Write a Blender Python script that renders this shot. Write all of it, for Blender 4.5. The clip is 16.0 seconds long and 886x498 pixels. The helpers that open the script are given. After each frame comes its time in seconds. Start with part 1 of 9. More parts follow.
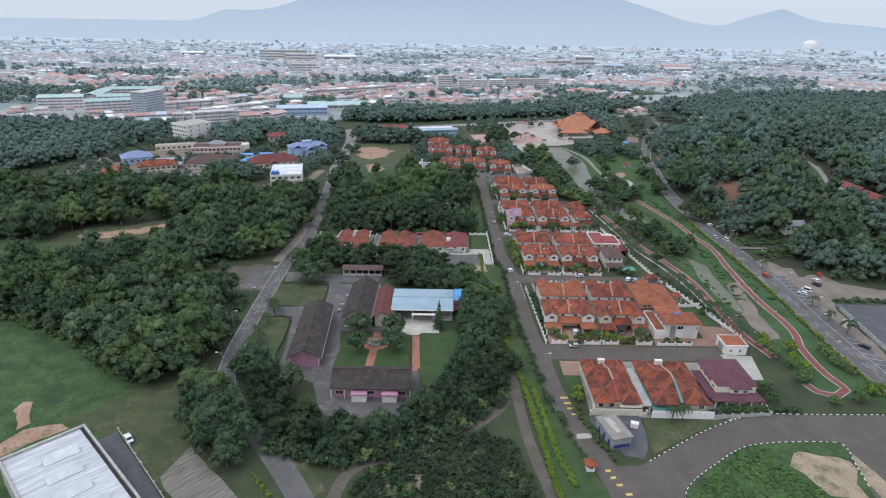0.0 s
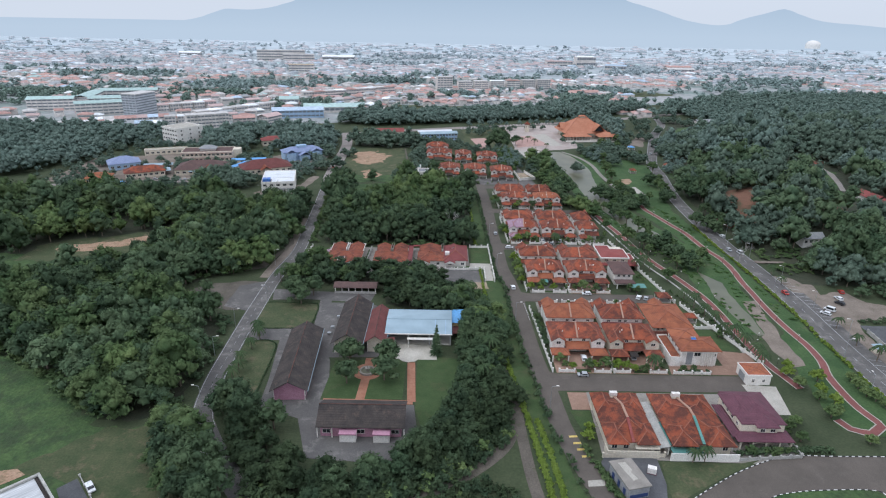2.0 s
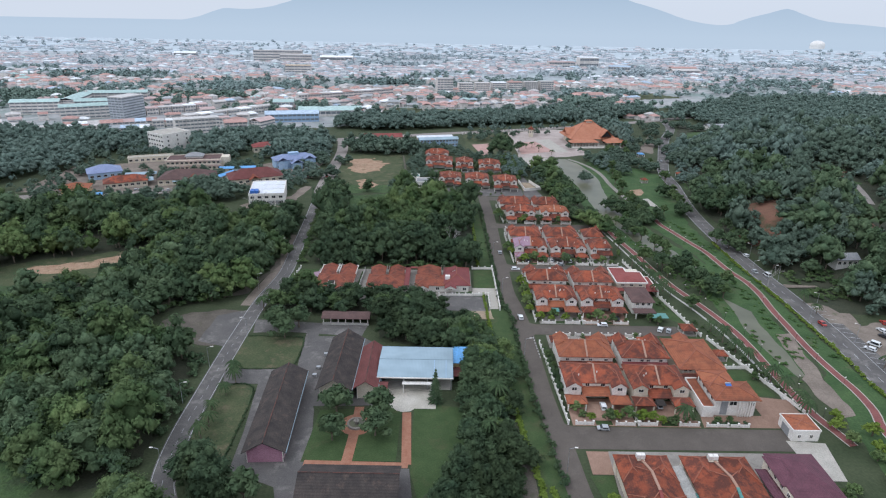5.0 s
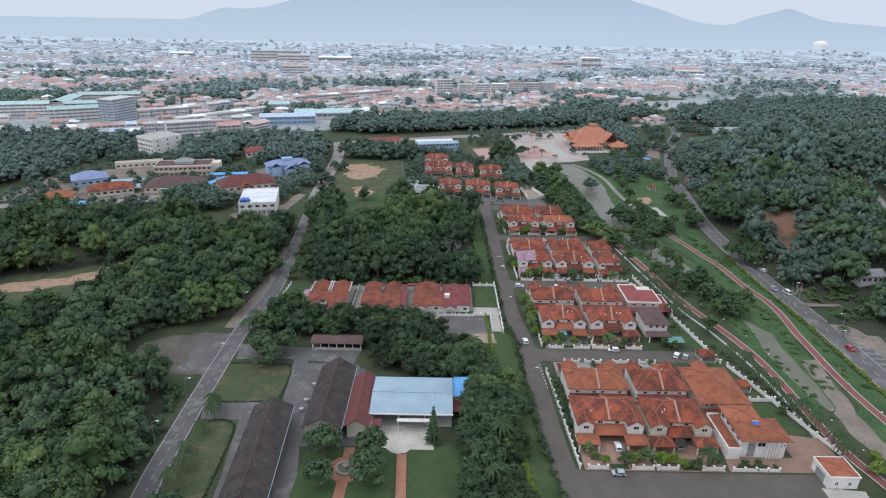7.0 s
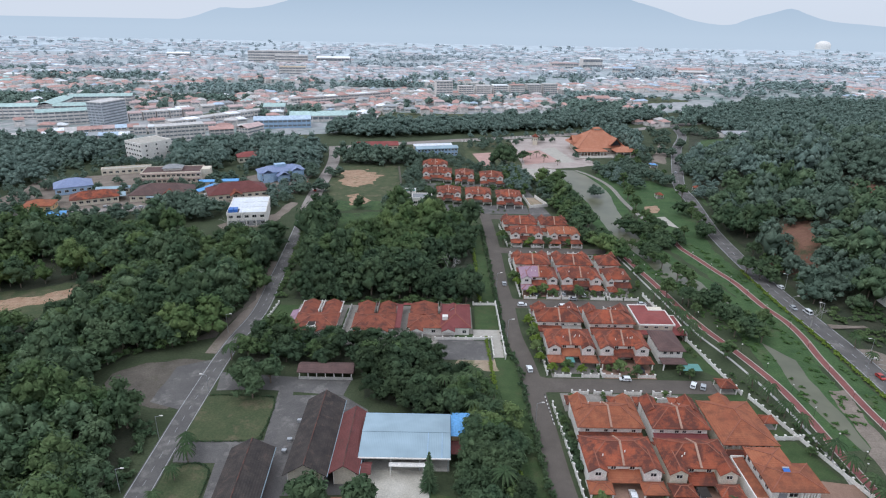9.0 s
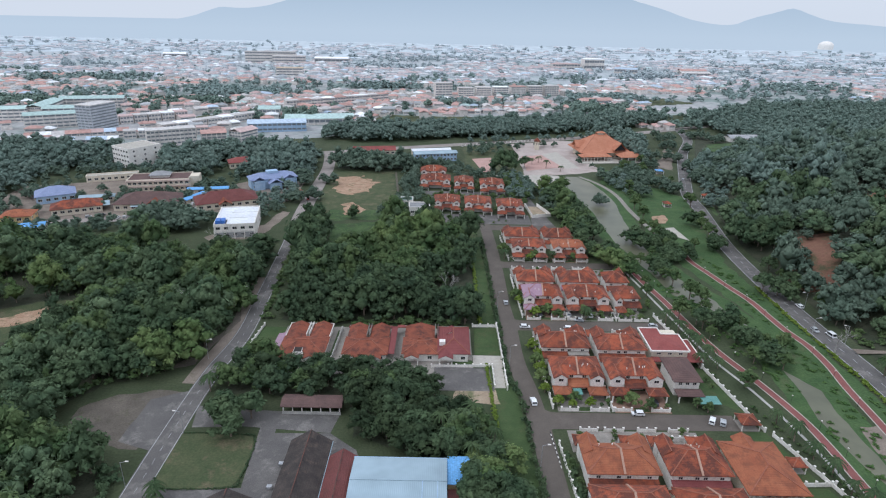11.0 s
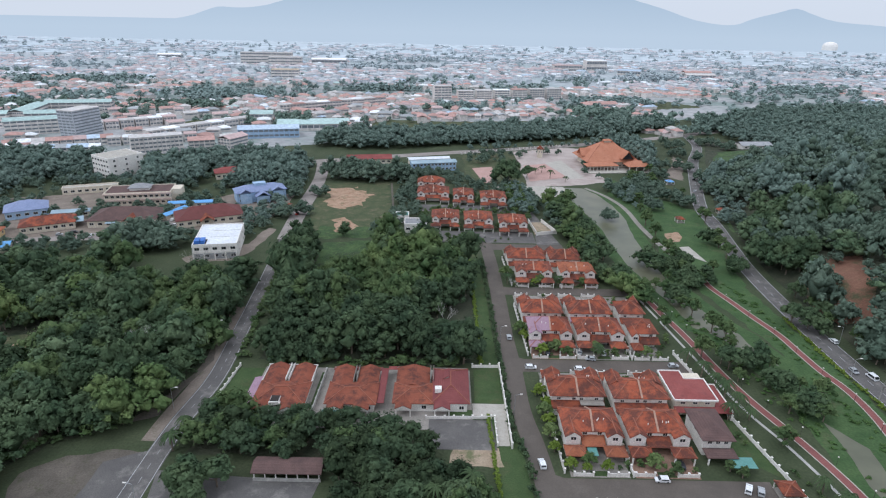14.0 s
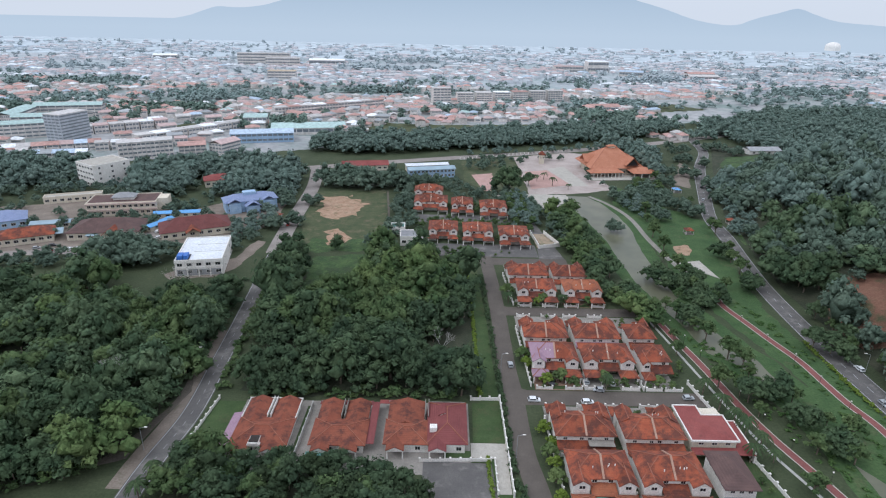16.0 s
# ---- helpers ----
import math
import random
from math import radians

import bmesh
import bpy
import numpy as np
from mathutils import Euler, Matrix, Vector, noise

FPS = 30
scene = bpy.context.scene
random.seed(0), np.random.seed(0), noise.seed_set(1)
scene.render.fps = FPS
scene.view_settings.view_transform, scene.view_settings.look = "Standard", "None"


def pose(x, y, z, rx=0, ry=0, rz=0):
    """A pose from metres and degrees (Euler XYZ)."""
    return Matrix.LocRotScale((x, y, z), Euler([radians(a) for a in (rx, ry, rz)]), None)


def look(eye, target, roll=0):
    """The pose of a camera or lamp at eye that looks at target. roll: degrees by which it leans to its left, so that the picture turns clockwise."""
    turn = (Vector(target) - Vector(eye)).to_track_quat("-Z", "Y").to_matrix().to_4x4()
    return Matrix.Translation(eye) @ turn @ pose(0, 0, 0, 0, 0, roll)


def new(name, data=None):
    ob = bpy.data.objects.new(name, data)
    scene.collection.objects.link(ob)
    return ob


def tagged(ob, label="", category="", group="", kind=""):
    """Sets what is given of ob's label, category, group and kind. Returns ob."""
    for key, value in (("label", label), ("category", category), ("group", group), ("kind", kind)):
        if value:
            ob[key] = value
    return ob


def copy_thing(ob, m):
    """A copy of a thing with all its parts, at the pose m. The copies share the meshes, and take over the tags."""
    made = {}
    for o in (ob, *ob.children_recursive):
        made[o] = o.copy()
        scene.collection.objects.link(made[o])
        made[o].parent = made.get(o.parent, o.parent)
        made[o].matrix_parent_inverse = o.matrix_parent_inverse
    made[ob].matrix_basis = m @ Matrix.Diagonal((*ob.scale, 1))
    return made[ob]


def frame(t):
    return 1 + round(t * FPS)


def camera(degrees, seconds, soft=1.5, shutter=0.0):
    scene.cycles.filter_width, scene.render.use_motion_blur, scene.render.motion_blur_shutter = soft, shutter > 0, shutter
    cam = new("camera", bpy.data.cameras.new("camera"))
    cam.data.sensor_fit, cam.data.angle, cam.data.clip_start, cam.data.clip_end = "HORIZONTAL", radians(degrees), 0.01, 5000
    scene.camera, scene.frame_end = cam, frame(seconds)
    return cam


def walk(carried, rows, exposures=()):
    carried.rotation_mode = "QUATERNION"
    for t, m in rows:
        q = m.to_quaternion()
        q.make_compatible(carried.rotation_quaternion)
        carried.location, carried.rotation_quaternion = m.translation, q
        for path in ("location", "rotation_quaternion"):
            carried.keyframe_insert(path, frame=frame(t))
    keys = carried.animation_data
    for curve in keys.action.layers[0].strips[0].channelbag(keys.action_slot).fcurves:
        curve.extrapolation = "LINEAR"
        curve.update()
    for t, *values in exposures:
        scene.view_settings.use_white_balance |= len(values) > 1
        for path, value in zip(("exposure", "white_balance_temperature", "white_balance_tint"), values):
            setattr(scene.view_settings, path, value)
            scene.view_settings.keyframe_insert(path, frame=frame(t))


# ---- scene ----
from mathutils.geometry import delaunay_2d_cdt

LENS = 72.0
cam = camera(LENS, 16.0, 1.15)
# seconds, x, y, z, degrees looking down, degrees of roll
ROWS = [
    (0.0, 0.00, 0.00, 120.00, 21.437, 0.009, 0.953),
    (0.5, 0.14, 4.92, 120.07, 21.444, 0.009, 0.960),
    (1.0, 0.31, 9.85, 120.14, 21.451, 0.008, 0.967),
    (1.5, 0.50, 14.77, 120.20, 21.458, 0.008, 0.974),
    (2.0, 0.65, 19.72, 120.22, 21.465, 0.007, 0.981),
    (2.5, 0.72, 24.68, 120.22, 21.472, 0.006, 0.988),
    (3.0, 0.76, 29.67, 120.25, 21.479, 0.006, 0.995),
    (3.5, 0.66, 34.63, 120.27, 21.486, 0.005, 1.002),
    (4.0, 0.43, 39.57, 120.31, 21.493, 0.005, 1.009),
    (6.5, 0.47, 64.05, 120.49, 21.528, 0.002, 1.043),
    (7.0, 0.68, 68.96, 120.57, 21.535, 0.001, 1.050),
    (7.5, 0.94, 73.83, 120.68, 21.542, 0.001, 1.057),
    (8.0, 1.13, 78.65, 120.80, 21.549, 0.000, 1.064),
    (8.5, 1.27, 83.42, 120.88, 21.555, -0.001, 1.071),
    (9.0, 1.42, 88.17, 121.00, 21.562, -0.001, 1.078),
    (11.5, 2.57, 111.87, 121.83, 21.597, -0.004, 1.113),
    (12.0, 2.74, 116.62, 122.10, 21.604, -0.005, 1.120),
    (12.5, 2.90, 121.35, 122.38, 21.611, -0.005, 1.127),
    (13.0, 3.05, 126.05, 122.66, 21.618, -0.006, 1.134),
    (13.5, 3.20, 130.73, 122.86, 21.625, -0.006, 1.141),
    (14.0, 3.40, 135.47, 123.08, 21.632, -0.007, 1.148),
    (14.5, 3.66, 140.25, 123.34, 21.639, -0.008, 1.155),
    (15.0, 3.99, 144.97, 123.57, 21.646, -0.008, 1.162),
    (15.5, 4.28, 149.66, 123.78, 21.653, -0.009, 1.169),
    (16.0, 4.55, 154.38, 124.03, 21.660, -0.009, 1.176),
]
walk(cam, [(t, pose(x, y, z, 90 - down, 0, yaw) @ pose(0, 0, 0, 0, 0, roll)) for t, x, y, z, down, yaw, roll in ROWS], [(0.0, 0.02, 5480, 7), (16.0, 0.02, 5480, 7)])

# ---- world and light ----
SUN_HEIGHT, SUN_TURN = 56.0, 245.0
world = bpy.data.worlds.new("overcast_sky")
scene.world = world
world.use_nodes = True
sky = world.node_tree.nodes.new("ShaderNodeTexSky")
sky.sky_type, sky.sun_disc = "NISHITA", False
sky.sun_elevation, sky.sun_rotation = radians(SUN_HEIGHT), radians(SUN_TURN)
sky.air_density, sky.dust_density, sky.ozone_density = 1.0, 6.0, 1.0
background = world.node_tree.nodes["Background"]
clouds = world.node_tree.nodes.new("ShaderNodeMixRGB")
clouds.inputs[0].default_value = 0.88
dome = world.node_tree.nodes.new("ShaderNodeTexCoord")
axes = world.node_tree.nodes.new("ShaderNodeSeparateXYZ")
cover = world.node_tree.nodes.new("ShaderNodeValToRGB")
cover.color_ramp.elements[0].color, cover.color_ramp.elements[1].color = (8.2, 7.95, 7.9, 1), (13.2, 12.7, 12.8, 1)
world.node_tree.links.new(dome.outputs["Generated"], axes.inputs[0])
world.node_tree.links.new(axes.outputs["Z"], cover.inputs[0])
world.node_tree.links.new(cover.outputs[0], clouds.inputs[2])
world.node_tree.links.new(sky.outputs[0], clouds.inputs[1])
world.node_tree.links.new(clouds.outputs[0], background.inputs[0])
background.inputs[1].default_value = 0.1
sun_data = bpy.data.lights.new("sun", "SUN")
sun_data.energy, sun_data.angle, sun_data.color = 0.7, radians(24), (1.0, 0.95, 0.88)
sun = new("sun", sun_data)
sun.matrix_world = look((0, 0, 300), (-math.sin(radians(SUN_TURN)) * math.cos(radians(SUN_HEIGHT)) * 300,
                                      -math.cos(radians(SUN_TURN)) * math.cos(radians(SUN_HEIGHT)) * 300,
                                      300 - math.sin(radians(SUN_HEIGHT)) * 300))


# ---- materials ----
def material(name, colours, scale=0.3, fine=4.0, rough=0.8, metal=0.0, bump=0.0, vary=0.0, island=0.0, spec=0.3, stain=None, detail=6.0):
    """A surface whose colour wanders between two colours at a coarse and a fine scale, with optional stains, relief and
    a change of tone from object to object (vary) or leaf to leaf (island)."""
    mat = bpy.data.materials.new(name)
    mat.use_nodes = True
    nodes, links = mat.node_tree.nodes, mat.node_tree.links
    shader = nodes["Principled BSDF"]
    shader.inputs["Roughness"].default_value = rough
    shader.inputs["Metallic"].default_value = metal
    shader.inputs["Specular IOR Level"].default_value = spec
    place = nodes.new("ShaderNodeNewGeometry")
    coarse, small = nodes.new("ShaderNodeTexNoise"), nodes.new("ShaderNodeTexNoise")
    coarse.inputs["Scale"].default_value, coarse.inputs["Detail"].default_value = scale, detail
    coarse.inputs["Roughness"].default_value = 0.62
    small.inputs["Scale"].default_value, small.inputs["Detail"].default_value = fine, 3.0
    for n in (coarse, small):
        links.new(place.outputs["Position"], n.inputs["Vector"])
    spread = nodes.new("ShaderNodeMapRange")
    spread.inputs[1].default_value, spread.inputs[2].default_value = 0.33, 0.67
    links.new(coarse.outputs[0], spread.inputs[0])
    mix = nodes.new("ShaderNodeMixRGB")
    mix.inputs[1].default_value, mix.inputs[2].default_value = (*colours[0], 1), (*colours[1], 1)
    links.new(spread.outputs[0], mix.inputs[0])
    last = mix.outputs[0]
    if stain:
        colour, at, amount, size = stain
        spots = nodes.new("ShaderNodeTexNoise")
        spots.inputs["Scale"].default_value, spots.inputs["Detail"].default_value = size, 8.0
        spots.inputs["Roughness"].default_value = 0.7
        shift = nodes.new("ShaderNodeVectorMath")
        shift.inputs[1].default_value = (31.0, 17.0, 5.0)
        links.new(place.outputs["Position"], shift.inputs[0])
        links.new(shift.outputs[0], spots.inputs["Vector"])
        mask = nodes.new("ShaderNodeMapRange")
        mask.inputs[1].default_value, mask.inputs[2].default_value = at, at + 0.14
        mask.inputs[4].default_value = amount
        links.new(spots.outputs[0], mask.inputs[0])
        over = nodes.new("ShaderNodeMixRGB")
        over.inputs[2].default_value = (*colour, 1)
        links.new(mask.outputs[0], over.inputs[0])
        links.new(last, over.inputs[1])
        last = over.outputs[0]
    tone = nodes.new("ShaderNodeHueSaturation")
    links.new(last, tone.inputs["Color"])
    value = nodes.new("ShaderNodeMapRange")
    value.inputs[1].default_value, value.inputs[2].default_value = 0.3, 0.7
    value.inputs[3].default_value, value.inputs[4].default_value = 0.82, 1.18
    links.new(small.outputs[0], value.inputs[0])
    level = value.outputs[0]
    for amount, source in ((vary, "object"), (island, "island")):
        if amount:
            if source == "object":
                pick = nodes.new("ShaderNodeObjectInfo").outputs["Random"]
            else:
                pick = place.outputs["Random Per Island"]
            turn = nodes.new("ShaderNodeMapRange")
            turn.inputs[3].default_value, turn.inputs[4].default_value = 1 - amount, 1 + amount
            links.new(pick, turn.inputs[0])
            times = nodes.new("ShaderNodeMath")
            times.operation = "MULTIPLY"
            links.new(level, times.inputs[0])
            links.new(turn.outputs[0], times.inputs[1])
            level = times.outputs[0]
    links.new(level, tone.inputs["Value"])
    links.new(tone.outputs[0], shader.inputs["Base Color"])
    if bump:
        relief = nodes.new("ShaderNodeBump")
        relief.inputs["Strength"].default_value, relief.inputs["Distance"].default_value = 0.7, bump
        links.new(small.outputs[0], relief.inputs["Height"])
        links.new(relief.outputs[0], shader.inputs["Normal"])
    return mat


def streaked(mat, turn, stretch=14.0):
    """Draws a material's wandering colour out into streaks that run in one direction."""
    nodes, links = mat.node_tree.nodes, mat.node_tree.links
    place, tilt = nodes.new("ShaderNodeNewGeometry"), nodes.new("ShaderNodeMapping")
    tilt.vector_type = "POINT"
    tilt.inputs["Rotation"].default_value[2] = radians(-turn)
    squeeze = nodes.new("ShaderNodeVectorMath")
    squeeze.operation = "MULTIPLY"
    squeeze.inputs[1].default_value = (stretch, 1.0, 1.0)
    links.new(place.outputs["Position"], tilt.inputs[0])
    links.new(tilt.outputs[0], squeeze.inputs[0])
    for n in nodes:
        if n.bl_idname == "ShaderNodeTexNoise":
            links.new(squeeze.outputs[0], n.inputs["Vector"])
    return mat


def sheer(mat, share=0.15):
    """Leaves that let a share of the light through."""
    nodes, links = mat.node_tree.nodes, mat.node_tree.links
    shader = nodes["Principled BSDF"]
    through_leaf, mix = nodes.new("ShaderNodeBsdfTranslucent"), nodes.new("ShaderNodeMixShader")
    links.new(shader.inputs["Base Color"].links[0].from_socket, through_leaf.inputs["Color"])
    mix.inputs[0].default_value = share
    links.new(shader.outputs[0], mix.inputs[1])
    links.new(through_leaf.outputs[0], mix.inputs[2])
    links.new(mix.outputs[0], nodes["Material Output"].inputs["Surface"])
    return mat


def seamed(mat, axis, pitch, depth=0.05):
    """Adds the ribs of profiled sheet or tile courses to a material's relief."""
    nodes, links = mat.node_tree.nodes, mat.node_tree.links
    wave = nodes.new("ShaderNodeTexWave")
    wave.bands_direction = axis
    wave.inputs["Scale"].default_value = 0.314 / pitch
    place = nodes.new("ShaderNodeNewGeometry")
    links.new(place.outputs["Position"], wave.inputs["Vector"])
    relief = nodes.new("ShaderNodeBump")
    relief.inputs["Strength"].default_value, relief.inputs["Distance"].default_value = 0.6, depth
    links.new(wave.outputs["Fac"], relief.inputs["Height"])
    links.new(relief.outputs[0], nodes["Principled BSDF"].inputs["Normal"])
    return mat


M = {
    "ground": material("rough_grass", [(0.04, 0.054, 0.024), (0.068, 0.081, 0.041)], 0.06, 1.2, 0.95, bump=0.3, stain=((0.18, 0.126, 0.072), 0.66, 0.7, 0.03)),
    "meadow": material("tall_meadow_grass", [(0.038, 0.072, 0.026), (0.084, 0.128, 0.044)], 0.16, 0.9, 0.95, bump=0.7, stain=((0.042, 0.058, 0.028), 0.48, 0.8, 0.14)),
    "lawn": material("mown_lawn", [(0.051, 0.089, 0.024), (0.085, 0.111, 0.038)], 0.15, 2.0, 0.95, bump=0.08, stain=((0.128, 0.111, 0.06), 0.62, 0.5, 0.2)),
    "green_lawn": material("fresh_lawn", [(0.043, 0.072, 0.024), (0.066, 0.098, 0.036)], 0.2, 2.5, 0.95, bump=0.12, stain=((0.085, 0.085, 0.042), 0.52, 0.65, 0.14)),
    "dry_lawn": material("worn_lawn", [(0.05, 0.07, 0.03), (0.09, 0.098, 0.048)], 0.14, 1.6, 0.95, bump=0.1, stain=((0.17, 0.13, 0.085), 0.53, 0.65, 0.16)),
    "forest_floor": material("leaf_litter", [(0.034, 0.043, 0.024), (0.06, 0.061, 0.038)], 0.15, 1.5, 0.95, bump=0.3),
    "asphalt": material("grey_asphalt", [(0.098, 0.083, 0.07), (0.128, 0.107, 0.09)], 0.12, 6.0, 0.85, stain=((0.155, 0.132, 0.112), 0.56, 0.6, 0.16)),
    "old_asphalt": material("faded_asphalt", [(0.101, 0.094, 0.09), (0.145, 0.134, 0.125)], 0.1, 4.0, 0.9, stain=((0.238, 0.22, 0.202), 0.52, 0.8, 0.16)),
    "dusty_road": material("dusty_pale_road", [(0.23, 0.2, 0.18), (0.31, 0.275, 0.25)], 0.1, 3.0, 0.95, stain=((0.36, 0.32, 0.28), 0.58, 0.6, 0.2)),
    "bank_grass": material("rank_bank_grass", [(0.04, 0.078, 0.026), (0.072, 0.118, 0.042)], 0.1, 1.2, 0.95, bump=0.25, stain=((0.12, 0.1, 0.06), 0.58, 0.6, 0.08)),
    "plaza": material("pinkish_plaza_paving", [(0.36, 0.3, 0.27), (0.46, 0.39, 0.35)], 0.08, 2.0, 0.9, stain=((0.28, 0.2, 0.17), 0.55, 0.6, 0.06)),
    "dark_asphalt": material("damp_asphalt", [(0.08, 0.08, 0.085), (0.12, 0.12, 0.125)], 0.2, 4.0, 0.8, stain=((0.2, 0.19, 0.19), 0.6, 0.5, 0.4)),
    "concrete": material("weathered_concrete", [(0.221, 0.2, 0.174), (0.315, 0.285, 0.251)], 0.3, 4.0, 0.9, stain=((0.119, 0.111, 0.102), 0.6, 0.6, 0.6)),
    "pale_concrete": material("pale_concrete", [(0.372, 0.344, 0.298), (0.465, 0.428, 0.372)], 0.25, 4.0, 0.9, stain=((0.307, 0.27, 0.223), 0.6, 0.5, 0.5)),
    "paving": material("terracotta_paving", [(0.261, 0.162, 0.117), (0.324, 0.211, 0.153)], 0.4, 5.0, 0.85, stain=((0.198, 0.126, 0.09), 0.6, 0.5, 0.7), vary=0.12),
    "pink_paving": material("faded_pink_paving", [(0.4, 0.25, 0.21), (0.48, 0.31, 0.27)], 0.1, 2.0, 0.9, stain=((0.34, 0.25, 0.21), 0.55, 0.5, 0.1)),
    "white_paving": material("pale_cream_paving", [(0.46, 0.42, 0.35), (0.56, 0.52, 0.45)], 0.25, 4.0, 0.9, stain=((0.36, 0.31, 0.25), 0.58, 0.6, 0.4)),
    "dirt_lot": material("pale_brown_dirt", [(0.17, 0.138, 0.112), (0.26, 0.215, 0.175)], 0.12, 1.8, 0.95, bump=0.12, stain=((0.08, 0.09, 0.045), 0.56, 0.7, 0.2)),
    "brick_path": material("red_brick_paving", [(0.3, 0.13, 0.08), (0.38, 0.2, 0.13)], 0.5, 6.0, 0.9),
    "sand": material("bare_sand", [(0.28, 0.21, 0.145), (0.39, 0.31, 0.22)], 0.15, 2.0, 0.95, bump=0.1, stain=((0.1, 0.12, 0.05), 0.5, 0.8, 0.22)),
    "earth": material("bare_sandy_earth", [(0.3, 0.185, 0.115), (0.42, 0.29, 0.2)], 0.2, 1.5, 0.95, bump=0.2, stain=((0.12, 0.12, 0.055), 0.52, 0.8, 0.3)),
    "mud": material("muddy_track", [(0.093, 0.081, 0.066), (0.145, 0.123, 0.1)], 0.15, 2.0, 0.95, bump=0.15, stain=((0.06, 0.072, 0.03), 0.55, 0.7, 0.25)),
    "red_soil": material("dull_red_soil", [(0.15, 0.075, 0.05), (0.22, 0.115, 0.075)], 0.1, 1.5, 0.95, bump=0.2, stain=((0.06, 0.075, 0.035), 0.5, 0.8, 0.12)),
    "red_path": material("red_surfaced_path", [(0.185, 0.068, 0.062), (0.235, 0.09, 0.08)], 0.2, 3.0, 0.85),
    "kerb_white": material("white_kerb_paint", [(0.68, 0.66, 0.62), (0.78, 0.76, 0.73)], 0.5, 3.0, 0.7),
    "kerb_black": material("black_kerb_paint", [(0.02, 0.02, 0.022), (0.04, 0.04, 0.04)], 0.5, 3.0, 0.7),
    "line_white": material("road_marking_paint", [(0.36, 0.36, 0.36), (0.5, 0.5, 0.5)], 0.4, 3.0, 0.7),
    "line_yellow": material("yellow_marking_paint", [(0.55, 0.4, 0.1), (0.62, 0.47, 0.16)], 0.4, 3.0, 0.7),
    "water": material("murky_river_water", [(0.112, 0.114, 0.074), (0.145, 0.142, 0.094)], 0.02, 0.1, 0.3, bump=0.0, spec=0.22, detail=2.0),
    "white_wall": material("white_render", [(0.731, 0.684, 0.627), (0.827, 0.788, 0.741)], 0.3, 3.0, 0.85, stain=((0.427, 0.399, 0.361), 0.66, 0.4, 0.5)),
    "cream_wall": material("cream_render", [(0.6, 0.53, 0.42), (0.7, 0.63, 0.52)], 0.3, 3.0, 0.85, stain=((0.42, 0.36, 0.3), 0.64, 0.4, 0.5)),
    "pink_wall": material("pink_render", [(0.4, 0.2, 0.27), (0.48, 0.27, 0.34)], 0.3, 3.0, 0.85),
    "stone_wall": material("grey_block_wall", [(0.33, 0.32, 0.3), (0.48, 0.46, 0.42)], 0.4, 3.0, 0.9, stain=((0.16, 0.16, 0.13), 0.58, 0.6, 0.6)),
    "blue_wall": material("pale_blue_render", [(0.3, 0.42, 0.58), (0.4, 0.52, 0.66)], 0.3, 3.0, 0.85),
    "tiles": seamed(material("terracotta_roof_tiles", [(0.235, 0.058, 0.029), (0.325, 0.092, 0.044)], 0.35, 5.0, 0.8, stain=((0.085, 0.034, 0.026), 0.43, 0.85, 0.28), vary=0.2), "Z", 0.22, 0.05),
    "brick_tiles": seamed(material("brick_red_roof_tiles", [(0.19, 0.056, 0.033), (0.262, 0.084, 0.047)], 0.25, 5.0, 0.8, stain=((0.085, 0.034, 0.027), 0.47, 0.85, 0.3), vary=0.1), "Z", 0.22, 0.05),
    "new_tiles": seamed(material("bright_terracotta_tiles", [(0.27, 0.085, 0.042), (0.335, 0.122, 0.06)], 0.3, 5.0, 0.8, stain=((0.17, 0.062, 0.036), 0.47, 0.75, 0.3), vary=0.12), "Z", 0.22, 0.05),
    "mosque_tiles": seamed(material("pale_orange_roof_tiles", [(0.4, 0.16, 0.09), (0.48, 0.215, 0.13)], 0.2, 4.0, 0.8, stain=((0.33, 0.13, 0.08), 0.55, 0.6, 0.2)), "Z", 0.3, 0.06),
    "ridge": material("ridge_tiles", [(0.25, 0.09, 0.055), (0.31, 0.13, 0.085)], 0.6, 5.0, 0.85),
    "party": material("mortar_strip", [(0.36, 0.21, 0.15), (0.42, 0.28, 0.21)], 0.6, 5.0, 0.9),
    "maroon": seamed(material("maroon_roof_tiles", [(0.17, 0.047, 0.047), (0.215, 0.065, 0.06)], 0.3, 4.0, 0.75, stain=((0.14, 0.04, 0.04), 0.58, 0.5, 0.3)), "Z", 0.3, 0.1),
    "purple": seamed(material("purple_roof_tiles", [(0.105, 0.042, 0.058), (0.145, 0.058, 0.078)], 0.3, 4.0, 0.7, stain=((0.08, 0.035, 0.045), 0.55, 0.6, 0.3)), "Z", 0.3, 0.1),
    "lilac": material("lilac_roof_tiles", [(0.3, 0.19, 0.25), (0.36, 0.24, 0.29)], 0.4, 4.0, 0.75),
    "red_roof": material("flat_red_roofing", [(0.21, 0.055, 0.05), (0.27, 0.08, 0.07)], 0.2, 3.0, 0.8, stain=((0.15, 0.05, 0.045), 0.55, 0.6, 0.3)),
    "brown_roof": seamed(material("dark_brown_tiles", [(0.095, 0.06, 0.055), (0.14, 0.085, 0.075)], 0.3, 4.0, 0.85), "Z", 0.3, 0.1),
    "old_roof": seamed(material("blackened_roof_sheets", [(0.038, 0.033, 0.031), (0.074, 0.06, 0.053)], 0.3, 3.0, 0.9, stain=((0.12, 0.085, 0.07), 0.55, 0.7, 0.35)), "Z", 0.35, 0.1),
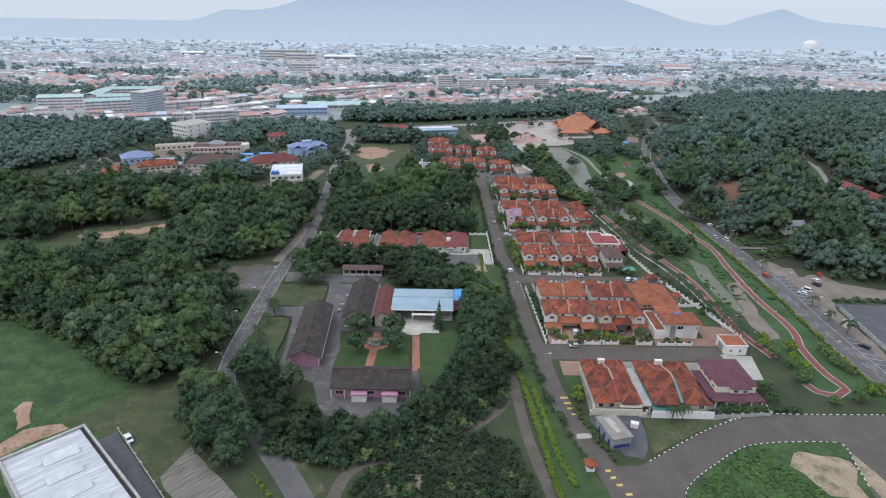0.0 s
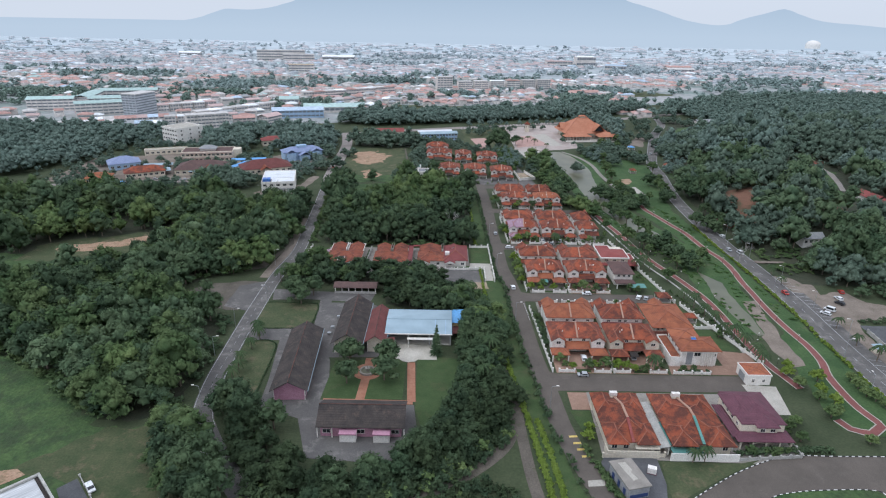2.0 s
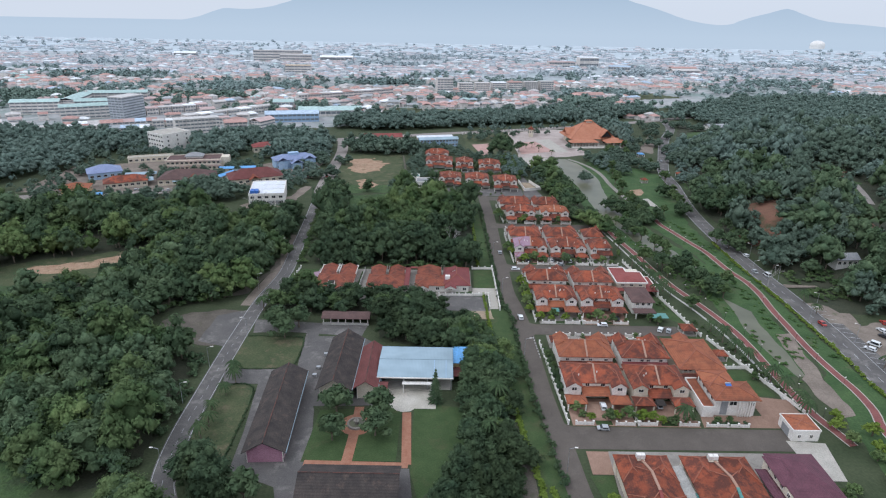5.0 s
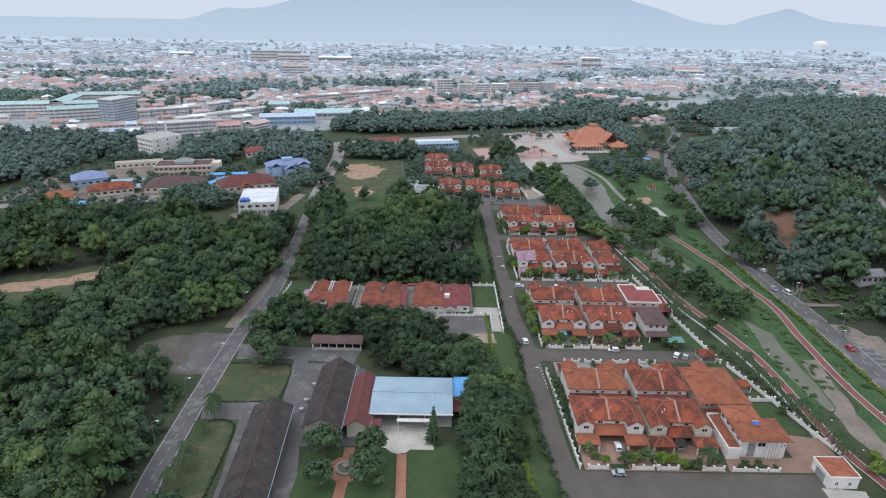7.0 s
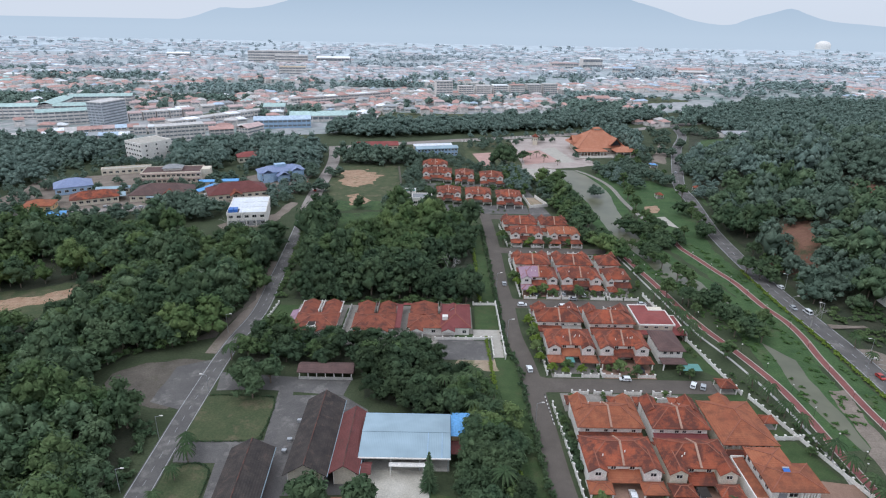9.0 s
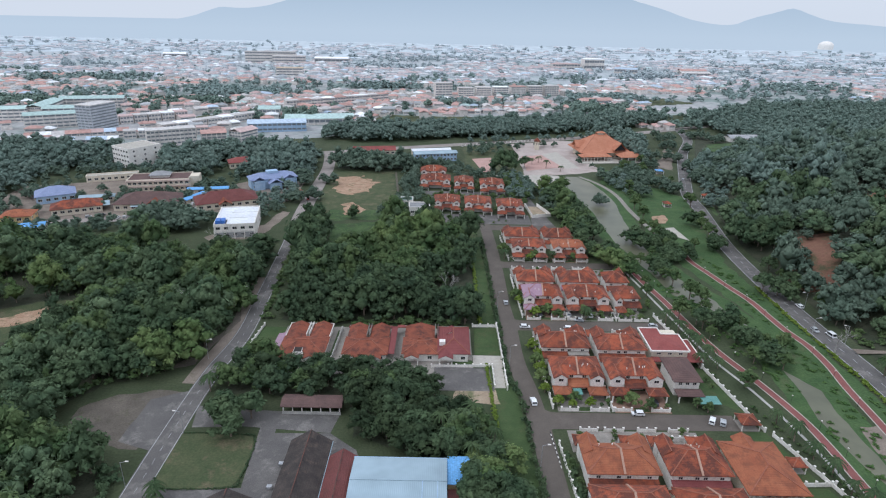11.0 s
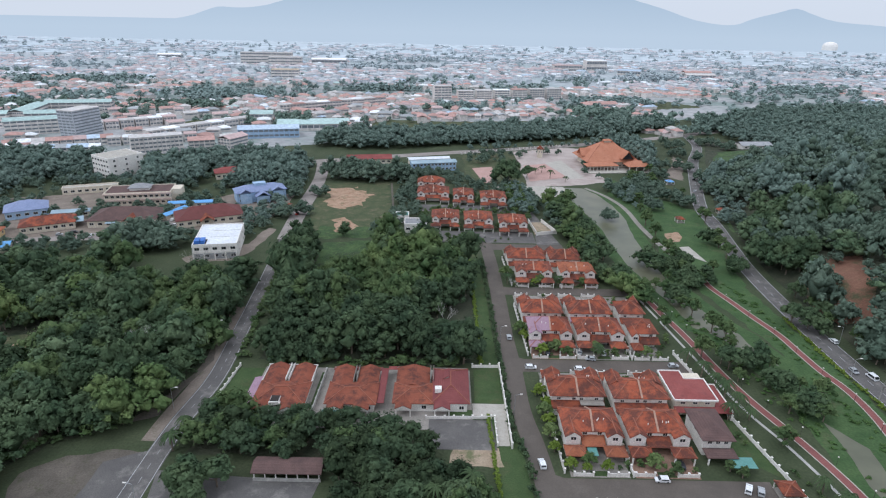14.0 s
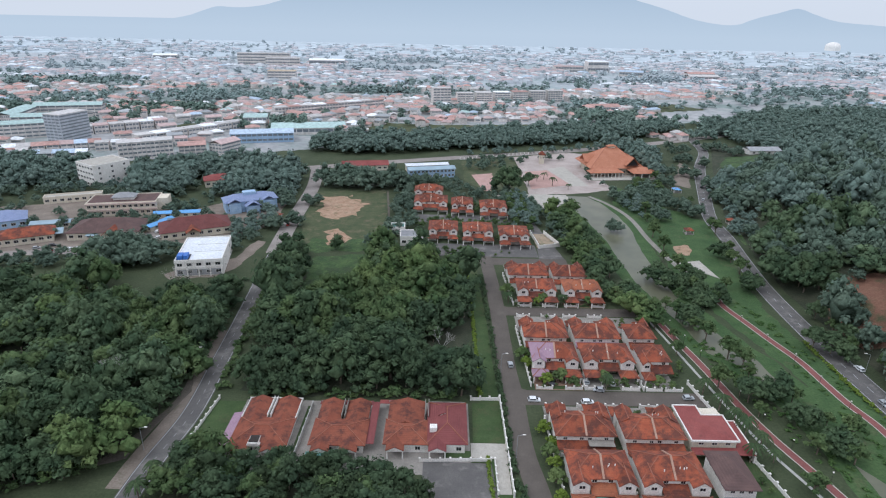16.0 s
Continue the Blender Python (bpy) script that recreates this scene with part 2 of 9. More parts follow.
    "rust_roof": seamed(material("dull_red_roof_sheets", [(0.13, 0.045, 0.04), (0.17, 0.06, 0.055)], 0.2, 3.0, 0.85, stain=((0.08, 0.045, 0.04), 0.56, 0.6, 0.3)), "Z", 0.35, 0.1),
    "rust": material("rusty_ridge", [(0.1, 0.05, 0.042), (0.15, 0.07, 0.054)], 0.5, 4.0, 0.9, stain=((0.05, 0.043, 0.04), 0.45, 0.9, 0.45)),
    "sky_roof": seamed(material("pale_blue_roof_sheets", [(0.298, 0.381, 0.432), (0.321, 0.405, 0.456)], 0.04, 0.08, 0.6, stain=((0.326, 0.419, 0.474), 0.62, 0.3, 0.08)), "X", 0.5, 0.04),
    "blue_roof": seamed(material("bright_blue_roof_sheets", [(0.13, 0.33, 0.62), (0.17, 0.38, 0.68)], 0.2, 2.0, 0.45), "X", 0.5, 0.04),
    "white_roof": material("white_roof_sheets", [(0.6, 0.61, 0.64), (0.74, 0.75, 0.78)], 0.07, 1.0, 0.6, stain=((0.42, 0.42, 0.43), 0.6, 0.4, 0.12)),
    "streaky_roof": streaked(material("white_factory_roof", [(0.44, 0.44, 0.445), (0.62, 0.62, 0.62)], 0.05, 0.2, 0.6, stain=((0.3, 0.3, 0.3), 0.54, 0.6, 0.06)), -43.6),
    "streaky_slab": streaked(material("old_concrete_slab", [(0.15, 0.135, 0.112), (0.27, 0.24, 0.205)], 0.09, 0.3, 0.9, stain=((0.08, 0.082, 0.062), 0.5, 0.75, 0.1)), -40.0),
    "grey_roof": material("grey_roof_sheets", [(0.24, 0.24, 0.25), (0.34, 0.34, 0.34)], 0.3, 3.0, 0.7, vary=0.2),
    "glass": material("dark_window_glass", [(0.015, 0.017, 0.02), (0.03, 0.033, 0.037)], 0.5, 3.0, 0.12, spec=0.6),
    "navy": material("dark_blue_paint", [(0.03, 0.05, 0.14), (0.045, 0.07, 0.18)], 0.6, 4.0, 0.5),
    "skylight": material("clean_white_sheets", [(0.56, 0.56, 0.56), (0.62, 0.62, 0.615)], 0.03, 0.2, 0.55),
    "dark": material("shaded_timber", [(0.03, 0.025, 0.022), (0.055, 0.045, 0.04)], 0.5, 3.0, 0.9),
    "metal": material("galvanised_steel", [(0.4, 0.41, 0.42), (0.5, 0.5, 0.51)], 0.6, 4.0, 0.45, metal=0.6),
    "blue_paint": material("blue_plastic", [(0.05, 0.14, 0.45), (0.07, 0.18, 0.5)], 0.6, 4.0, 0.5),
    "slate_blue": material("slate_blue_tiles", [(0.2, 0.24, 0.38), (0.25, 0.29, 0.44)], 0.2, 2.0, 0.6),
    "rose_wall": material("rose_cream_render", [(0.5, 0.38, 0.33), (0.58, 0.46, 0.4)], 0.3, 3.0, 0.85),
    "ochre_wall": material("ochre_render", [(0.55, 0.4, 0.2), (0.62, 0.47, 0.26)], 0.3, 3.0, 0.85),
    "teal_sheet": material("teal_awning_sheet", [(0.1, 0.24, 0.21), (0.14, 0.29, 0.26)], 0.4, 3.0, 0.6),
    "bark": material("tree_bark", [(0.13, 0.1, 0.075), (0.21, 0.17, 0.13)], 0.8, 5.0, 0.95),
    "dead_bark": material("bleached_branches", [(0.3, 0.28, 0.26), (0.42, 0.4, 0.37)], 0.8, 5.0, 0.95),
    "tyre": material("tyre_rubber", [(0.015, 0.015, 0.015), (0.025, 0.025, 0.025)], 0.8, 5.0, 0.9),
}
for key, light, dark in (("leaf_ring", (0.038, 0.058, 0.031), (0.064, 0.088, 0.042)), ("leaf_deep", (0.0468, 0.0748, 0.0425), (0.0842, 0.119, 0.0612)), ("leaf_dark", (0.058, 0.093, 0.0496), (0.106, 0.146, 0.0728)), ("leaf", (0.066, 0.108, 0.045), (0.129, 0.171, 0.0705)), ("leaf_mid", (0.0798, 0.125, 0.0696), (0.146, 0.194, 0.102)), ("leaf_light", (0.0944, 0.148, 0.0546), (0.168, 0.215, 0.0819)),
                         ("leaf_yellow", (0.14, 0.2, 0.033), (0.2, 0.265, 0.056)), ("leaf_grass", (0.062, 0.12, 0.036), (0.11, 0.17, 0.058)), ("leaf_palm", (0.0546, 0.0884, 0.0416), (0.091, 0.127, 0.0598)),
                         # These two have distance haze painted in as a paler, bluer green.
                         ("leaf_far_hazy", (0.138, 0.192, 0.16), (0.188, 0.242, 0.2)), ("leaf_hazy", (0.1, 0.142, 0.104), (0.15, 0.195, 0.142))):
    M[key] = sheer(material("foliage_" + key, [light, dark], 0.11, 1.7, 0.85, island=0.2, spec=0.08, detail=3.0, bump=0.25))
CAR_PAINT = [material("car_paint_" + n, [c, c], 1.0, 3.0, 0.3, spec=0.6) for n, c in
             (("white", (0.75, 0.75, 0.75)), ("silver", (0.4, 0.41, 0.42)), ("black", (0.03, 0.03, 0.035)), ("red", (0.4, 0.04, 0.03)))]


# ---- mesh helpers ----
class Shape:
    """Collects vertices and faces of one mesh."""

    def __init__(self):
        self.v, self.f = [], []

    def face(self, *points):
        n = len(self.v)
        self.v.extend(tuple(p) for p in points)
        self.f.append(tuple(range(n, n + len(points))))
        return self

    def solid(self, bottom, top):
        """A closed body between two rings of points with as many corners each."""
        n, k = len(self.v), len(bottom)
        a, b, c, t = (Vector(p) for p in (bottom[0], bottom[1], bottom[2], top[0]))
        if (b - a).cross(c - b).dot(sum((Vector(p) for p in top), Vector()) / k - sum((Vector(p) for p in bottom), Vector()) / k) < 0:
            bottom, top = bottom[::-1], top[::-1]
        self.v.extend(bottom)
        self.v.extend(top)
        self.f.append(tuple(range(n + k - 1, n - 1, -1)))
        self.f.append(tuple(range(n + k, n + 2 * k)))
        for i in range(k):
            j = (i + 1) % k
            self.f.append((n + i, n + j, n + k + j, n + k + i))
        return self

    def box(self, x0, x1, y0, y1, z0, z1):
        ring = ((x0, y0), (x1, y0), (x1, y1), (x0, y1))
        return self.solid([(x, y, z0) for x, y in ring], [(x, y, z1) for x, y in ring])

    def drum(self, x, y, r0, r1, z0, z1, n=10):
        a = [2 * math.pi * i / n for i in range(n)]
        return self.solid([(x + r0 * math.cos(t), y + r0 * math.sin(t), z0) for t in a],
                          [(x + r1 * math.cos(t), y + r1 * math.sin(t), z1) for t in a])

    def slab(self, outline, z0, z1):
        return self.solid([(x, y, z0) for x, y in outline], [(x, y, z1) for x, y in outline])

    def bar(self, a, b, w, h):
        """A straight bar with a rectangular section from a to b."""
        a, b = Vector(a), Vector(b)
        along = (b - a).normalized()
        side = along.cross(Vector((0, 0, 1)))
        side = side.normalized() * (w / 2) if side.length > 1e-4 else Vector((w / 2, 0, 0))
        up = side.cross(along).normalized() * (h / 2)
        ring = lambda p: [tuple(p + side + up), tuple(p - side + up), tuple(p - side - up), tuple(p + side - up)]
        return self.solid(ring(a), ring(b))

    def mesh(self, name):
        me = bpy.data.meshes.new(name)
        me.from_pydata(self.v, [], self.f)
        me.update()
        return me


def link(name, me, mat, parent=None, label="", at=None):
    ob = new(name, me)
    if not me.materials:
        me.materials.append(mat)
    if parent is not None:
        ob.parent = parent
    if at is not None:
        ob.location = at
    if label:
        ob["label"] = label
    return ob


def part(name, shape, mat, parent, label="", at=None):
    """Links a shape, or a mesh that alike parts share, as one part of a thing."""
    return link(name, shape.mesh(name) if isinstance(shape, Shape) else shape, mat, parent, label, at)


def thing(name, x, y, label, category, group="", turn=0.0, z=0.0, kind=""):
    ob = new(name)
    ob.empty_display_size = 0.5
    ob.matrix_basis = pose(x, y, z, 0, 0, turn)
    return tagged(ob, label, category, group, kind)


def single(name, shape, mat, label, category, at=(0, 0, 0), turn=0.0, group="", kind=""):
    ob = link(name, shape.mesh(name) if isinstance(shape, Shape) else shape, mat)
    ob.matrix_basis = pose(*at, 0, 0, turn)
    return tagged(ob, label, category, group, kind)


def smooth_line(points, step=3.0):
    """Points spaced evenly along a smooth curve through the given ones."""
    p = [np.array(q, float) for q in points]
    p = [2 * p[0] - p[1]] + p + [2 * p[-1] - p[-2]]
    out = []
    for a, b, c, d in zip(p, p[1:], p[2:], p[3:]):
        n = max(1, int(np.linalg.norm(c - b) / step))
        for i in range(n):
            t = i / n
            out.append(0.5 * (2 * b + (c - a) * t + (2 * a - 5 * b + 4 * c - d) * t * t + (3 * b - a - 3 * c + d) * t ** 3))
    return out + [p[-2]]


def sides(line, offset):
    line = [np.array(q, float)[:2] for q in line]
    out = []
    for i, q in enumerate(line):
        d = line[min(i + 1, len(line) - 1)] - line[max(i - 1, 0)]
        d /= np.linalg.norm(d) + 1e-9
        out.append((q[0] + d[1] * offset, q[1] - d[0] * offset))
    return out


def ribbon(line, left, right, z, thick=0.06):
    """A flat strip along a line, from left to right metres beside it (right is plus)."""
    s, a, b = Shape(), sides(line, left), sides(line, right)
    for i in range(len(line) - 1):
        s.face((*a[i], z), (*b[i], z), (*b[i + 1], z), (*a[i + 1], z))
    for edge in (a, b):
        for i in range(len(line) - 1):
            s.face((*edge[i], z - thick), (*edge[i + 1], z - thick), (*edge[i + 1], z), (*edge[i], z))
    return s


def sheet(outline, z, rough=0.0, seed=1):
    """A flat patch; rough gives it an uneven edge."""
    pts = []
    for i, a in enumerate(outline):
        b = outline[(i + 1) % len(outline)]
        n = max(1, int(math.dist(a, b) / max(2.5, math.dist(a, b) / 40))) if rough else 1
        for k in range(n):
            t = k / n
            x, y = a[0] + (b[0] - a[0]) * t, a[1] + (b[1] - a[1]) * t
            if rough:
                sway = lambda q: noise.noise(Vector((x * 0.16, y * 0.16, seed + q))) * 2.0 + noise.noise(Vector((x * 0.5, y * 0.5, seed + q))) * 0.7
                x, y = x + sway(0.3) * rough, y + sway(50.3) * rough
            pts.append((x, y))
    n = len(pts)
    flat, _, faces = delaunay_2d_cdt([Vector(p) for p in pts], [(i, (i + 1) % n) for i in range(n)], [], 0, 1e-4, False)[:3]
    middle = lambda f: sum((flat[i] for i in f), Vector((0, 0))) / len(f)
    faces = [f for f in faces if inside(*middle(f), pts)]
    faces = [f if (flat[f[1]] - flat[f[0]]).cross(flat[f[2]] - flat[f[0]]) > 0 else f[::-1] for f in faces]
    me = bpy.data.meshes.new("sheet")
    me.from_pydata([(p.x, p.y, z) for p in flat], [], faces)
    return me


def inside(x, y, outline):
    hit = False
    for i, (ax, ay) in enumerate(outline):
        bx, by = outline[i - 1]
        if (ay > y) != (by > y) and x < (bx - ax) * (y - ay) / (by - ay) + ax:
            hit = not hit
    return hit


# ---- roofs ----
def hip(x0, x1, y0, y1, z, rise, eave=0.22):
    """A hipped roof over a rectangle, with its ridge along the longer side; also the lines of its ridge and hips."""
    s, w, d = Shape(), x1 - x0, y1 - y0
    if w >= d:
        k = min(d / 2, w / 2 - 0.05)
        r0, r1 = (x0 + k, (y0 + y1) / 2, z + rise), (x1 - k, (y0 + y1) / 2, z + rise)
    else:
        k = min(w / 2, d / 2 - 0.05)
        r0, r1 = ((x0 + x1) / 2, y0 + k, z + rise), ((x0 + x1) / 2, y1 - k, z + rise)
    a, b, c, e = (x0, y0, z), (x1, y0, z), (x1, y1, z), (x0, y1, z)
    if w >= d:
        s.face(a, b, r1, r0).face(b, c, r1).face(c, e, r0, r1).face(e, a, r0)
        lines = [(r0, r1), (a, r0), (e, r0), (b, r1), (c, r1)]
    else:
        s.face(a, b, r0).face(b, c, r1, r0).face(c, e, r1).face(e, a, r0, r1)
        lines = [(r0, r1), (a, r0), (b, r0), (c, r1), (e, r1)]
    for p, q in ((a, b), (b, c), (c, e), (e, a)):
        s.face((p[0], p[1], z - eave), (q[0], q[1], z - eave), q, p)
    s.face((x0, y1, z - eave), (x1, y1, z - eave), (x1, y0, z - eave), (x0, y0, z - eave))
    return s, lines


def gable(x0, x1, y0, y1, z, rise, along="y", thick=0.2):
    """A gabled roof of two slopes with some thickness; its ridge runs along x or y."""
    s = Shape()
    if along == "y":
        m = (x0 + x1) / 2
        for xa in (x0, x1):
            s.solid([(xa, y0, z - thick), (m, y0, z + rise - thick), (m, y1, z + rise - thick), (xa, y1, z - thick)],
                    [(xa, y0, z), (m, y0, z + rise), (m, y1, z + rise), (xa, y1, z)])
        return s, [((m, y0, z + rise), (m, y1, z + rise))]
    m = (y0 + y1) / 2
    for ya in (y0, y1):
        s.solid([(x0, ya, z - thick), (x0, m, z + rise - thick), (x1, m, z + rise - thick), (x1, ya, z - thick)],
                [(x0, ya, z), (x0, m, z + rise), (x1, m, z + rise), (x1, ya, z)])
    return s, [((x0, m, z + rise), (x1, m, z + rise))]


def ridges(lines, w=0.26, h=0.14, up=0.05):
    s = Shape()
    for a, b in lines:
        s.bar((a[0], a[1], a[2] + up), (b[0], b[1], b[2] + up), w, h)
    return s


def roof_part(name, made, mat, parent, ridge="ridge", label=""):
    shape, lines = made
    ob = part(name, shape, mat, parent, label)
    if ridge:
        part("ridge_tiles", ridges(lines), M[ridge], ob)
    return ob


PANES = {}


def window(parent, x, y, z, w, h, face="south", frame_mat="white_wall"):
    """A window set into a wall: frame, pane and sill; x, y, z is the middle of its sill."""
    key = (w, h, frame_mat)
    if key not in PANES:
        f = Shape()
        t = 0.09
        f.box(-w / 2, -w / 2 + t, -0.1, 0.06, 0, h).box(w / 2 - t, w / 2, -0.1, 0.06, 0, h)
        f.box(-w / 2, w / 2, -0.1, 0.06, 0, t).box(-w / 2, w / 2, -0.1, 0.06, h - t, h).box(-0.04, 0.04, -0.08, 0.04, 0, h)
        fm = f.mesh("window")
        fm.materials.append(M[frame_mat])
        pm = Shape().box(-w / 2 + t, w / 2 - t, -0.05, 0.05, t, h - t).mesh("pane")
        pm.materials.append(M["glass"])
        PANES[key] = (fm, pm)
    fm, pm = PANES[key]
    ob = link("window", fm, None, parent)
    ob.matrix_basis = pose(x, y, z, 0, 0, {"south": 0, "east": 90, "north": 180, "west": 270}[face])
    link("pane", pm, None, ob)
    return ob


# ---- ground, roads, water ----
def structure(name, me, mat, label, category):
    ob = link(name, me.mesh(name) if isinstance(me, Shape) else me, mat)
    return tagged(ob, label, category, kind="structure")


def ground_sheet():
    s = Shape()
    xs = [-4700, -2500, -1200, -600, -300, 0, 300, 600, 1200, 2500, 4700]
    for x0, x1 in zip(xs, xs[1:]):
        for y0, y1 in zip(xs, xs[1:]):
            s.face((x0, y0, 0), (x1, y0, 0), (x1, y1, 0), (x0, y1, 0))
    return s


EAST_EDGE = [(250, 166), (300, 168), (420, 169), (452, 174), (495, 182), (529, 187), (577, 202), (662, 232), (760, 268)]


def hill_height(x, y):
    """Height of the wooded hillside that climbs beside the main road; zero on the flat land."""
    d = x - float(np.interp(y, [e[0] for e in EAST_EDGE], [e[1] for e in EAST_EDGE]))
    if d <= 0 or not 285 < y < 760:
        return 0.0
    ease = lambda q: (lambda c: c * c * (3 - 2 * c))(min(max(q, 0.0), 1.0))
    along = ease((y - 285) / 70) * ease((760 - y) / 120)
    cut = 7.5 * math.exp(-((y - 395) / 42) ** 2) * ease(d / 20) * ease((95 - d) / 60)
    return along * (8.5 * ease(d / 46) + 1.6 * noise.noise(Vector((x * 0.02, y * 0.02, 4.0))) * ease(d / 60)) + cut


def drape(outline, off, rough=0.0, seed=1, step=4.0):
    """A patch that lies on the hillside, with an uneven edge."""
    pts = []
    for i, a in enumerate(outline):
        b = outline[(i + 1) % len(outline)]
        n = max(1, int(math.dist(a, b) / step))
        for k in range(n):
            x, y = a[0] + (b[0] - a[0]) * k / n, a[1] + (b[1] - a[1]) * k / n
            sway = lambda q: noise.noise(Vector((x * 0.12, y * 0.12, seed + q))) * 2.0
            pts.append((x + sway(0.3) * rough, y + sway(50.3) * rough))
    n = len(pts)
    xs, ys = [p[0] for p in pts], [p[1] for p in pts]
    grid = [(x, y) for x in np.arange(min(xs), max(xs), step) for y in np.arange(min(ys), max(ys), step) if inside(x, y, pts)]
    flat, _, faces = delaunay_2d_cdt([Vector(p) for p in pts + grid], [(i, (i + 1) % n) for i in range(n)], [], 0, 1e-4, False)[:3]
    middle = lambda f: sum((flat[i] for i in f), Vector((0, 0))) / len(f)
    faces = [f for f in faces if inside(*middle(f), pts)]
    faces = [f if (flat[f[1]] - flat[f[0]]).cross(flat[f[2]] - flat[f[0]]) > 0 else f[::-1] for f in faces]
    me = bpy.data.meshes.new("drape")
    me.from_pydata([(p.x, p.y, hill_height(p.x, p.y) + off) for p in flat], [], faces)
    for f in me.polygons:
        f.use_smooth = True
    return me


structure("ground", ground_sheet(), M["ground"], "rough green grass and scrub over flat land", "ground")

FOREST_WEST = [(-182, 222), (-144, 205), (-102, 175), (-86, 176), (-84, 190), (-86, 215), (-88, 240), (-98, 244), (-116, 250), (-121, 270), (-110, 284), (-94, 292), (-86, 305),
               (-84, 330), (-85, 370), (-90, 412), (-98, 400), (-112, 393), (-124, 391), (-138, 394), (-152, 412), (-170, 424), (-190, 412), (-210, 402), (-240, 392), (-330, 400), (-420, 330), (-300, 240)]
FOREST_MID = [(-64, 331), (-56, 328), (-20, 329), (15, 330), (17, 388), (15, 428), (2, 434), (-15, 450), (-30, 446), (-33, 402), (-60, 394), (-64, 430), (-71, 448), (-72, 420), (-71, 395), (-67, 375), (-65, 350)]
FOREST_EAST = [(169, 330), (167, 350), (167, 384), (166, 410), (169, 438), (180, 468), (190, 482), (206, 512), (198, 538), (199, 556), (206, 585), (222, 608), (240, 626), (290, 630), (420, 700), (600, 640), (560, 430),
               (400, 290), (320, 250), (212, 262), (192, 270), (190, 282), (179, 280), (181, 296), (190, 312), (186, 320), (176, 318)]
SCHOOL_NORTH = [(-71, 279), (-52, 279), (-50, 277), (-27, 277), (-24, 259), (-3, 250), (13, 245), (17, 260), (6, 274), (0, 282), (-8, 291), (-35, 293), (-62, 295), (-71, 297)]
SCHOOL_RING = [(-70, 187), (-57, 160), (-46, 146), (-28, 141), (-13, 147), (4, 160), (17, 171), (23, 178), (26, 212), (23, 245), (13, 252), (11, 228), (7, 210), (7, 186),
               (-1, 168), (-14, 156), (-24, 150), (-38, 152), (-48, 163), (-58, 176), (-63, 182)]
SCRUB_SOUTH = [(-24, 128), (-16, 139), (0, 147), (14, 153), (23, 146), (26, 128), (22, 116), (-20, 116)]
ROADSIDE = [(-85, 172), (-81, 160), (-70, 146), (-60, 133), (-55, 138), (-58, 149), (-67, 160), (-76, 171)]
RIVERSIDE = [(70, 522), (73, 474), (74, 440), (77, 414), (85, 388), (93, 378), (99, 384), (96, 400), (90, 420), (89, 448), (89, 484), (84, 522)]
structure("hillside", drape([(166, 286), (420, 286), (640, 420), (640, 760), (270, 760), (232, 662), (202, 577), (187, 529), (182, 495), (174, 452), (169, 420), (168, 300)], 0.02, 0.0, 3, 6.0), M["forest_floor"], "wooded hillside of leaf litter and rough grass", "hillside")
for zone, at in ((FOREST_WEST, 1), (FOREST_MID, 2), (SCHOOL_NORTH, 4), (SCHOOL_RING, 5)):
    structure("ground_under_trees", sheet(zone, 0.001 + 0.004 * at, 1.5, at), M["forest_floor"], "dark leaf litter under dense trees", "ground")
structure("meadow", sheet([(-420, 60), (-96, 60), (-76, 150), (-84, 172), (-102, 172), (-144, 205), (-182, 222), (-300, 240), (-420, 300)], 0.018, 2.0, 6), M["meadow"],
          "tall bright green grass on open land", "meadow")
structure("meadow", sheet([(-64, 452), (-26, 458), (-28, 430), (-34, 404), (-60, 396)], 0.02, 1.0, 7), M["meadow"], "bright green grass clearing among trees", "meadow")
structure("worn_field", sheet([(-118, 152), (-100, 172), (-84, 172), (-73, 150), (-62, 128), (-88, 125), (-95, 148)], 0.03, 1.5, 8), M["dry_lawn"], "worn grass field with brown patches", "field")
structure("playing_field", sheet([(-88, 572), (-38, 580), (-25, 470), (-64, 466), (-78, 480)], 0.03, 1.5, 9), M["dry_lawn"], "green open field with dry patches", "field")
structure("lawn", sheet([(-70, 478), (-30, 480), (-27, 463), (-64, 458), (-72, 466)], 0.042, 1.2, 50), M["meadow"], "fresh green grass at a field's end", "lawn")
structure("bare_patch", sheet([(-78, 560), (-60, 563), (-46, 545), (-52, 520), (-66, 516), (-76, 525)], 0.05, 4.0, 10), M["earth"], "bare pale soil in a field", "soil")
structure("bare_patch", sheet([(-66, 492), (-58, 496), (-52, 486), (-50, 474), (-60, 470)], 0.05, 3.0, 11), M["earth"], "bare pale soil in a field", "soil")
structure("meadow", sheet([(-214, 300), (-190, 300), (-164, 308), (-140, 336), (-138, 350), (-160, 346), (-200, 330), (-214, 322)], 0.045, 1.5, 48), M["dry_lawn"], "rough grass along a strip of bare earth", "meadow")
structure("bare_earth", sheet([(-203, 317), (-196, 322), (-178, 329), (-160, 339), (-142, 350), (-140, 346), (-156, 332), (-172, 320), (-186, 313), (-200, 311)], 0.06, 1.2, 12), M["earth"], "strip of bare orange earth between trees", "soil")
structure("bare_earth", sheet([(-140, 130), (-128, 143.6), (-125.4, 150.6), (-116, 153.8), (-112, 151), (-119, 146), (-126, 136), (-134, 124)], 0.05, 0.6, 13), M["earth"], "bare orange earth beside a factory", "soil")
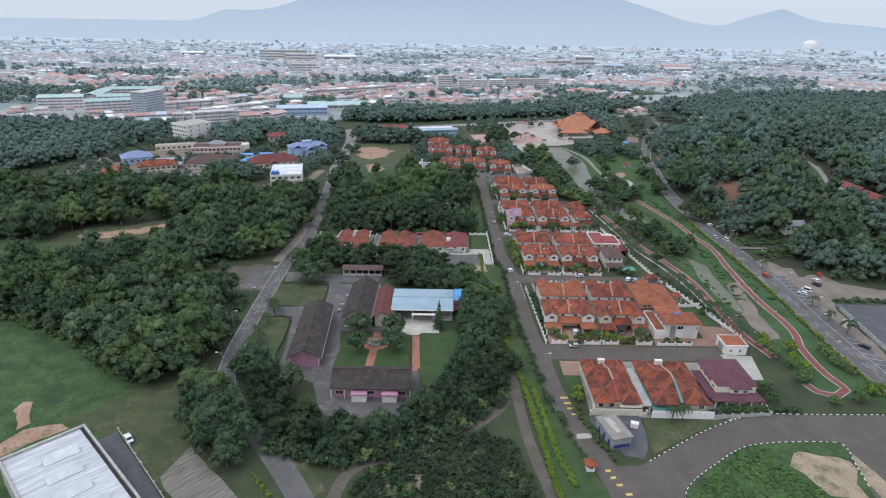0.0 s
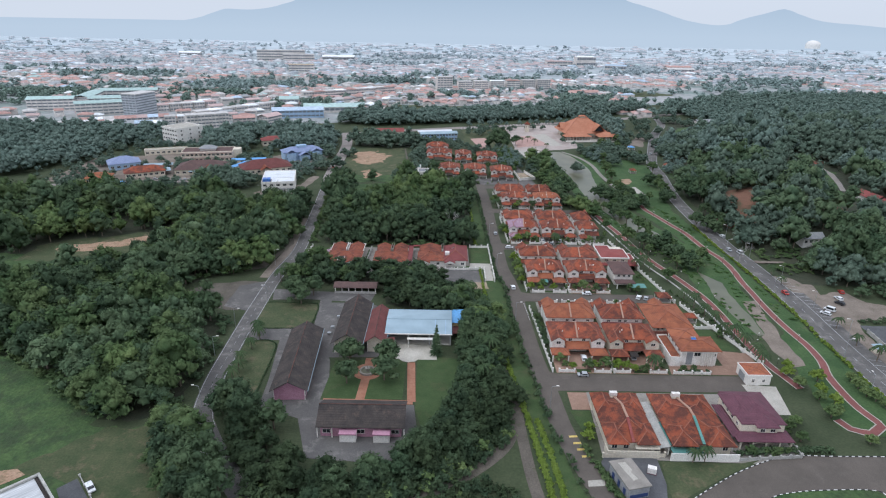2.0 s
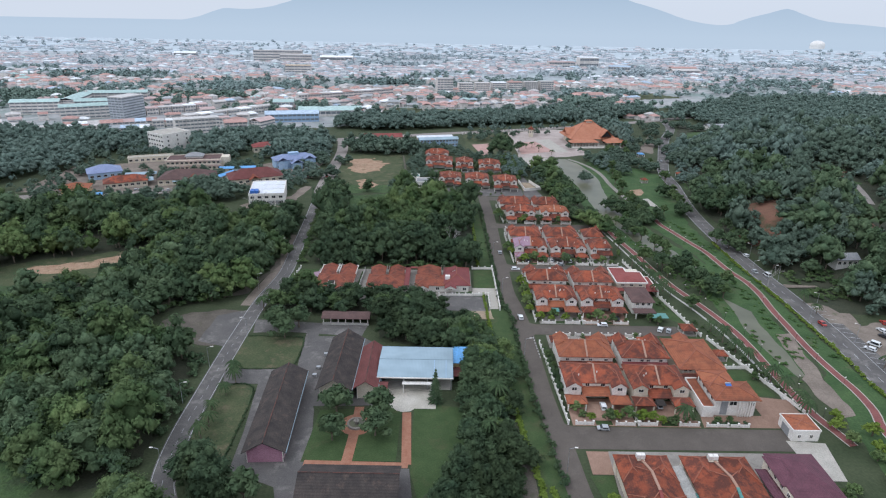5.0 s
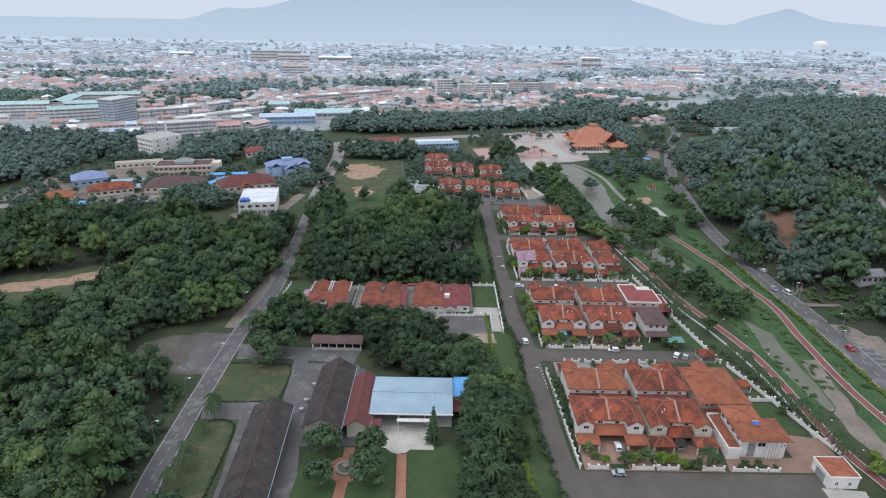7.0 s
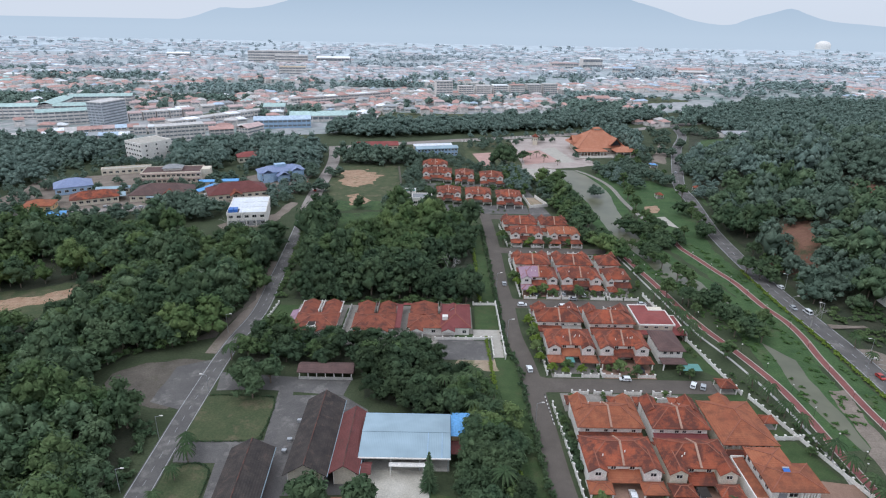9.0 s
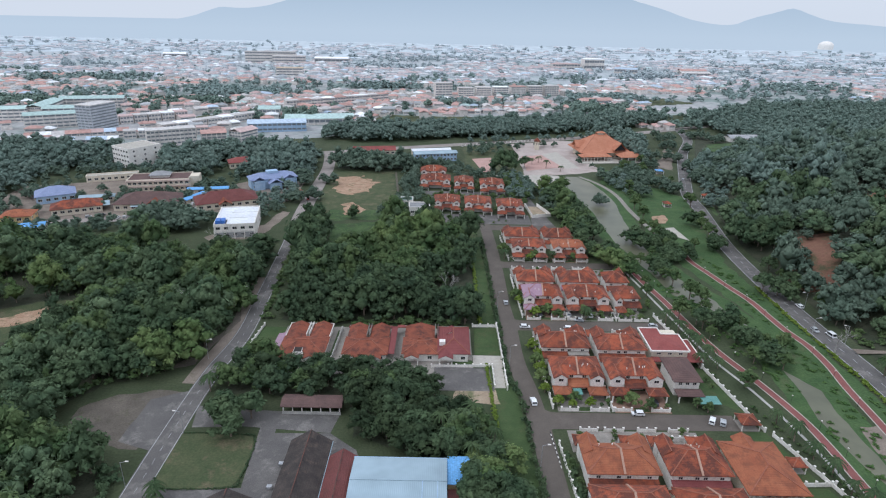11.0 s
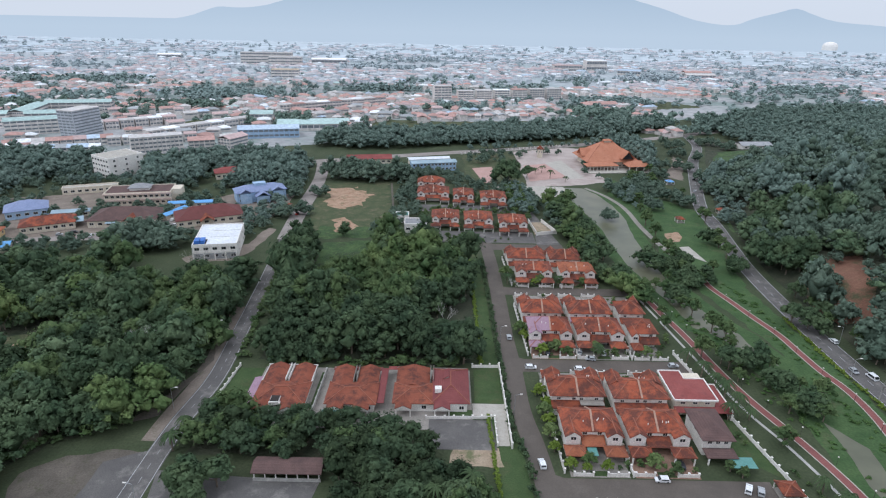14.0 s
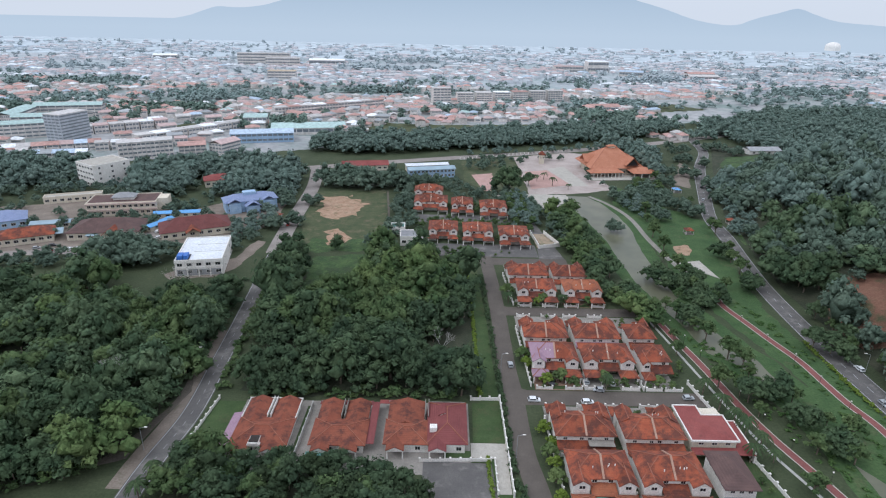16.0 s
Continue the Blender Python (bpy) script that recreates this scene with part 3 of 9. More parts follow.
structure("bare_earth", sheet([(-135, 159.5), (-134.3, 164.4), (-131, 164.5), (-129, 158), (-126, 153.6), (-127.6, 150.8), (-131, 156)], 0.05, 0.6, 14), M["earth"], "patch of orange earth in grass", "soil")
structure("bare_slope", drape([(172, 366), (184, 360), (194, 378), (204, 398), (208, 414), (196, 416), (184, 410), (176, 404), (171, 384)], 0.22, 1.6, 15), M["red_soil"], "steep cutting of bare reddish earth below trees", "soil")
structure("bare_slope", drape([(206, 352), (222, 360), (238, 366), (246, 382), (232, 386), (220, 376), (208, 366)], 0.22, 2.0, 151), M["red_soil"], "bare reddish earth slope under trees", "soil")
structure("bare_slope", drape([(282, 502), (300, 498), (312, 512), (296, 520)], 0.22, 2.0, 153), M["red_soil"], "bare reddish earth slope under trees", "soil")
structure("hill_track", drape([(299, 520), (302, 520), (297, 474), (283, 440), (276, 424), (273, 426), (280, 442), (293, 476)], 0.3, 0.0, 154), M["dusty_road"], "pale narrow track climbing a slope", "track")
structure("bare_lot", sheet([(163.6, 296), (171, 296), (181, 303), (178, 290), (176, 276), (188, 280), (192, 268), (206, 262), (226, 258), (224, 250), (176, 250), (173, 237), (170.6, 208), (170, 186), (164.4, 186), (164, 240)], 0.03, 0.8, 152), M["dirt_lot"], "bare gravel lot beside the main road", "lot")
structure("side_track", sheet([(163, 315.5), (172, 314.6), (184, 315.2), (184, 313.4), (172, 312.2), (163, 312)], 0.5, 0.2, 155), M["dirt_lot"], "short pale track off the main road", "track")
structure("yard", sheet([(175, 246), (206, 246), (202, 208), (174, 204)], 0.04, 0.4, 156), M["dark_asphalt"], "dark paved yard behind a wall", "yard")
structure("sandy_patch", sheet([(-18, 127), (-14, 133), (-4, 134), (-6, 128)], 0.05, 1.0, 16), M["sand"], "bare sandy patch in scrub", "soil")
structure("verge_soil", sheet([(-47, 138), (-40, 142), (-30, 128), (-34, 124)], 0.04, 0.8, 17), M["dry_lawn"], "sandy soil beside a road", "soil")
structure("verge_soil", sheet([(-84, 345), (-81, 330), (-87, 296), (-96, 291), (-91, 300), (-84.5, 322)], 0.05, 0.5, 18), M["mud"], "bare earth along a road edge", "soil")

TRACK = smooth_line([(-29, 118), (-25, 135), (-13, 142), (7, 153), (21, 168), (24.5, 186)])
structure("dirt_track", ribbon(TRACK, -1.8, 1.8, 0.035), M["mud"], "muddy vehicle track through scrub", "track")
structure("dirt_track", ribbon(smooth_line([(33, 112), (29.5, 130), (26.6, 150), (25.6, 168), (25.2, 190)]), -1.6, 1.8, 0.04), M["mud"], "muddy vehicle track beside a hedge", "track")
structure("verge", sheet([(32, 112), (46, 112), (46, 128), (42, 140), (38, 155), (36, 176), (33.5, 194), (30.5, 224), (29.5, 262), (28.5, 284), (25.2, 291), (24.9, 325), (24, 353),
                          (23.6, 389), (22.4, 424), (21.6, 452), (15.6, 452), (17.6, 388), (18, 330), (19, 300), (20, 262), (23, 229), (27.5, 180), (30, 150)], 0.027), M["green_lawn"],
          "strip of mown grass along a road", "verge")

ROAD_WEST = smooth_line([(-28, 108), (-36.6, 125), (-49, 142.6), (-61.5, 158), (-71.5, 173), (-75, 182), (-77.3, 198), (-78.2, 220), (-79, 255), (-78.6, 290), (-75.8, 318),
                         (-77.5, 350), (-80.5, 395), (-87.3, 485), (-90.8, 580), (-99, 640)])
structure("road", ribbon([p for p in ROAD_WEST if p[1] > 455], -4.8, 4.8, 0.065), M["dusty_road"], "pale dusty road with worn edges", "road")
structure("verge_soil", ribbon([p for p in ROAD_WEST if 284 < p[1] < 376], -7.6, -3.4, 0.034), M["dirt_lot"], "bare earth beside a road", "soil")
structure("road", ribbon(ROAD_WEST, -3.4, 3.4, 0.05), M["old_asphalt"], "narrow grey asphalt road with white lines", "road")
ROAD_NORTH = smooth_line([(-330, 590), (-200, 612), (-107, 640), (-65, 657), (11, 685), (117, 722), (210, 764), (330, 830)], 8)
structure("road", ribbon(ROAD_NORTH, -6, 6, 0.045), M["dusty_road"], "wide pale grey road", "road")
ROAD_HOMES = smooth_line([(50.5, 118), (49, 128), (47, 138), (44.2, 149), (41, 162), (38.5, 176), (37.3, 194), (35, 224), (34, 262), (32.4, 285), (30.2, 303), (30, 330), (29.2, 350), (29.2, 389), (28.5, 424), (27, 460)])
structure("road", ribbon(ROAD_HOMES, -3.3, 3.3, 0.055), M["asphalt"], "grey asphalt street between houses", "road")
ROAD_EAST = smooth_line([(160, 90), (158.5, 130), (157.5, 170), (156.5, 200), (157, 233), (159, 265), (159.3, 300), (158, 335), (158, 375), (160.5, 420), (165, 452), (172.5, 495), (177, 529), (192, 577), (221, 662), (250, 729), (262, 790)])
structure("road", ribbon(ROAD_EAST, -4.6, 4.6, 0.05), M["old_asphalt"], "pale grey main road with white lines", "road")
structure("parking_bay", ribbon(ROAD_EAST[18:62], 4.7, 9.5, 0.04), M["old_asphalt"], "paved parking strip beside the main road", "parking")
BIG_OUT = smooth_line([(60.4, 141.2), (66.7, 145.5), (82.4, 155.7), (95.8, 162.2), (104.2, 164.5), (118.7, 164.5), (144.3, 165), (154, 165)], 1.0)
BIG_IN = smooth_line([(64, 118), (65.6, 127.2), (69.5, 132.9), (77.5, 139.3), (89.1, 147.3), (97, 149.7), (106.1, 150.7), (118.2, 151), (121.4, 149), (119.5, 140.8), (117, 128.3), (115, 118)], 1.0)
structure("road", sheet([(48, 60), (46.5, 118), (47.5, 128), (50, 139), (57, 139.4)] + [tuple(p) for p in BIG_OUT[::4]] + [(156, 165), (160, 60)], 0.06), M["asphalt"], "wide curved asphalt road", "road")
structure("traffic_island", sheet([tuple(p) for p in BIG_IN[::3]] + [(114, 60), (62, 60)], 0.14), M["meadow"], "grassy island inside the curved road", "verge")
structure("sandy_patch", sheet([(104, 146), (116, 146.5), (118, 139), (114, 124), (104, 131), (100, 140)], 0.16, 1.5, 19), M["sand"], "bare sand on a grass island", "soil")
structure("sandy_patch", sheet([(121, 147), (124, 138), (124, 118), (117, 118), (118.5, 134)], 0.075, 0.6, 20), M["sand"], "pale sand washed onto a road", "soil")
for y0, y1, x0, x1 in ((195.5, 206, 38, 107), (263.5, 272, 35, 97), (326, 334.5, 31, 95), (390, 398, 30, 90), (446, 455, 28, 70)):
    structure("road", sheet([(x0, y0 - 1), (x0 + 3, y0), (x1, y0 + 0.6), (x1, y1), (x0 + 4, y1), (x0, y1 + 2)], 0.062), M["asphalt"], "grey asphalt side street between houses", "road")
structure("road", sheet([(56, 455), (70, 452), (66, 480), (60, 520), (54, 530), (58, 490)], 0.058), M["old_asphalt"], "narrow lane behind houses", "road")

# school drives and car park
structure("school_drive", sheet([(-76, 272), (-74, 261), (-59, 262), (-31, 259.5), (-29.5, 268.5), (-59, 270.5)], 0.05), M["old_asphalt"], "pale worn school driveway", "driveway")
structure("school_drive", sheet([(-76.5, 236), (-74, 226), (-62, 226), (-59, 200), (-58, 184), (-44, 178), (-38, 160), (-12, 158), (-6, 170), (-8, 186), (-36, 186), (-40, 212), (-46, 230), (-48, 262), (-53, 262), (-51, 236)], 0.075),
          M["old_asphalt"], "worn grey driveway round school blocks", "driveway")
structure("school_drive", sheet([(-48.5, 259), (-31, 259.4), (-22, 252), (-19, 244), (-19, 225), (-20, 215), (-42, 214), (-46.6, 229), (-49, 244)], 0.082), M["old_asphalt"], "worn grey paving between school blocks", "driveway")
structure("brick_path", sheet([(-25.4 + 5.2 * math.cos(i * math.pi / 10), 205 + 5.2 * math.sin(i * math.pi / 10)) for i in range(20)], 0.15), M["brick_path"], "round red brick paving about a fountain", "path")
structure("brick_path", ribbon([(-38, 187.6), (-24, 187.4), (-8.4, 187.2)], -1.1, 1.1, 0.144), M["brick_path"], "red brick path beside a school block", "path")
structure("car_park", sheet([(-82, 250), (-93, 254), (-92.8, 275), (-81.6, 280)], 0.048, 0.3, 45), M["old_asphalt"], "empty grey car park", "car park")
structure("gravel_yard", sheet([(-86, 250), (-99, 253), (-111, 257), (-114, 270), (-104, 277), (-92, 280), (-82, 279)], 0.038, 0.8, 21), M["mud"], "bare brownish parking ground", "yard")
structure("lawn", sheet([(-75.5, 258.7), (-58.6, 258.3), (-53, 256.5), (-52, 252), (-52.2, 240), (-54.3, 235.6), (-72.4, 235), (-75.5, 238.5)], 0.11), M["dry_lawn"], "mown lawn with rounded corners and low hedge", "lawn")
structure("lawn", sheet([(-74.4, 223.8), (-67.5, 226), (-62.6, 223), (-61.3, 213), (-60.6, 184), (-66, 182), (-73.5, 197)], 0.11), M["dry_lawn"], "narrow mown lawn beside the school drive", "lawn")
structure("lawn", sheet([(-10, 218), (9, 214), (7, 188), (-5, 174), (-7.6, 184), (-8, 217)], 0.03), M["green_lawn"], "green lawn beside brick path", "lawn")
structure("lawn", sheet([(-39, 188), (-12, 189), (-12, 214), (-38, 212)], 0.1), M["green_lawn"], "green courtyard lawn", "lawn")
structure("forecourt", sheet([(-20, 214), (-15, 214), (-13.6, 212.4), (-11.4, 211.6), (-9, 212.2), (-7.8, 213.6), (-1, 213.6), (-1, 224.4), (-20, 224.4)], 0.12), M["white_paving"], "pale concrete forecourt before a hall", "forecourt")
structure("brick_path", ribbon([(-10.2, 211.5), (-9.6, 200), (-8.9, 187.5)], -1.4, 1.4, 0.14), M["brick_path"], "red brick garden path", "path")
structure("brick_path", ribbon([(-25.6, 214), (-25.4, 205), (-26, 188)], -1.5, 1.5, 0.14), M["brick_path"], "red brick path to a fountain", "path")
structure("concrete_slab", sheet([(-73.3, 144.4), (-76, 131.5), (-62, 115), (-48, 117), (-53, 125.5)], 0.06, 0.5, 47), M["streaky_slab"], "weathered old concrete slab", "slab")
structure("service_road", sheet([(-101, 146.5), (-97.6, 150.4), (-76.6, 128.4), (-62, 113), (-66, 107), (-77, 117)], 0.055), M["dark_asphalt"], "dark lane beside the factory", "road")

CLEARINGS = [[(-214, 324), (-200, 332), (-160, 349), (-138, 356), (-136, 336), (-148, 314), (-164, 296), (-212, 292)], [(-246, 258), (-212, 258), (-178, 270), (-178, 306), (-246, 310)], [(160, 386), (205, 386), (208, 404), (190, 410), (166, 412)],
             [(206, 356), (240, 354), (244, 372), (214, 370)], [(240, 470), (300, 462), (306, 486), (262, 490)], [(234, 384), (258, 366), (288, 366), (284, 424), (306, 480), (300, 522), (280, 500), (250, 424)], [(179, 374), (188, 372), (200, 396), (194, 406), (186, 398)], [(236, 655), (262, 630), (292, 642), (312, 700), (262, 708)], [(300, 466), (340, 505), (416, 660), (436, 662), (345, 504)], [(192, 322), (207, 319), (207, 338), (192, 338)], [(-178, 560), (-144, 560), (-146, 596), (-174, 596)]]
structure("meadow", sheet([(-244, 262), (-212, 262), (-182, 272), (-180, 305), (-244, 310)], 0.035, 2.0, 41), M["meadow"], "pale green clearing among woods", "meadow")
structure("meadow", drape([(236, 386), (256, 384), (272, 424), (284, 446), (302, 480), (296, 500), (276, 462), (250, 418)], 0.2, 2.0, 42), M["meadow"], "grass clearing on a slope", "meadow")
# road markings
def dashes(line, offset, z, on, gap, mat, label, width=0.09):
    pts = smooth_line([tuple(p) for p in line], 0.5)
    s, d, run = Shape(), 0.0, 0
    keep = []
    for a, b in zip(pts, pts[1:]):
        d += math.dist(a, b)
        if d % (on + gap) < on:
            keep.append((a, b))
    for a, b in keep:
        t = (np.array(b) - np.array(a))
        t = t / (np.linalg.norm(t) + 1e-9)
        n = np.array((t[1], -t[0]))
        p, q = np.array(a) + n * offset, np.array(b) + n * offset
        s.face((*(p - n * width), z), (*(p + n * width), z), (*(q + n * width), z), (*(q - n * width), z))
    structure("road_marking", s, mat, label, "road marking")


WEST_MARKED = [p for p in ROAD_WEST if 172 < p[1] < 455]
dashes(WEST_MARKED, 0, 0.058, 2.2, 3.4, M["line_white"], "broken white centre line", 0.05)
dashes(WEST_MARKED, -3.0, 0.058, 1000, 0.01, M["line_white"], "white edge line")
dashes([p for p in WEST_MARKED if p[1] < 233 or p[1] > 274], 3.0, 0.063, 1000, 0.01, M["line_white"], "white edge line")
dashes(ROAD_EAST, 0, 0.07, 3, 5, M["line_white"], "broken white centre line")
dashes(ROAD_EAST, -4.2, 0.07, 1000, 0.01, M["line_white"], "white edge line", 0.12)
dashes(ROAD_EAST, 4.3, 0.07, 1000, 0.01, M["line_white"], "white edge line", 0.12)
bays = Shape()
for i in range(29):
    y = 184 + i * 3.9
    if 221 < y < 244:
        continue
    x = float(np.interp(y, [p[1] for p in ROAD_EAST], [p[0] for p in ROAD_EAST])) + 5
    bays.face((x, y, 0.052), (x + 4.2, y - 1.2, 0.052), (x + 4.2, y - 0.95, 0.052), (x, y + 0.25, 0.052))
structure("road_marking", bays, M["line_white"], "worn white slanted parking bay lines", "road marking")
hatch = Shape()
for x, y, w in ((39.9, 171, 4.2), (40.6, 168, 4), (41.2, 165.2, 4), (42, 162.2, 4), (46.6, 136.5, 2.6), (47.4, 133.8, 2.6), (48.4, 131, 2.8), (50, 127.6, 3)):
    hatch.face((x, y, 0.066), (x + w * 0.6, y + 0.2, 0.066), (x + w * 0.6, y + 1.1, 0.066), (x, y + 0.9, 0.066))
structure("road_marking", hatch, M["line_yellow"], "yellow speed bars on the street", "road marking")
hump = Shape().slab([(41.3, 150.5), (46, 151), (46.3, 153.4), (41.6, 152.8)], 0.06, 0.16)
structure("speed_hump", hump, M["pale_concrete"], "pale speed hump with yellow bars", "speed hump")

# kerbs painted black and white
def kerb_run(line, label, offset=0.0):
    holder = thing("kerb", 0, 0, label, "kerb", kind="structure")
    stone = Shape().box(-0.5, 0.5, -0.1, 0.1, 0, 0.22)
    white, black = stone.mesh("kerb_stone"), stone.mesh("kerb_stone")
    white.materials.append(M["kerb_white"])
    black.materials.append(M["kerb_black"])
    pts = smooth_line([tuple(p) for p in line], 1.0)
    for i, (a, b) in enumerate(zip(pts, pts[1:])):
        ob = link("kerb_stone", (white, black)[i % 2], None, holder)
        ob.matrix_basis = pose((a[0] + b[0]) / 2, (a[1] + b[1]) / 2, 0.03, 0, 0, math.degrees(math.atan2(b[1] - a[1], b[0] - a[0])))


kerb_run(BIG_OUT[:104], "black and white painted kerb along the curve")
kerb_run(BIG_IN[8:88], "black and white painted kerb of the island")
kerb_run([(37.4, 246), (36.6, 262)], "black and white painted kerb by the street")

# river and paths
RIVER_L = [(92, 574), (90, 560), (90, 545), (95, 519), (99, 482), (98.5, 456), (99.5, 428), (102, 412), (104, 399), (107, 385), (108, 372), (109, 362), (116, 355), (122, 342), (127, 322), (128, 300), (127, 286), (124.8, 271), (124.8, 257), (126.6, 246), (128, 236)]
RIVER_R = [(106, 573), (112.5, 559), (117.4, 534), (119, 507), (114.5, 465), (113.6, 435), (113.8, 415), (114.6, 399), (118, 384), (121.7, 367), (126, 357), (127, 347), (131, 333), (134.5, 312), (134.6, 287), (133, 272), (132.8, 259), (132.2, 249), (131, 237)]
structure("river_bank", sheet([(x - 6, y) for x, y in RIVER_L] + [(x + 7, y) for x, y in RIVER_R[::-1]], 0.024, 0.5, 30), M["bank_grass"], "grassy river bank", "river bank")
structure("water", sheet([p for p in RIVER_L if p[1] > 330] + [p for p in RIVER_R if p[1] > 330][::-1], 0.05, 0.3, 32), M["water"], "murky grey-green river water", "river")
structure("water", sheet([p for p in RIVER_L if 232 < p[1] < 302] + [p for p in RIVER_R if 232 < p[1] < 302][::-1], 0.05, 0.3, 35), M["water"], "shallow murky pool of the river", "river")
structure("river_bank", sheet([(136, 267), (141.4, 268), (141, 259), (138.6, 252), (137.6, 240), (136.4, 228), (135.6, 214), (129.4, 213), (127.6, 226), (128.6, 235), (132, 238), (133, 250)], 0.07, 0.8, 33), M["dirt_lot"], "bare brown sandbank", "river bank")
PATH_EAST = smooth_line([(127.5, 182), (129, 177.5), (135, 175.5), (139.8, 179), (138.4, 188), (138.4, 197), (139.6, 208), (142.6, 217), (143.6, 228), (143, 238), (142.6, 250), (143, 262), (144, 275), (145, 289), (147, 304),
                         (147, 318), (144.6, 330), (143.6, 342), (142.5, 357), (139, 372), (135.6, 388), (132.5, 402), (132.5, 412)])
PATH_WEST = smooth_line([(125, 199), (123.4, 206), (121.6, 213), (120.6, 224), (120.4, 240), (120.4, 256), (119.6, 269), (117, 282.5), (113.6, 296), (109.6, 310), (106.6, 325), (104.4, 342), (102.2, 358), (99.6, 373), (97, 392)])
structure("verge", sheet([(126, 176), (150, 172), (152, 230), (152, 330), (150, 400), (158, 450), (172, 520), (150, 560), (135, 600), (122, 560), (124, 480), (122, 420), (128, 385), (136, 350), (139, 310), (144, 270), (140, 240), (130, 215)], 0.016, 1.0, 34),
          M["bank_grass"], "grass between river and road", "verge")
for line, name in ((PATH_EAST, "east"), (PATH_WEST, "west")):
    structure("footpath", ribbon(line, -1.3, 1.3, 0.1), M["red_path"], "dark red surfaced winding footpath", "path")
    for side in (-1.65, 1.3):
        structure("path_edge", ribbon(line, side, side + 0.35, 0.16), M["pale_concrete"], "pale concrete path edging", "path edge")
structure("footpath", ribbon(smooth_line([(132.4, 410), (131.4, 430), (127, 451), (124.4, 487), (124.6, 520), (122, 540), (116, 559), (108, 574)]), -1.5, 1.5, 0.09), M["concrete"], "pale paved riverside path", "path")
structure("paved_clearing", sheet([(129.5, 453.5), (142, 457), (143.5, 434), (138.5, 440), (131, 443)], 0.12, 0.0, 36), M["pale_concrete"], "pale paved clearing beside the path", "path")
structure("rubble", sheet([(134.8, 477), (145.6, 480), (141, 464), (133, 463)], 0.1, 1.0, 37), M["earth"], "patch of rubble and sand", "soil")
structure("drain", ribbon(smooth_line([(106, 190), (114.6, 212), (116.4, 240), (115, 262), (110.6, 286), (104.6, 308), (100.4, 338), (96, 372), (92, 400)]), -0.5, 0.5, 0.05), M["stone_wall"], "concrete drain behind garden walls", "drain")

# plaza by the mosque
structure("lawn", sheet([(19, 674), (20, 612), (40, 572), (66, 576), (66, 692), (60, 690)], 0.034, 0.6, 49), M["dry_lawn"], "worn grass round a sports court", "lawn")
structure("plaza", sheet([(64, 692), (64, 575), (98, 580), (130, 592), (128, 627), (150, 664), (168, 692), (120, 716)], 0.03, 1.0, 38), M["plaza"], "wide pale paved plaza", "plaza")
structure("sports_court", sheet([(26, 628), (43, 634), (43, 604), (38, 581), (33, 585)], 0.06), M["pink_paving"], "pinkish sports court", "court")
structure("plaza_paving", sheet([(70, 641), (89, 648), (101, 604), (69, 590)], 0.06), M["pink_paving"], "pinkish paved square", "plaza")
structure("plaza_paving", sheet([(90, 651), (105, 662), (114, 602), (101.4, 600)], 0.08), M["pale_concrete"], "white paved parade square", "plaza")
structure("pond_edge", sheet([(39, 574), (63, 577), (92, 576), (91, 560), (82, 545), (70, 540), (57, 548)], 0.07, 0.8, 46), M["pale_concrete"], "pale paved apron beside the river", "plaza")
structure("field_track", ribbon(smooth_line([(-36, 578), (-30, 520), (-25, 461)]), -0.7, 0.7, 0.07), M["mud"], "narrow track beside a field", "track")
structure("clearing", sheet([(179, 612), (198, 650), (212, 688), (214, 668), (197, 620), (190, 600)], 0.03, 1.0, 39), M["dirt_lot"], "bare pinkish lot beside a road", "lot")
structure("lawn", sheet([(188, 529), (203, 533), (192, 513)], 0.05, 0.6, 43), M["meadow"], "small lawn beside a side road", "lawn")
structure("lawn", sheet([(180.7, 500), (188, 501), (182.4, 484.5), (178, 482)], 0.044, 0.6, 44), M["meadow"], "small lawn beside a side road", "lawn")
structure("green_field", drape([(238, 656), (246, 680), (262, 706), (308, 698), (290, 646), (262, 634), (244, 640)], 0.2, 2.0, 40), M["meadow"], "bright grass slope among trees", "field")


# ---- foliage ----
def sphere_points(n, rng):
    p = rng.normal(size=(n, 3))
    return p / np.linalg.norm(p, axis=1)[:, None]


OCTA_V = np.array([(1, 0, 0), (0, 1, 0), (-1, 0, 0), (0, -1, 0), (0, 0, 1), (0, 0, -1)], float)
OCTA_F = np.array([(0, 1, 4), (1, 2, 4), (2, 3, 4), (3, 0, 4), (1, 0, 5), (2, 1, 5), (3, 2, 5), (0, 3, 5)])


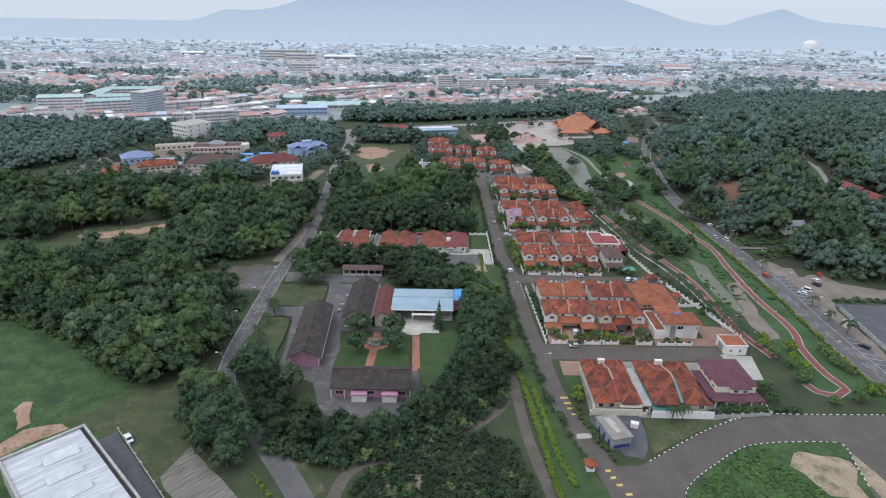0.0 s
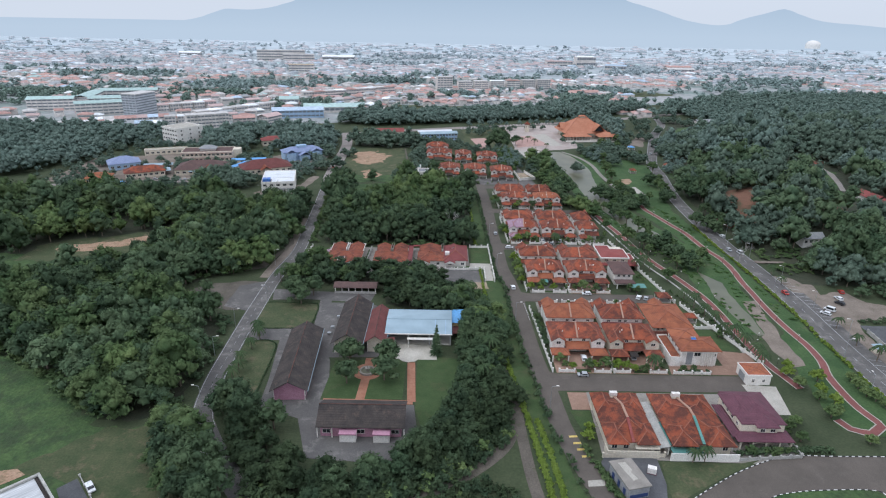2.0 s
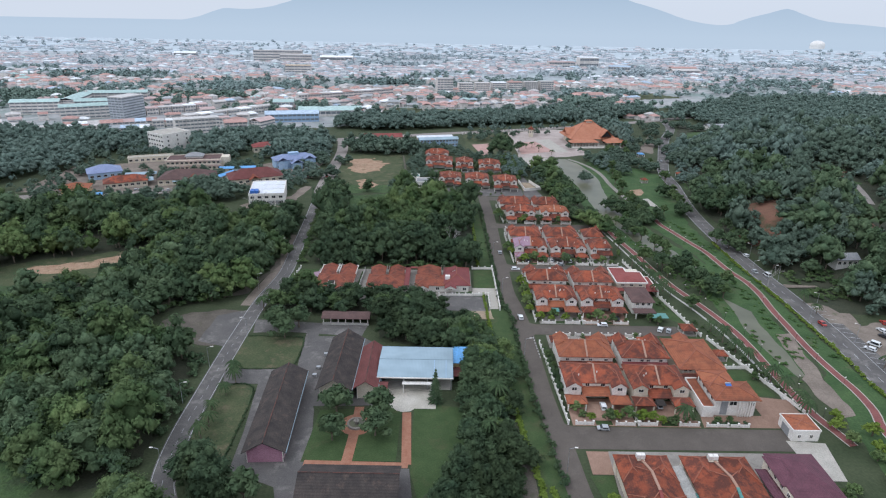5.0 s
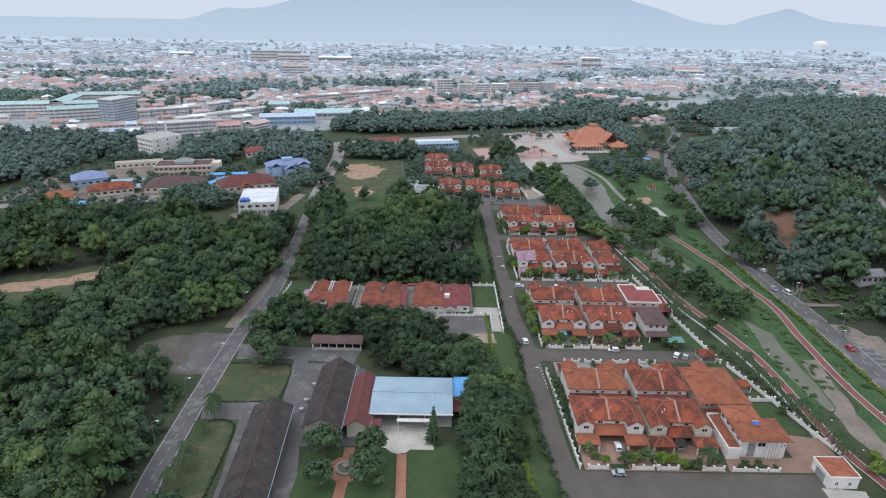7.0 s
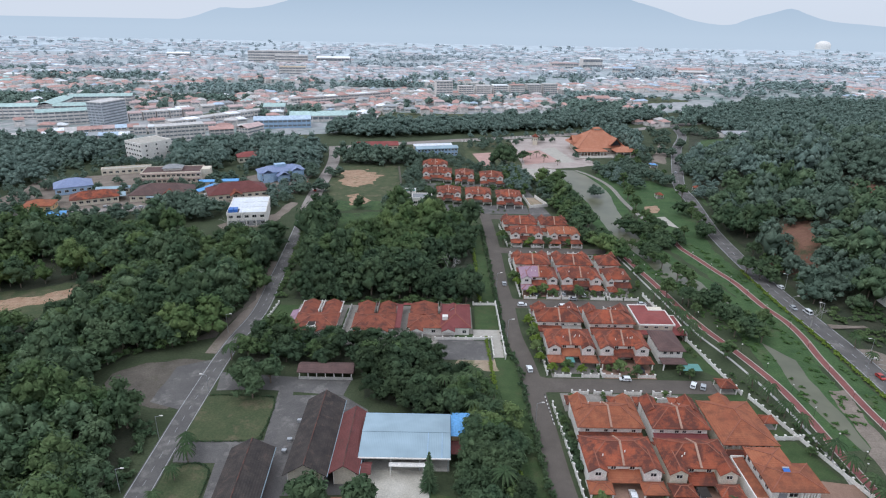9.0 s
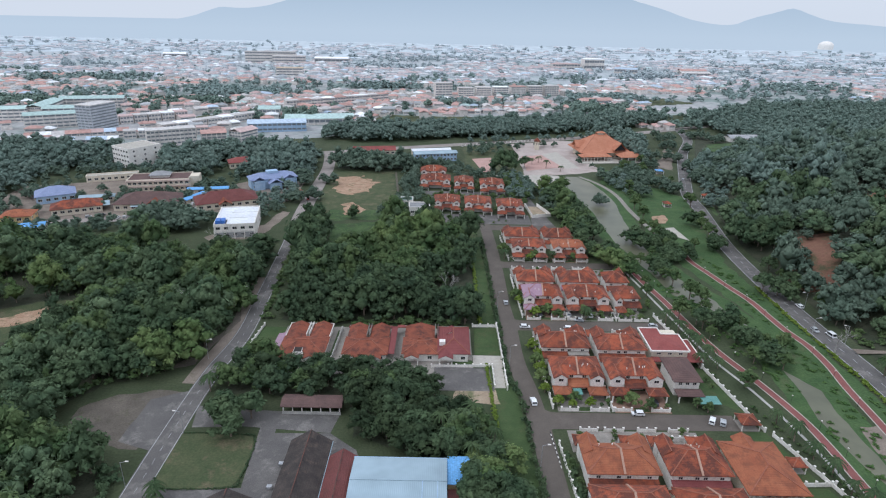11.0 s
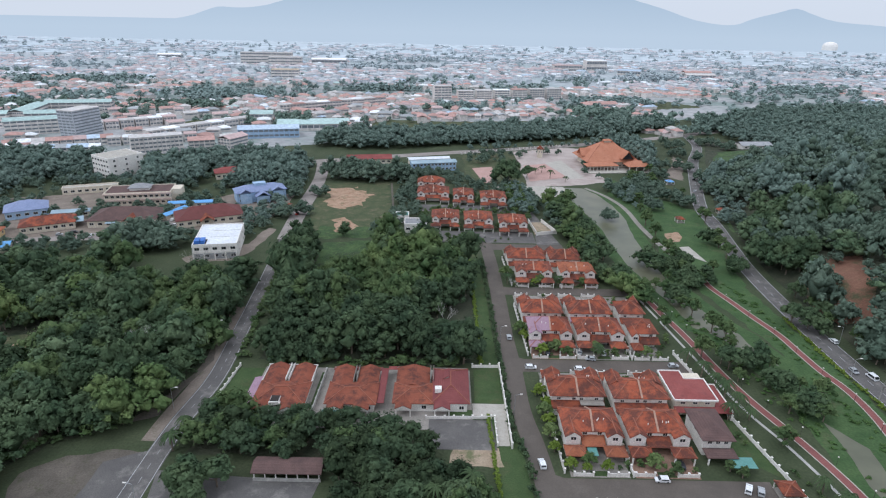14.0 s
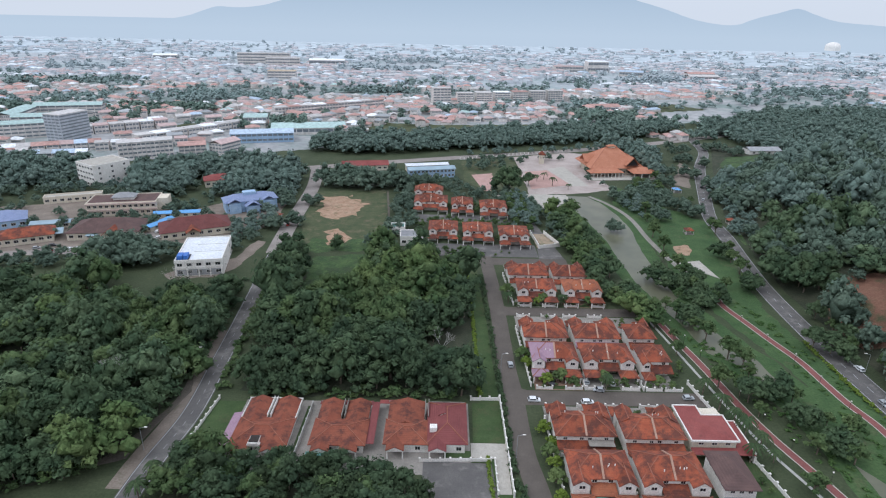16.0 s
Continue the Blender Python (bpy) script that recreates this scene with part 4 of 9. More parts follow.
def crown(seed, radius, height, base, lobes, leaves, leaf, spread=0.8, lobe=0.3, flat=0.8, core=0.8):
    """A crown of leafy boughs over an uneven dome: each bough is a soft clump with leaf sprays all round it."""
    rng = np.random.default_rng(seed)
    heart = OCTA_V * np.array([radius * 0.66, radius * 0.66, height * 0.4]) * rng.uniform(0.7, 1.1, (6, 1)) + np.array([0, 0, base + height * 0.46])
    verts, faces, count = [heart], [OCTA_F], 6
    for i in range(lobes):
        q = (i + 0.4) / lobes
        a, r = i * 2.4 + rng.uniform(-0.5, 0.5), spread * radius * math.sqrt(q) * rng.uniform(0.85, 1.12)
        h = base + height * (1 - 0.7 * (r / (spread * radius)) ** 2) * rng.uniform(0.7, 1.02)
        c = np.array([r * math.cos(a), r * math.sin(a), h])
        s = lobe * radius * rng.uniform(0.6, 1.3)
        size = np.array([s, s, s * flat])
        clump = OCTA_V * size * core * rng.uniform(0.8, 1.2, (6, 1)) + c
        verts.append(clump)
        faces.append(OCTA_F + count)
        count += 6
        p = sphere_points(leaves, rng)
        p[:, 2] = np.where(p[:, 2] < -0.35, -p[:, 2], p[:, 2])
        mid = c + p * size * rng.uniform(0.55, 1.15, (leaves, 1))
        n = p * 0.9 + rng.normal(scale=0.26, size=(leaves, 3)) + np.array([0, 0, 0.35])
        n /= np.linalg.norm(n, axis=1)[:, None]
        u = np.cross(n, rng.normal(size=(leaves, 3)))
        u /= np.linalg.norm(u, axis=1)[:, None] + 1e-9
        w = np.cross(n, u)
        l = leaf * rng.uniform(0.55, 1.4, (leaves, 1))
        b = l * rng.uniform(0.6, 1.0, (leaves, 1))
        spray = np.stack([mid - u * l, mid - w * b + n * l * 0.12, mid + (u + w * 0.6) * l - n * l * 0.2], 1).reshape(-1, 3)
        verts.append(spray)
        faces.append(count + np.arange(leaves * 3).reshape(-1, 3))
        count += leaves * 3
    return np.concatenate(verts), np.concatenate(faces)


def quick_mesh(name, verts, faces):
    me = bpy.data.meshes.new(name)
    me.vertices.add(len(verts))
    me.vertices.foreach_set("co", np.asarray(verts, np.float32).ravel())
    me.loops.add(len(faces) * 3)
    me.loops.foreach_set("vertex_index", np.asarray(faces, np.int32).ravel())
    me.polygons.add(len(faces))
    me.polygons.foreach_set("loop_start", np.arange(0, len(faces) * 3, 3, dtype=np.int32))
    me.polygons.foreach_set("use_smooth", np.ones(len(faces), dtype=bool))
    me.update(calc_edges=True)
    me.validate()
    return me


def grove(name, spots, kinds, mat, label, category="woodland"):
    """Many crowns in one mesh: spots are x, y, scale, height."""
    rng = np.random.default_rng(len(spots))
    verts, faces, count = [], [], 0
    for x, y, s, h in spots:
        v, f = kinds[int(rng.integers(len(kinds)))]
        a = rng.uniform(0, 2 * math.pi)
        c, d = math.cos(a) * s, math.sin(a) * s
        p = np.stack([v[:, 0] * c - v[:, 1] * d + x, v[:, 0] * d + v[:, 1] * c + y, v[:, 2] * s * h + hill_height(x, y)], 1)
        verts.append(p)
        faces.append(f + count)
        count += len(p)
    ob = link(name, quick_mesh(name, np.concatenate(verts), np.concatenate(faces)), mat)
    return tagged(ob, label, category, kind="stuff")


def scatter(outline, gap, seed, lo=0.8, hi=1.3, jitter=0.45, drop=0.0, hlo=0.85, hhi=1.2):
    rng = random.Random(seed)
    xs, ys = [p[0] for p in outline], [p[1] for p in outline]
    out, y, row = [], min(ys), 0
    while y < max(ys):
        x = min(xs) + (row % 2) * gap / 2
        while x < max(xs):
            px, py = x + rng.uniform(-jitter, jitter) * gap, y + rng.uniform(-jitter, jitter) * gap
            if inside(px, py, outline) and rng.random() >= drop:
                out.append((px, py, rng.uniform(lo, hi), rng.uniform(hlo, hhi)))
            x += gap
        y += gap * 0.87
        row += 1
    return out


BIG = [crown(10 + i, 4.6 + 0.3 * i, 6.6 + (i % 4) * 1.2, 1.2, 22 + i, 36, 0.41) for i in range(7)]
COARSE = [crown(20 + i, 4.7 + 0.3 * i, 6.8 + (i % 4) * 1.3, 1.0, 17, 29, 0.5, 0.8, 0.34) for i in range(7)]
MID = [crown(30 + i, 4.0, 5.4, 1.3, 12, 19, 0.5, 0.78, 0.37) for i in range(5)]
FAR = [crown(50 + i, 5.3 + 0.2 * i, 7.2 + i % 3, 1.2, 14, 15, 0.66, 0.8, 0.35) for i in range(6)]
BUSH = [crown(70 + i, 1.5, 1.2, 0.3, 5, 12, 0.33, 0.75, 0.42, 0.9, 0.7) for i in range(4)]


def trunks(spots, label):
    """The trunks of a wood, each with two forking limbs, in one mesh."""
    s, rng = Shape(), random.Random(len(spots))
    for x, y, k, h in spots:
        z, lean, r = hill_height(x, y), rng.uniform(-0.5, 0.5), 0.2 * k
        top = z + 5.2 * k * h
        ring = lambda cx, cy, cz, q: [(cx + q * math.cos(a), cy + q * math.sin(a), cz) for a in (0, 1.571, 3.142, 4.712)]
        s.solid(ring(x, y, z - 0.2, r * 1.3), ring(x + lean, y, top, r * 0.6))
        for side in (-1, 1):
            s.solid(ring(x + lean * 0.7, y, z + 3.2 * k * h, r * 0.5), ring(x + lean + side * 1.6 * k, y + rng.uniform(-1.2, 1.2), top + 1.2 * k, r * 0.2))
    tagged(link("tree_trunks", s.mesh("tree_trunks"), M["bark"]), label, "trunks", kind="stuff")


def split(spots, *parts_of):
    rng = random.Random(5)
    lists = [[] for _ in parts_of]
    for s in spots:
        lists[rng.choices(range(len(parts_of)), parts_of)[0]].append(s)
    return lists


def drifts(spots, odds):
    """Sorts trees by kind so that like kinds stand together in drifts with ragged edges."""
    rng = random.Random(6)
    rank = sorted(spots, key=lambda p: noise.noise(Vector((p[0] * 0.016, p[1] * 0.016, 8.0))) + rng.gauss(0, 0.16))
    lists, start = [], 0
    for k in range(len(odds)):
        stop = round(len(rank) * sum(odds[:k + 1]) / sum(odds))
        lists.append(rank[start:stop])
        start = stop
    return lists


def wood(outline, gap, seed, name, label, kinds=None, gaps=-0.42, tones=("leaf_dark", "leaf", "leaf_light"), shares=(4.5, 4.5, 1.0), clear=(), **more):
    """Fills an outline with crowns, fine ones near the estate and coarser ones further off; the farthest have haze
    painted into their leaf colour.
    """
    near, mid, far = [], [], []
    for x, y, s, h in scatter(outline, gap, seed, **more):
        wild = noise.noise(Vector((x * 0.035, y * 0.035, seed)))
        if abs(x) > 0.7 * y + 45 or wild < gaps or any(inside(x, y, c) for c in clear):
            continue
        s, h = s * (1 + 0.35 * wild), h * (1 + 0.25 * noise.noise(Vector((x * 0.06, y * 0.06, seed + 9.0))))
        d = math.hypot(x, y - 90)
        ease = (d - 300) / 160
        if d > 330 and wild * 7.3 % 1 < 0.3:
            continue
        (near if d < 165 else mid if ease < 0 or (wild * 13.7) % 1 > ease else far).append((x, y, s * (1.15 if d > 330 else 1.0), h))
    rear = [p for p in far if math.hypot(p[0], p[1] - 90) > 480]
    for spots, fine, tints, odds in ((near, kinds or BIG, tones, shares), (mid, kinds or COARSE, tones, shares), ([p for p in far if p not in rear], FAR, tones, shares), (rear, FAR, ("leaf_far_hazy", "leaf_hazy"), (2, 3))):
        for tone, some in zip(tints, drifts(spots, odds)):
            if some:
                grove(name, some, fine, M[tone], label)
    trunks(near + mid, "slender grey-brown trunks under " + name.replace("_", " "))


wood(FOREST_WEST, 6.9, 1, "woodland", "dense dark green broadleaf woodland", lo=0.65, hi=1.5, hhi=1.35, clear=CLEARINGS, tones=("leaf_deep", "leaf", "leaf_mid", "leaf_dark", "leaf_light"), shares=(2, 4, 3, 3, 1))
wood(FOREST_MID, 6.6, 2, "woodland", "dense mixed green trees behind bungalows", lo=0.6, hi=1.55, hlo=0.8, hhi=1.4, tones=("leaf_deep", "leaf_dark", "leaf", "leaf_light"), shares=(3, 3, 3, 1))
wood(SCHOOL_NORTH, 6.0, 3, "tree_belt", "dense dark trees behind the school", lo=0.75, hi=1.15, hhi=1.0, gaps=-9, tones=("leaf_ring", "leaf_deep", "leaf"), shares=(4, 3, 1.4))
wood(SCHOOL_RING, 4.7, 4, "tree_belt", "dense green trees round the school yard", lo=0.7, hi=1.1, hhi=1.05, tones=("leaf_ring", "leaf_deep", "leaf_dark", "leaf_light"), shares=(4, 3, 2, 0.6), gaps=-9)
wood(ROADSIDE, 5.4, 5, "tree_belt", "leafy trees crowding a road bend", lo=0.75, hi=1.15, tones=("leaf_deep", "leaf_dark", "leaf"), shares=(2, 3, 1.2), gaps=-9)
wood(FOREST_EAST, 8.6, 6, "woodland", "hazy wooded hillside", lo=0.6, hi=1.55, hhi=1.45, drop=0.08, gaps=-9, clear=CLEARINGS, tones=("leaf_dark", "leaf_mid", "leaf_hazy"), shares=(2, 4, 5))
wood(RIVERSIDE, 5.6, 7, "tree_belt", "dark trees along the river", kinds=MID, lo=0.9, hi=1.35, gaps=-9)
rng = random.Random(41)
roadside = [(x + rng.uniform(-1, 1), y + rng.uniform(-1.5, 1.5), rng.uniform(0.65, 1.0), rng.uniform(0.9, 1.2)) for line in ([(-68.5, 366), (-71, 395), (-74, 430), (-77, 452)], [(-64.5, 372), (-66.5, 400), (-69, 440), (-71, 456)]) for x, y in (tuple(p)[:2] for p in smooth_line(line, 5.4))]
grove("tree_belt", roadside, COARSE, M["leaf_dark"], "leafy trees crowding the edge of a road", "trees")
for spots, mat in zip(split(scatter(SCRUB_SOUTH, 1.9, 8, 0.5, 1.25, drop=0.06), 4, 3, 0.5), ("leaf_ring", "leaf_deep", "leaf_light")):
    grove("scrub", spots, BUSH, M[mat], "low dark green scrub", "scrub")
EDGE_SCRUB = [(-52, 142), (-28, 136), (-12, 142), (8, 154), (21, 168), (24, 186), (21, 182), (6, 165), (-13, 150), (-28, 143), (-46, 149)]
for spots, mat in zip(split(scatter(EDGE_SCRUB, 1.9, 9, 0.9, 1.9, drop=0.1), 3, 3, 1), ("leaf_ring", "leaf_deep", "leaf_light")):
    grove("scrub", spots, BUSH, M[mat], "leafy scrub between trees and a track", "scrub")


# ---- houses of the estate ----
def strip_over(x, y0, ym, y1, z, rise, w=0.6):
    """A mortar strip that climbs over a roof from front eave to back eave."""
    s = Shape()
    for a, b in (((x, y0, z), (x, ym, z + rise)), ((x, ym, z + rise), (x, y1, z))):
        s.bar((a[0], a[1], a[2] + 0.12), (b[0], b[1], b[2] + 0.12), w, 0.3)
    return s


def pediment(x0, x1, y, z, rise):
    m = (x0 + x1) / 2
    return Shape().solid([(x0, y, z), (x1, y, z), (m, y, z + rise)], [(x0, y + 0.25, z), (x1, y + 0.25, z), (m, y + 0.25, z + rise)])


def semi(x0, x1, y, depth=12.5, north=False, roof="tiles", half="", porch="tiles", wall="white_wall", label="", seed=0, rear="tiles", rise=3.3, pair=True, awning="", loft=False):
    """A pair of two-storey houses under one hipped roof, with front wings, car porches and a rear lean-to.
    y is the line of the main front eave; north turns the front away to the north."""
    rng = random.Random(seed)
    w = x1 - x0
    h = w / 2
    house = thing("semi_detached_house" if pair else "detached_house", (x0 + x1) / 2, y, label or "two-storey white house pair under terracotta hipped roof with moss stains", "house", "houses of the estate", 180.0 if north else 0.0)
    body = part("wall", Shape().box(-h + 0.8, h - 0.8, 0.7, depth - 0.7, 0, 6.1), M[wall], house)
    main = hip(-h, h, 0, depth, 6.1, rise)
    roof_ob = roof_part("roof", main, M[roof], house)
    if half:
        lap = Shape().face((-h, 0, 6.16), (0, 0, 6.16), (0, depth / 2, 6.16 + rise), (-h + depth / 2, depth / 2, 6.16 + rise))
        lap.face((0, depth, 6.16), (-h, depth, 6.16), (-h + depth / 2, depth / 2, 6.16 + rise), (0, depth / 2, 6.16 + rise)).face((-h, depth, 6.16), (-h, 0, 6.16), (-h + depth / 2, depth / 2, 6.16 + rise))
        part("roof_covering", lap, M[half], roof_ob, "repainted lilac half of the roof")
    if pair:
        part("party_strip", strip_over(0, 0, depth / 2, depth, 6.1, rise), M["party"], house)
    wing = min(5.6, w * 0.3)
    ends = ((-h, -h + wing), (h - wing, h)) if pair else ((-h, -h + wing),)
    for i, (a, b) in enumerate(ends):
        tone = half if half and i == 0 else roof
        part("wing_wall", Shape().box(a + 0.5, b - 0.5, -2.2, 0.8, 0, 6.1), M[wall], house)
        roof_part("wing_roof", gable(a, b, -2.7, depth / 2 - 1.2, 6.1, 1.75), M[tone], house)
        part("pediment", pediment(a + 0.5, b - 0.5, -2.32, 6.0, 1.5), M[wall], house)
        window(house, (a + b) / 2, -2.26, 4.7, 1.7, 1.2)
        pa, pb = (a - 0.2, b + 0.9) if a < 0 else (a - 0.9, b + 0.2)
        cover = half if half and i == 0 else porch
        roof_part("porch_roof", hip(pa, pb, -7.4, -2.4, 3.1, 1.5), M[cover], house)
        for cx in (pa + 0.5, pb - 0.5):
            part("column", Shape().box(cx - 0.2, cx + 0.2, -7.1, -6.7, 0, 3.0), M[wall], house)
    inner = (-h + wing, h - wing) if pair else (-h + wing, h)
    lean = Shape().solid([(inner[0], -3.2, 3.0), (inner[1], -3.2, 3.0), (inner[1], 0.8, 4.3), (inner[0], 0.8, 4.3)],
                         [(inner[0], -3.2, 3.2), (inner[1], -3.2, 3.2), (inner[1], 0.8, 4.5), (inner[0], 0.8, 4.5)])
    part("lean_to_roof", lean, M[porch], house)
    if awning:
        part("awning", Shape().box(-2.2, 0.6, -6.8, -3.2, 2.75, 2.85), M[awning], house)
    n = 4 if pair else 2
    for i in range(n):
        x = -h + w * (i + 0.5) / n
        if abs(x) < h - wing - 0.6 or not pair:
            window(house, x, 0.66, 4.4, 1.4, 1.2)
    for i in range(n):
        x = (-h + 2.6 + (w - 5.2) * i / (n - 1))
        window(house, x * (0.92 if i in (0, n - 1) else 0.55), depth - 0.66, 4.2, 1.25, 1.0, "north")
    for i in range(3):
        window(house, -h + 0.76, 2.5 + i * 3.2, 4.3, 1.0, 1.1, "west")
        window(house, h - 0.76, 2.5 + i * 3.2, 4.3, 1.0, 1.1, "east")
    for x in ((-h * 0.45, h * 0.45) if pair else (0.0,)):
        part("door", Shape().box(x - 0.6, x + 0.6, 0.6, 0.72, 0, 2.2), M["dark"], house, "dark panelled front door")
    back = Shape().solid([(-h + 0.6, depth - 0.8, 3.9), (h - 0.6, depth - 0.8, 3.9), (h - 0.6, depth + 2.4, 2.7), (-h + 0.6, depth + 2.4, 2.7)],
                         [(-h + 0.6, depth - 0.8, 4.1), (h - 0.6, depth - 0.8, 4.1), (h - 0.6, depth + 2.4, 2.9), (-h + 0.6, depth + 2.4, 2.9)])
    part("rear_roof", back, M[rear], house)
    part("rear_wall", Shape().box(-h + 1.0, h - 1.0, depth - 0.8, depth + 2.0, 0, 2.8), M[wall], house)
    if loft:
        part("roof_terrace", Shape().box(-h + 1, -0.6, depth - 0.7, depth + 2.3, 4.15, 4.35), M["concrete"], house, "stained concrete terrace")
    for i in range(rng.randint(2, 4)):
        x, d = rng.uniform(-h * 0.6, h * 0.6), rng.uniform(0.18, 0.3)
        part("roof_vent", Shape().drum(x, depth * d, 0.16, 0.16, 6.1 + rise * 2 * d, 6.7 + rise * 2 * d, 6), M["white_wall"], house)
    return house


def yard(x0, x1, y0, y1, mat="concrete", label="paved front yard", green=True, seed=1):
    rng = random.Random(seed)
    structure("yard", sheet([(x0, y0), (x1, y0), (x1, y1), (x0, y1)], 0.066), M[mat], label, "yard")
    if green:
        m = (x0 + x1) / 2
        structure("garden_lawn", sheet([(m - 2.6, y0 + 0.5), (m + 2.6, y0 + 0.5), (m + 2.6, y0 + 2.6), (m - 2.6, y0 + 2.6)], 0.08), M["green_lawn"], "small green front lawn", "lawn")


def garden_wall(a, b, h=1.5, mat="white_wall", label="low white garden wall with pillars", gap=3.2, panel=0.55):
    """A wall of pillars with panels between."""
    length = math.dist(a, b)
    n = max(1, round(length / gap))
    wall = thing("garden_wall", a[0], a[1], label, "garden wall", "garden walls", math.degrees(math.atan2(b[1] - a[1], b[0] - a[0])))
    step = length / n
    pillar = Shape().box(-0.22, 0.22, -0.22, 0.22, 0, h).box(-0.3, 0.3, -0.3, 0.3, h, h + 0.16).mesh("pillar")
    pillar.materials.append(M[mat])
    slab = Shape().box(0.2, step - 0.2, -0.1, 0.1, 0, h * panel + 0.3).mesh("panel")
    slab.materials.append(M[mat])
    for i in range(n + 1):
        link("pillar", pillar, None, wall, at=(i * step, 0, 0))
        if i < n:
            link("panel", slab, None, wall, at=(i * step, 0, 0))
    return wall


# rows of the estate from south to north
semi(41.5, 62, 221, seed=1, awning="", porch="new_tiles")
semi(63.2, 82.2, 220.5, seed=2, wall="cream_wall", awning="dark")
semi(42.3, 62.5, 250, 12.8, True, seed=3, roof="new_tiles")
semi(64.6, 82, 250, 12.8, True, seed=4, rear="maroon")
semi(40.5, 58.2, 285, 12, seed=5, porch="new_tiles", awning="teal_sheet")
semi(59.6, 78.2, 285, 12, seed=6)
semi(39.2, 57.8, 315.2, 12.4, True, seed=7, rise=2.9, loft=True)
semi(59.8, 78.4, 314.4, 12.4, True, seed=8, rise=2.9)
semi(37.6, 54.8, 346, 11.5, seed=9, half="lilac", label="house pair with one lilac and one terracotta roof")
semi(56.2, 75, 346, 11.5, seed=10)
semi(77, 88.4, 345, 12, seed=11, pair=False, label="detached white house with terracotta hipped roof")
semi(36.6, 54, 373, 12, True, seed=12)
semi(56.1, 74.4, 373, 12, True, seed=13, rear="lilac")
semi(77, 88.2, 373, 11.5, True, seed=14, pair=False, label="detached white house with terracotta hipped roof")
semi(38.6, 56.4, 405, 11.5, seed=15, rise=2.5, wall="white_wall", label="white house pair with stained terracotta roof beside the lane")
semi(59.8, 77, 405, 11.5, seed=16, rise=2.5, roof="new_tiles")
semi(36, 55.4, 431.5, 11.5, True, seed=17)
semi(57.2, 73.6, 431, 11.5, True, seed=18)
for i, (a, b, y) in enumerate(((-4, 13, 482), (15.6, 33, 480), (36, 53, 475), (-15, 7, 534), (9.4, 23.6, 530), (27.6, 45, 525))):
    semi(a, b, y, 15, seed=30 + i, rise=3.0, label="far terracotta-roofed white house pair")
semi(-16, 4, 560, 11, seed=40, label="far terracotta-roofed white house pair")
for x0, x1, y0, y1, mat in ((42, 62, 206.5, 221, "paving"), (63, 82, 206.5, 220, "paving"), (41, 58, 272.5, 285, "concrete"), (59.5, 78, 272.5, 285, "paving"), (38, 55, 335, 346, "paving"),
                            (56, 75, 335, 346, "concrete"), (77, 88, 335, 345, "concrete"), (38, 56, 398.5, 406, "concrete"), (59.5, 77, 398.5, 406, "paving"), (42, 82, 253, 263, "concrete"),
                            (39, 79, 315, 325.5, "concrete"), (36, 88, 376, 389.5, "concrete"), (36, 74, 434, 446, "concrete"), (-10, 56, 457, 475, "old_asphalt"), (-16, 46, 512, 526, "old_asphalt")):
    yard(x0, x1, y0, y1, mat, "paved front yard of a house", True)
for x0, x1, y in ((43, 62, 207), (63, 82, 207.2), (42, 58, 273), (59.5, 78, 273.2), (38.5, 55, 335.4), (56, 75, 335.6), (77, 90, 335.4), (38.5, 56, 399), (59.5, 78, 399.2), (46, 60, 262.8), (64, 80, 263), (40, 57, 325.2), (60, 78, 325.4), (37, 54, 389), (57, 74, 389.2)):
    garden_wall((x0, y), (x0 + 5.4, y))
    garden_wall((x1 - 6.4, y), (x1 - 0.6, y))
for a, b in (((40.6, 207), (38.4, 256)), ((39.4, 274), (38.6, 318)), ((36.6, 337), (35.4, 378)), ((36.6, 400), (34.6, 432)), ((62.6, 207), (62.6, 220)), ((58.9, 273), (58.9, 285)), ((55.5, 335.5), (55.5, 346)), ((76, 335.5), (76, 346)),
             ((119, 214), (105.6, 262)), ((104, 264), (98.4, 300)), ((99, 302), (93, 340))):
    garden_wall(a, b, 1.7, "white_wall", "white boundary wall with pillars")
garden_wall((66, 258.5), (80, 258.8), 2.0, "white_wall", "tall white entrance wall with finials", 2.4, 0.7)

# the wide house with a plain orange roof
def orange_house():
    h = thing("detached_house", 91.5, 242, "large house with plain bright orange hipped roof and cream columns", "house", "houses of the estate")
    part("wall", Shape().box(-7.2, 7.2, -9.4, 9.6, 0, 5.4), M["cream_wall"], h)
    roof_part("roof", hip(-8.4, 8.2, -10.8, 10.6, 5.5, 3.0), M["new_tiles"], h)
    roof_part("porch_roof", hip(-8.6, 7.6, -12.4, -9.6, 3.0, 0.9), M["tiles"], h)
    roof_part("north_roof", gable(-3.5, 2.5, 4, 12.6, 5.7, 1.6), M["new_tiles"], h)
    for i in range(8):
        part("column", Shape().box(-6.6 + i * 1.85, -6.2 + i * 1.85, -9.62, -9.42, 3.2, 5.4), M["white_wall"], h)
        window(h, -5.6 + i * 1.6, -9.44, 3.8, 1.1, 1.2)


orange_house()


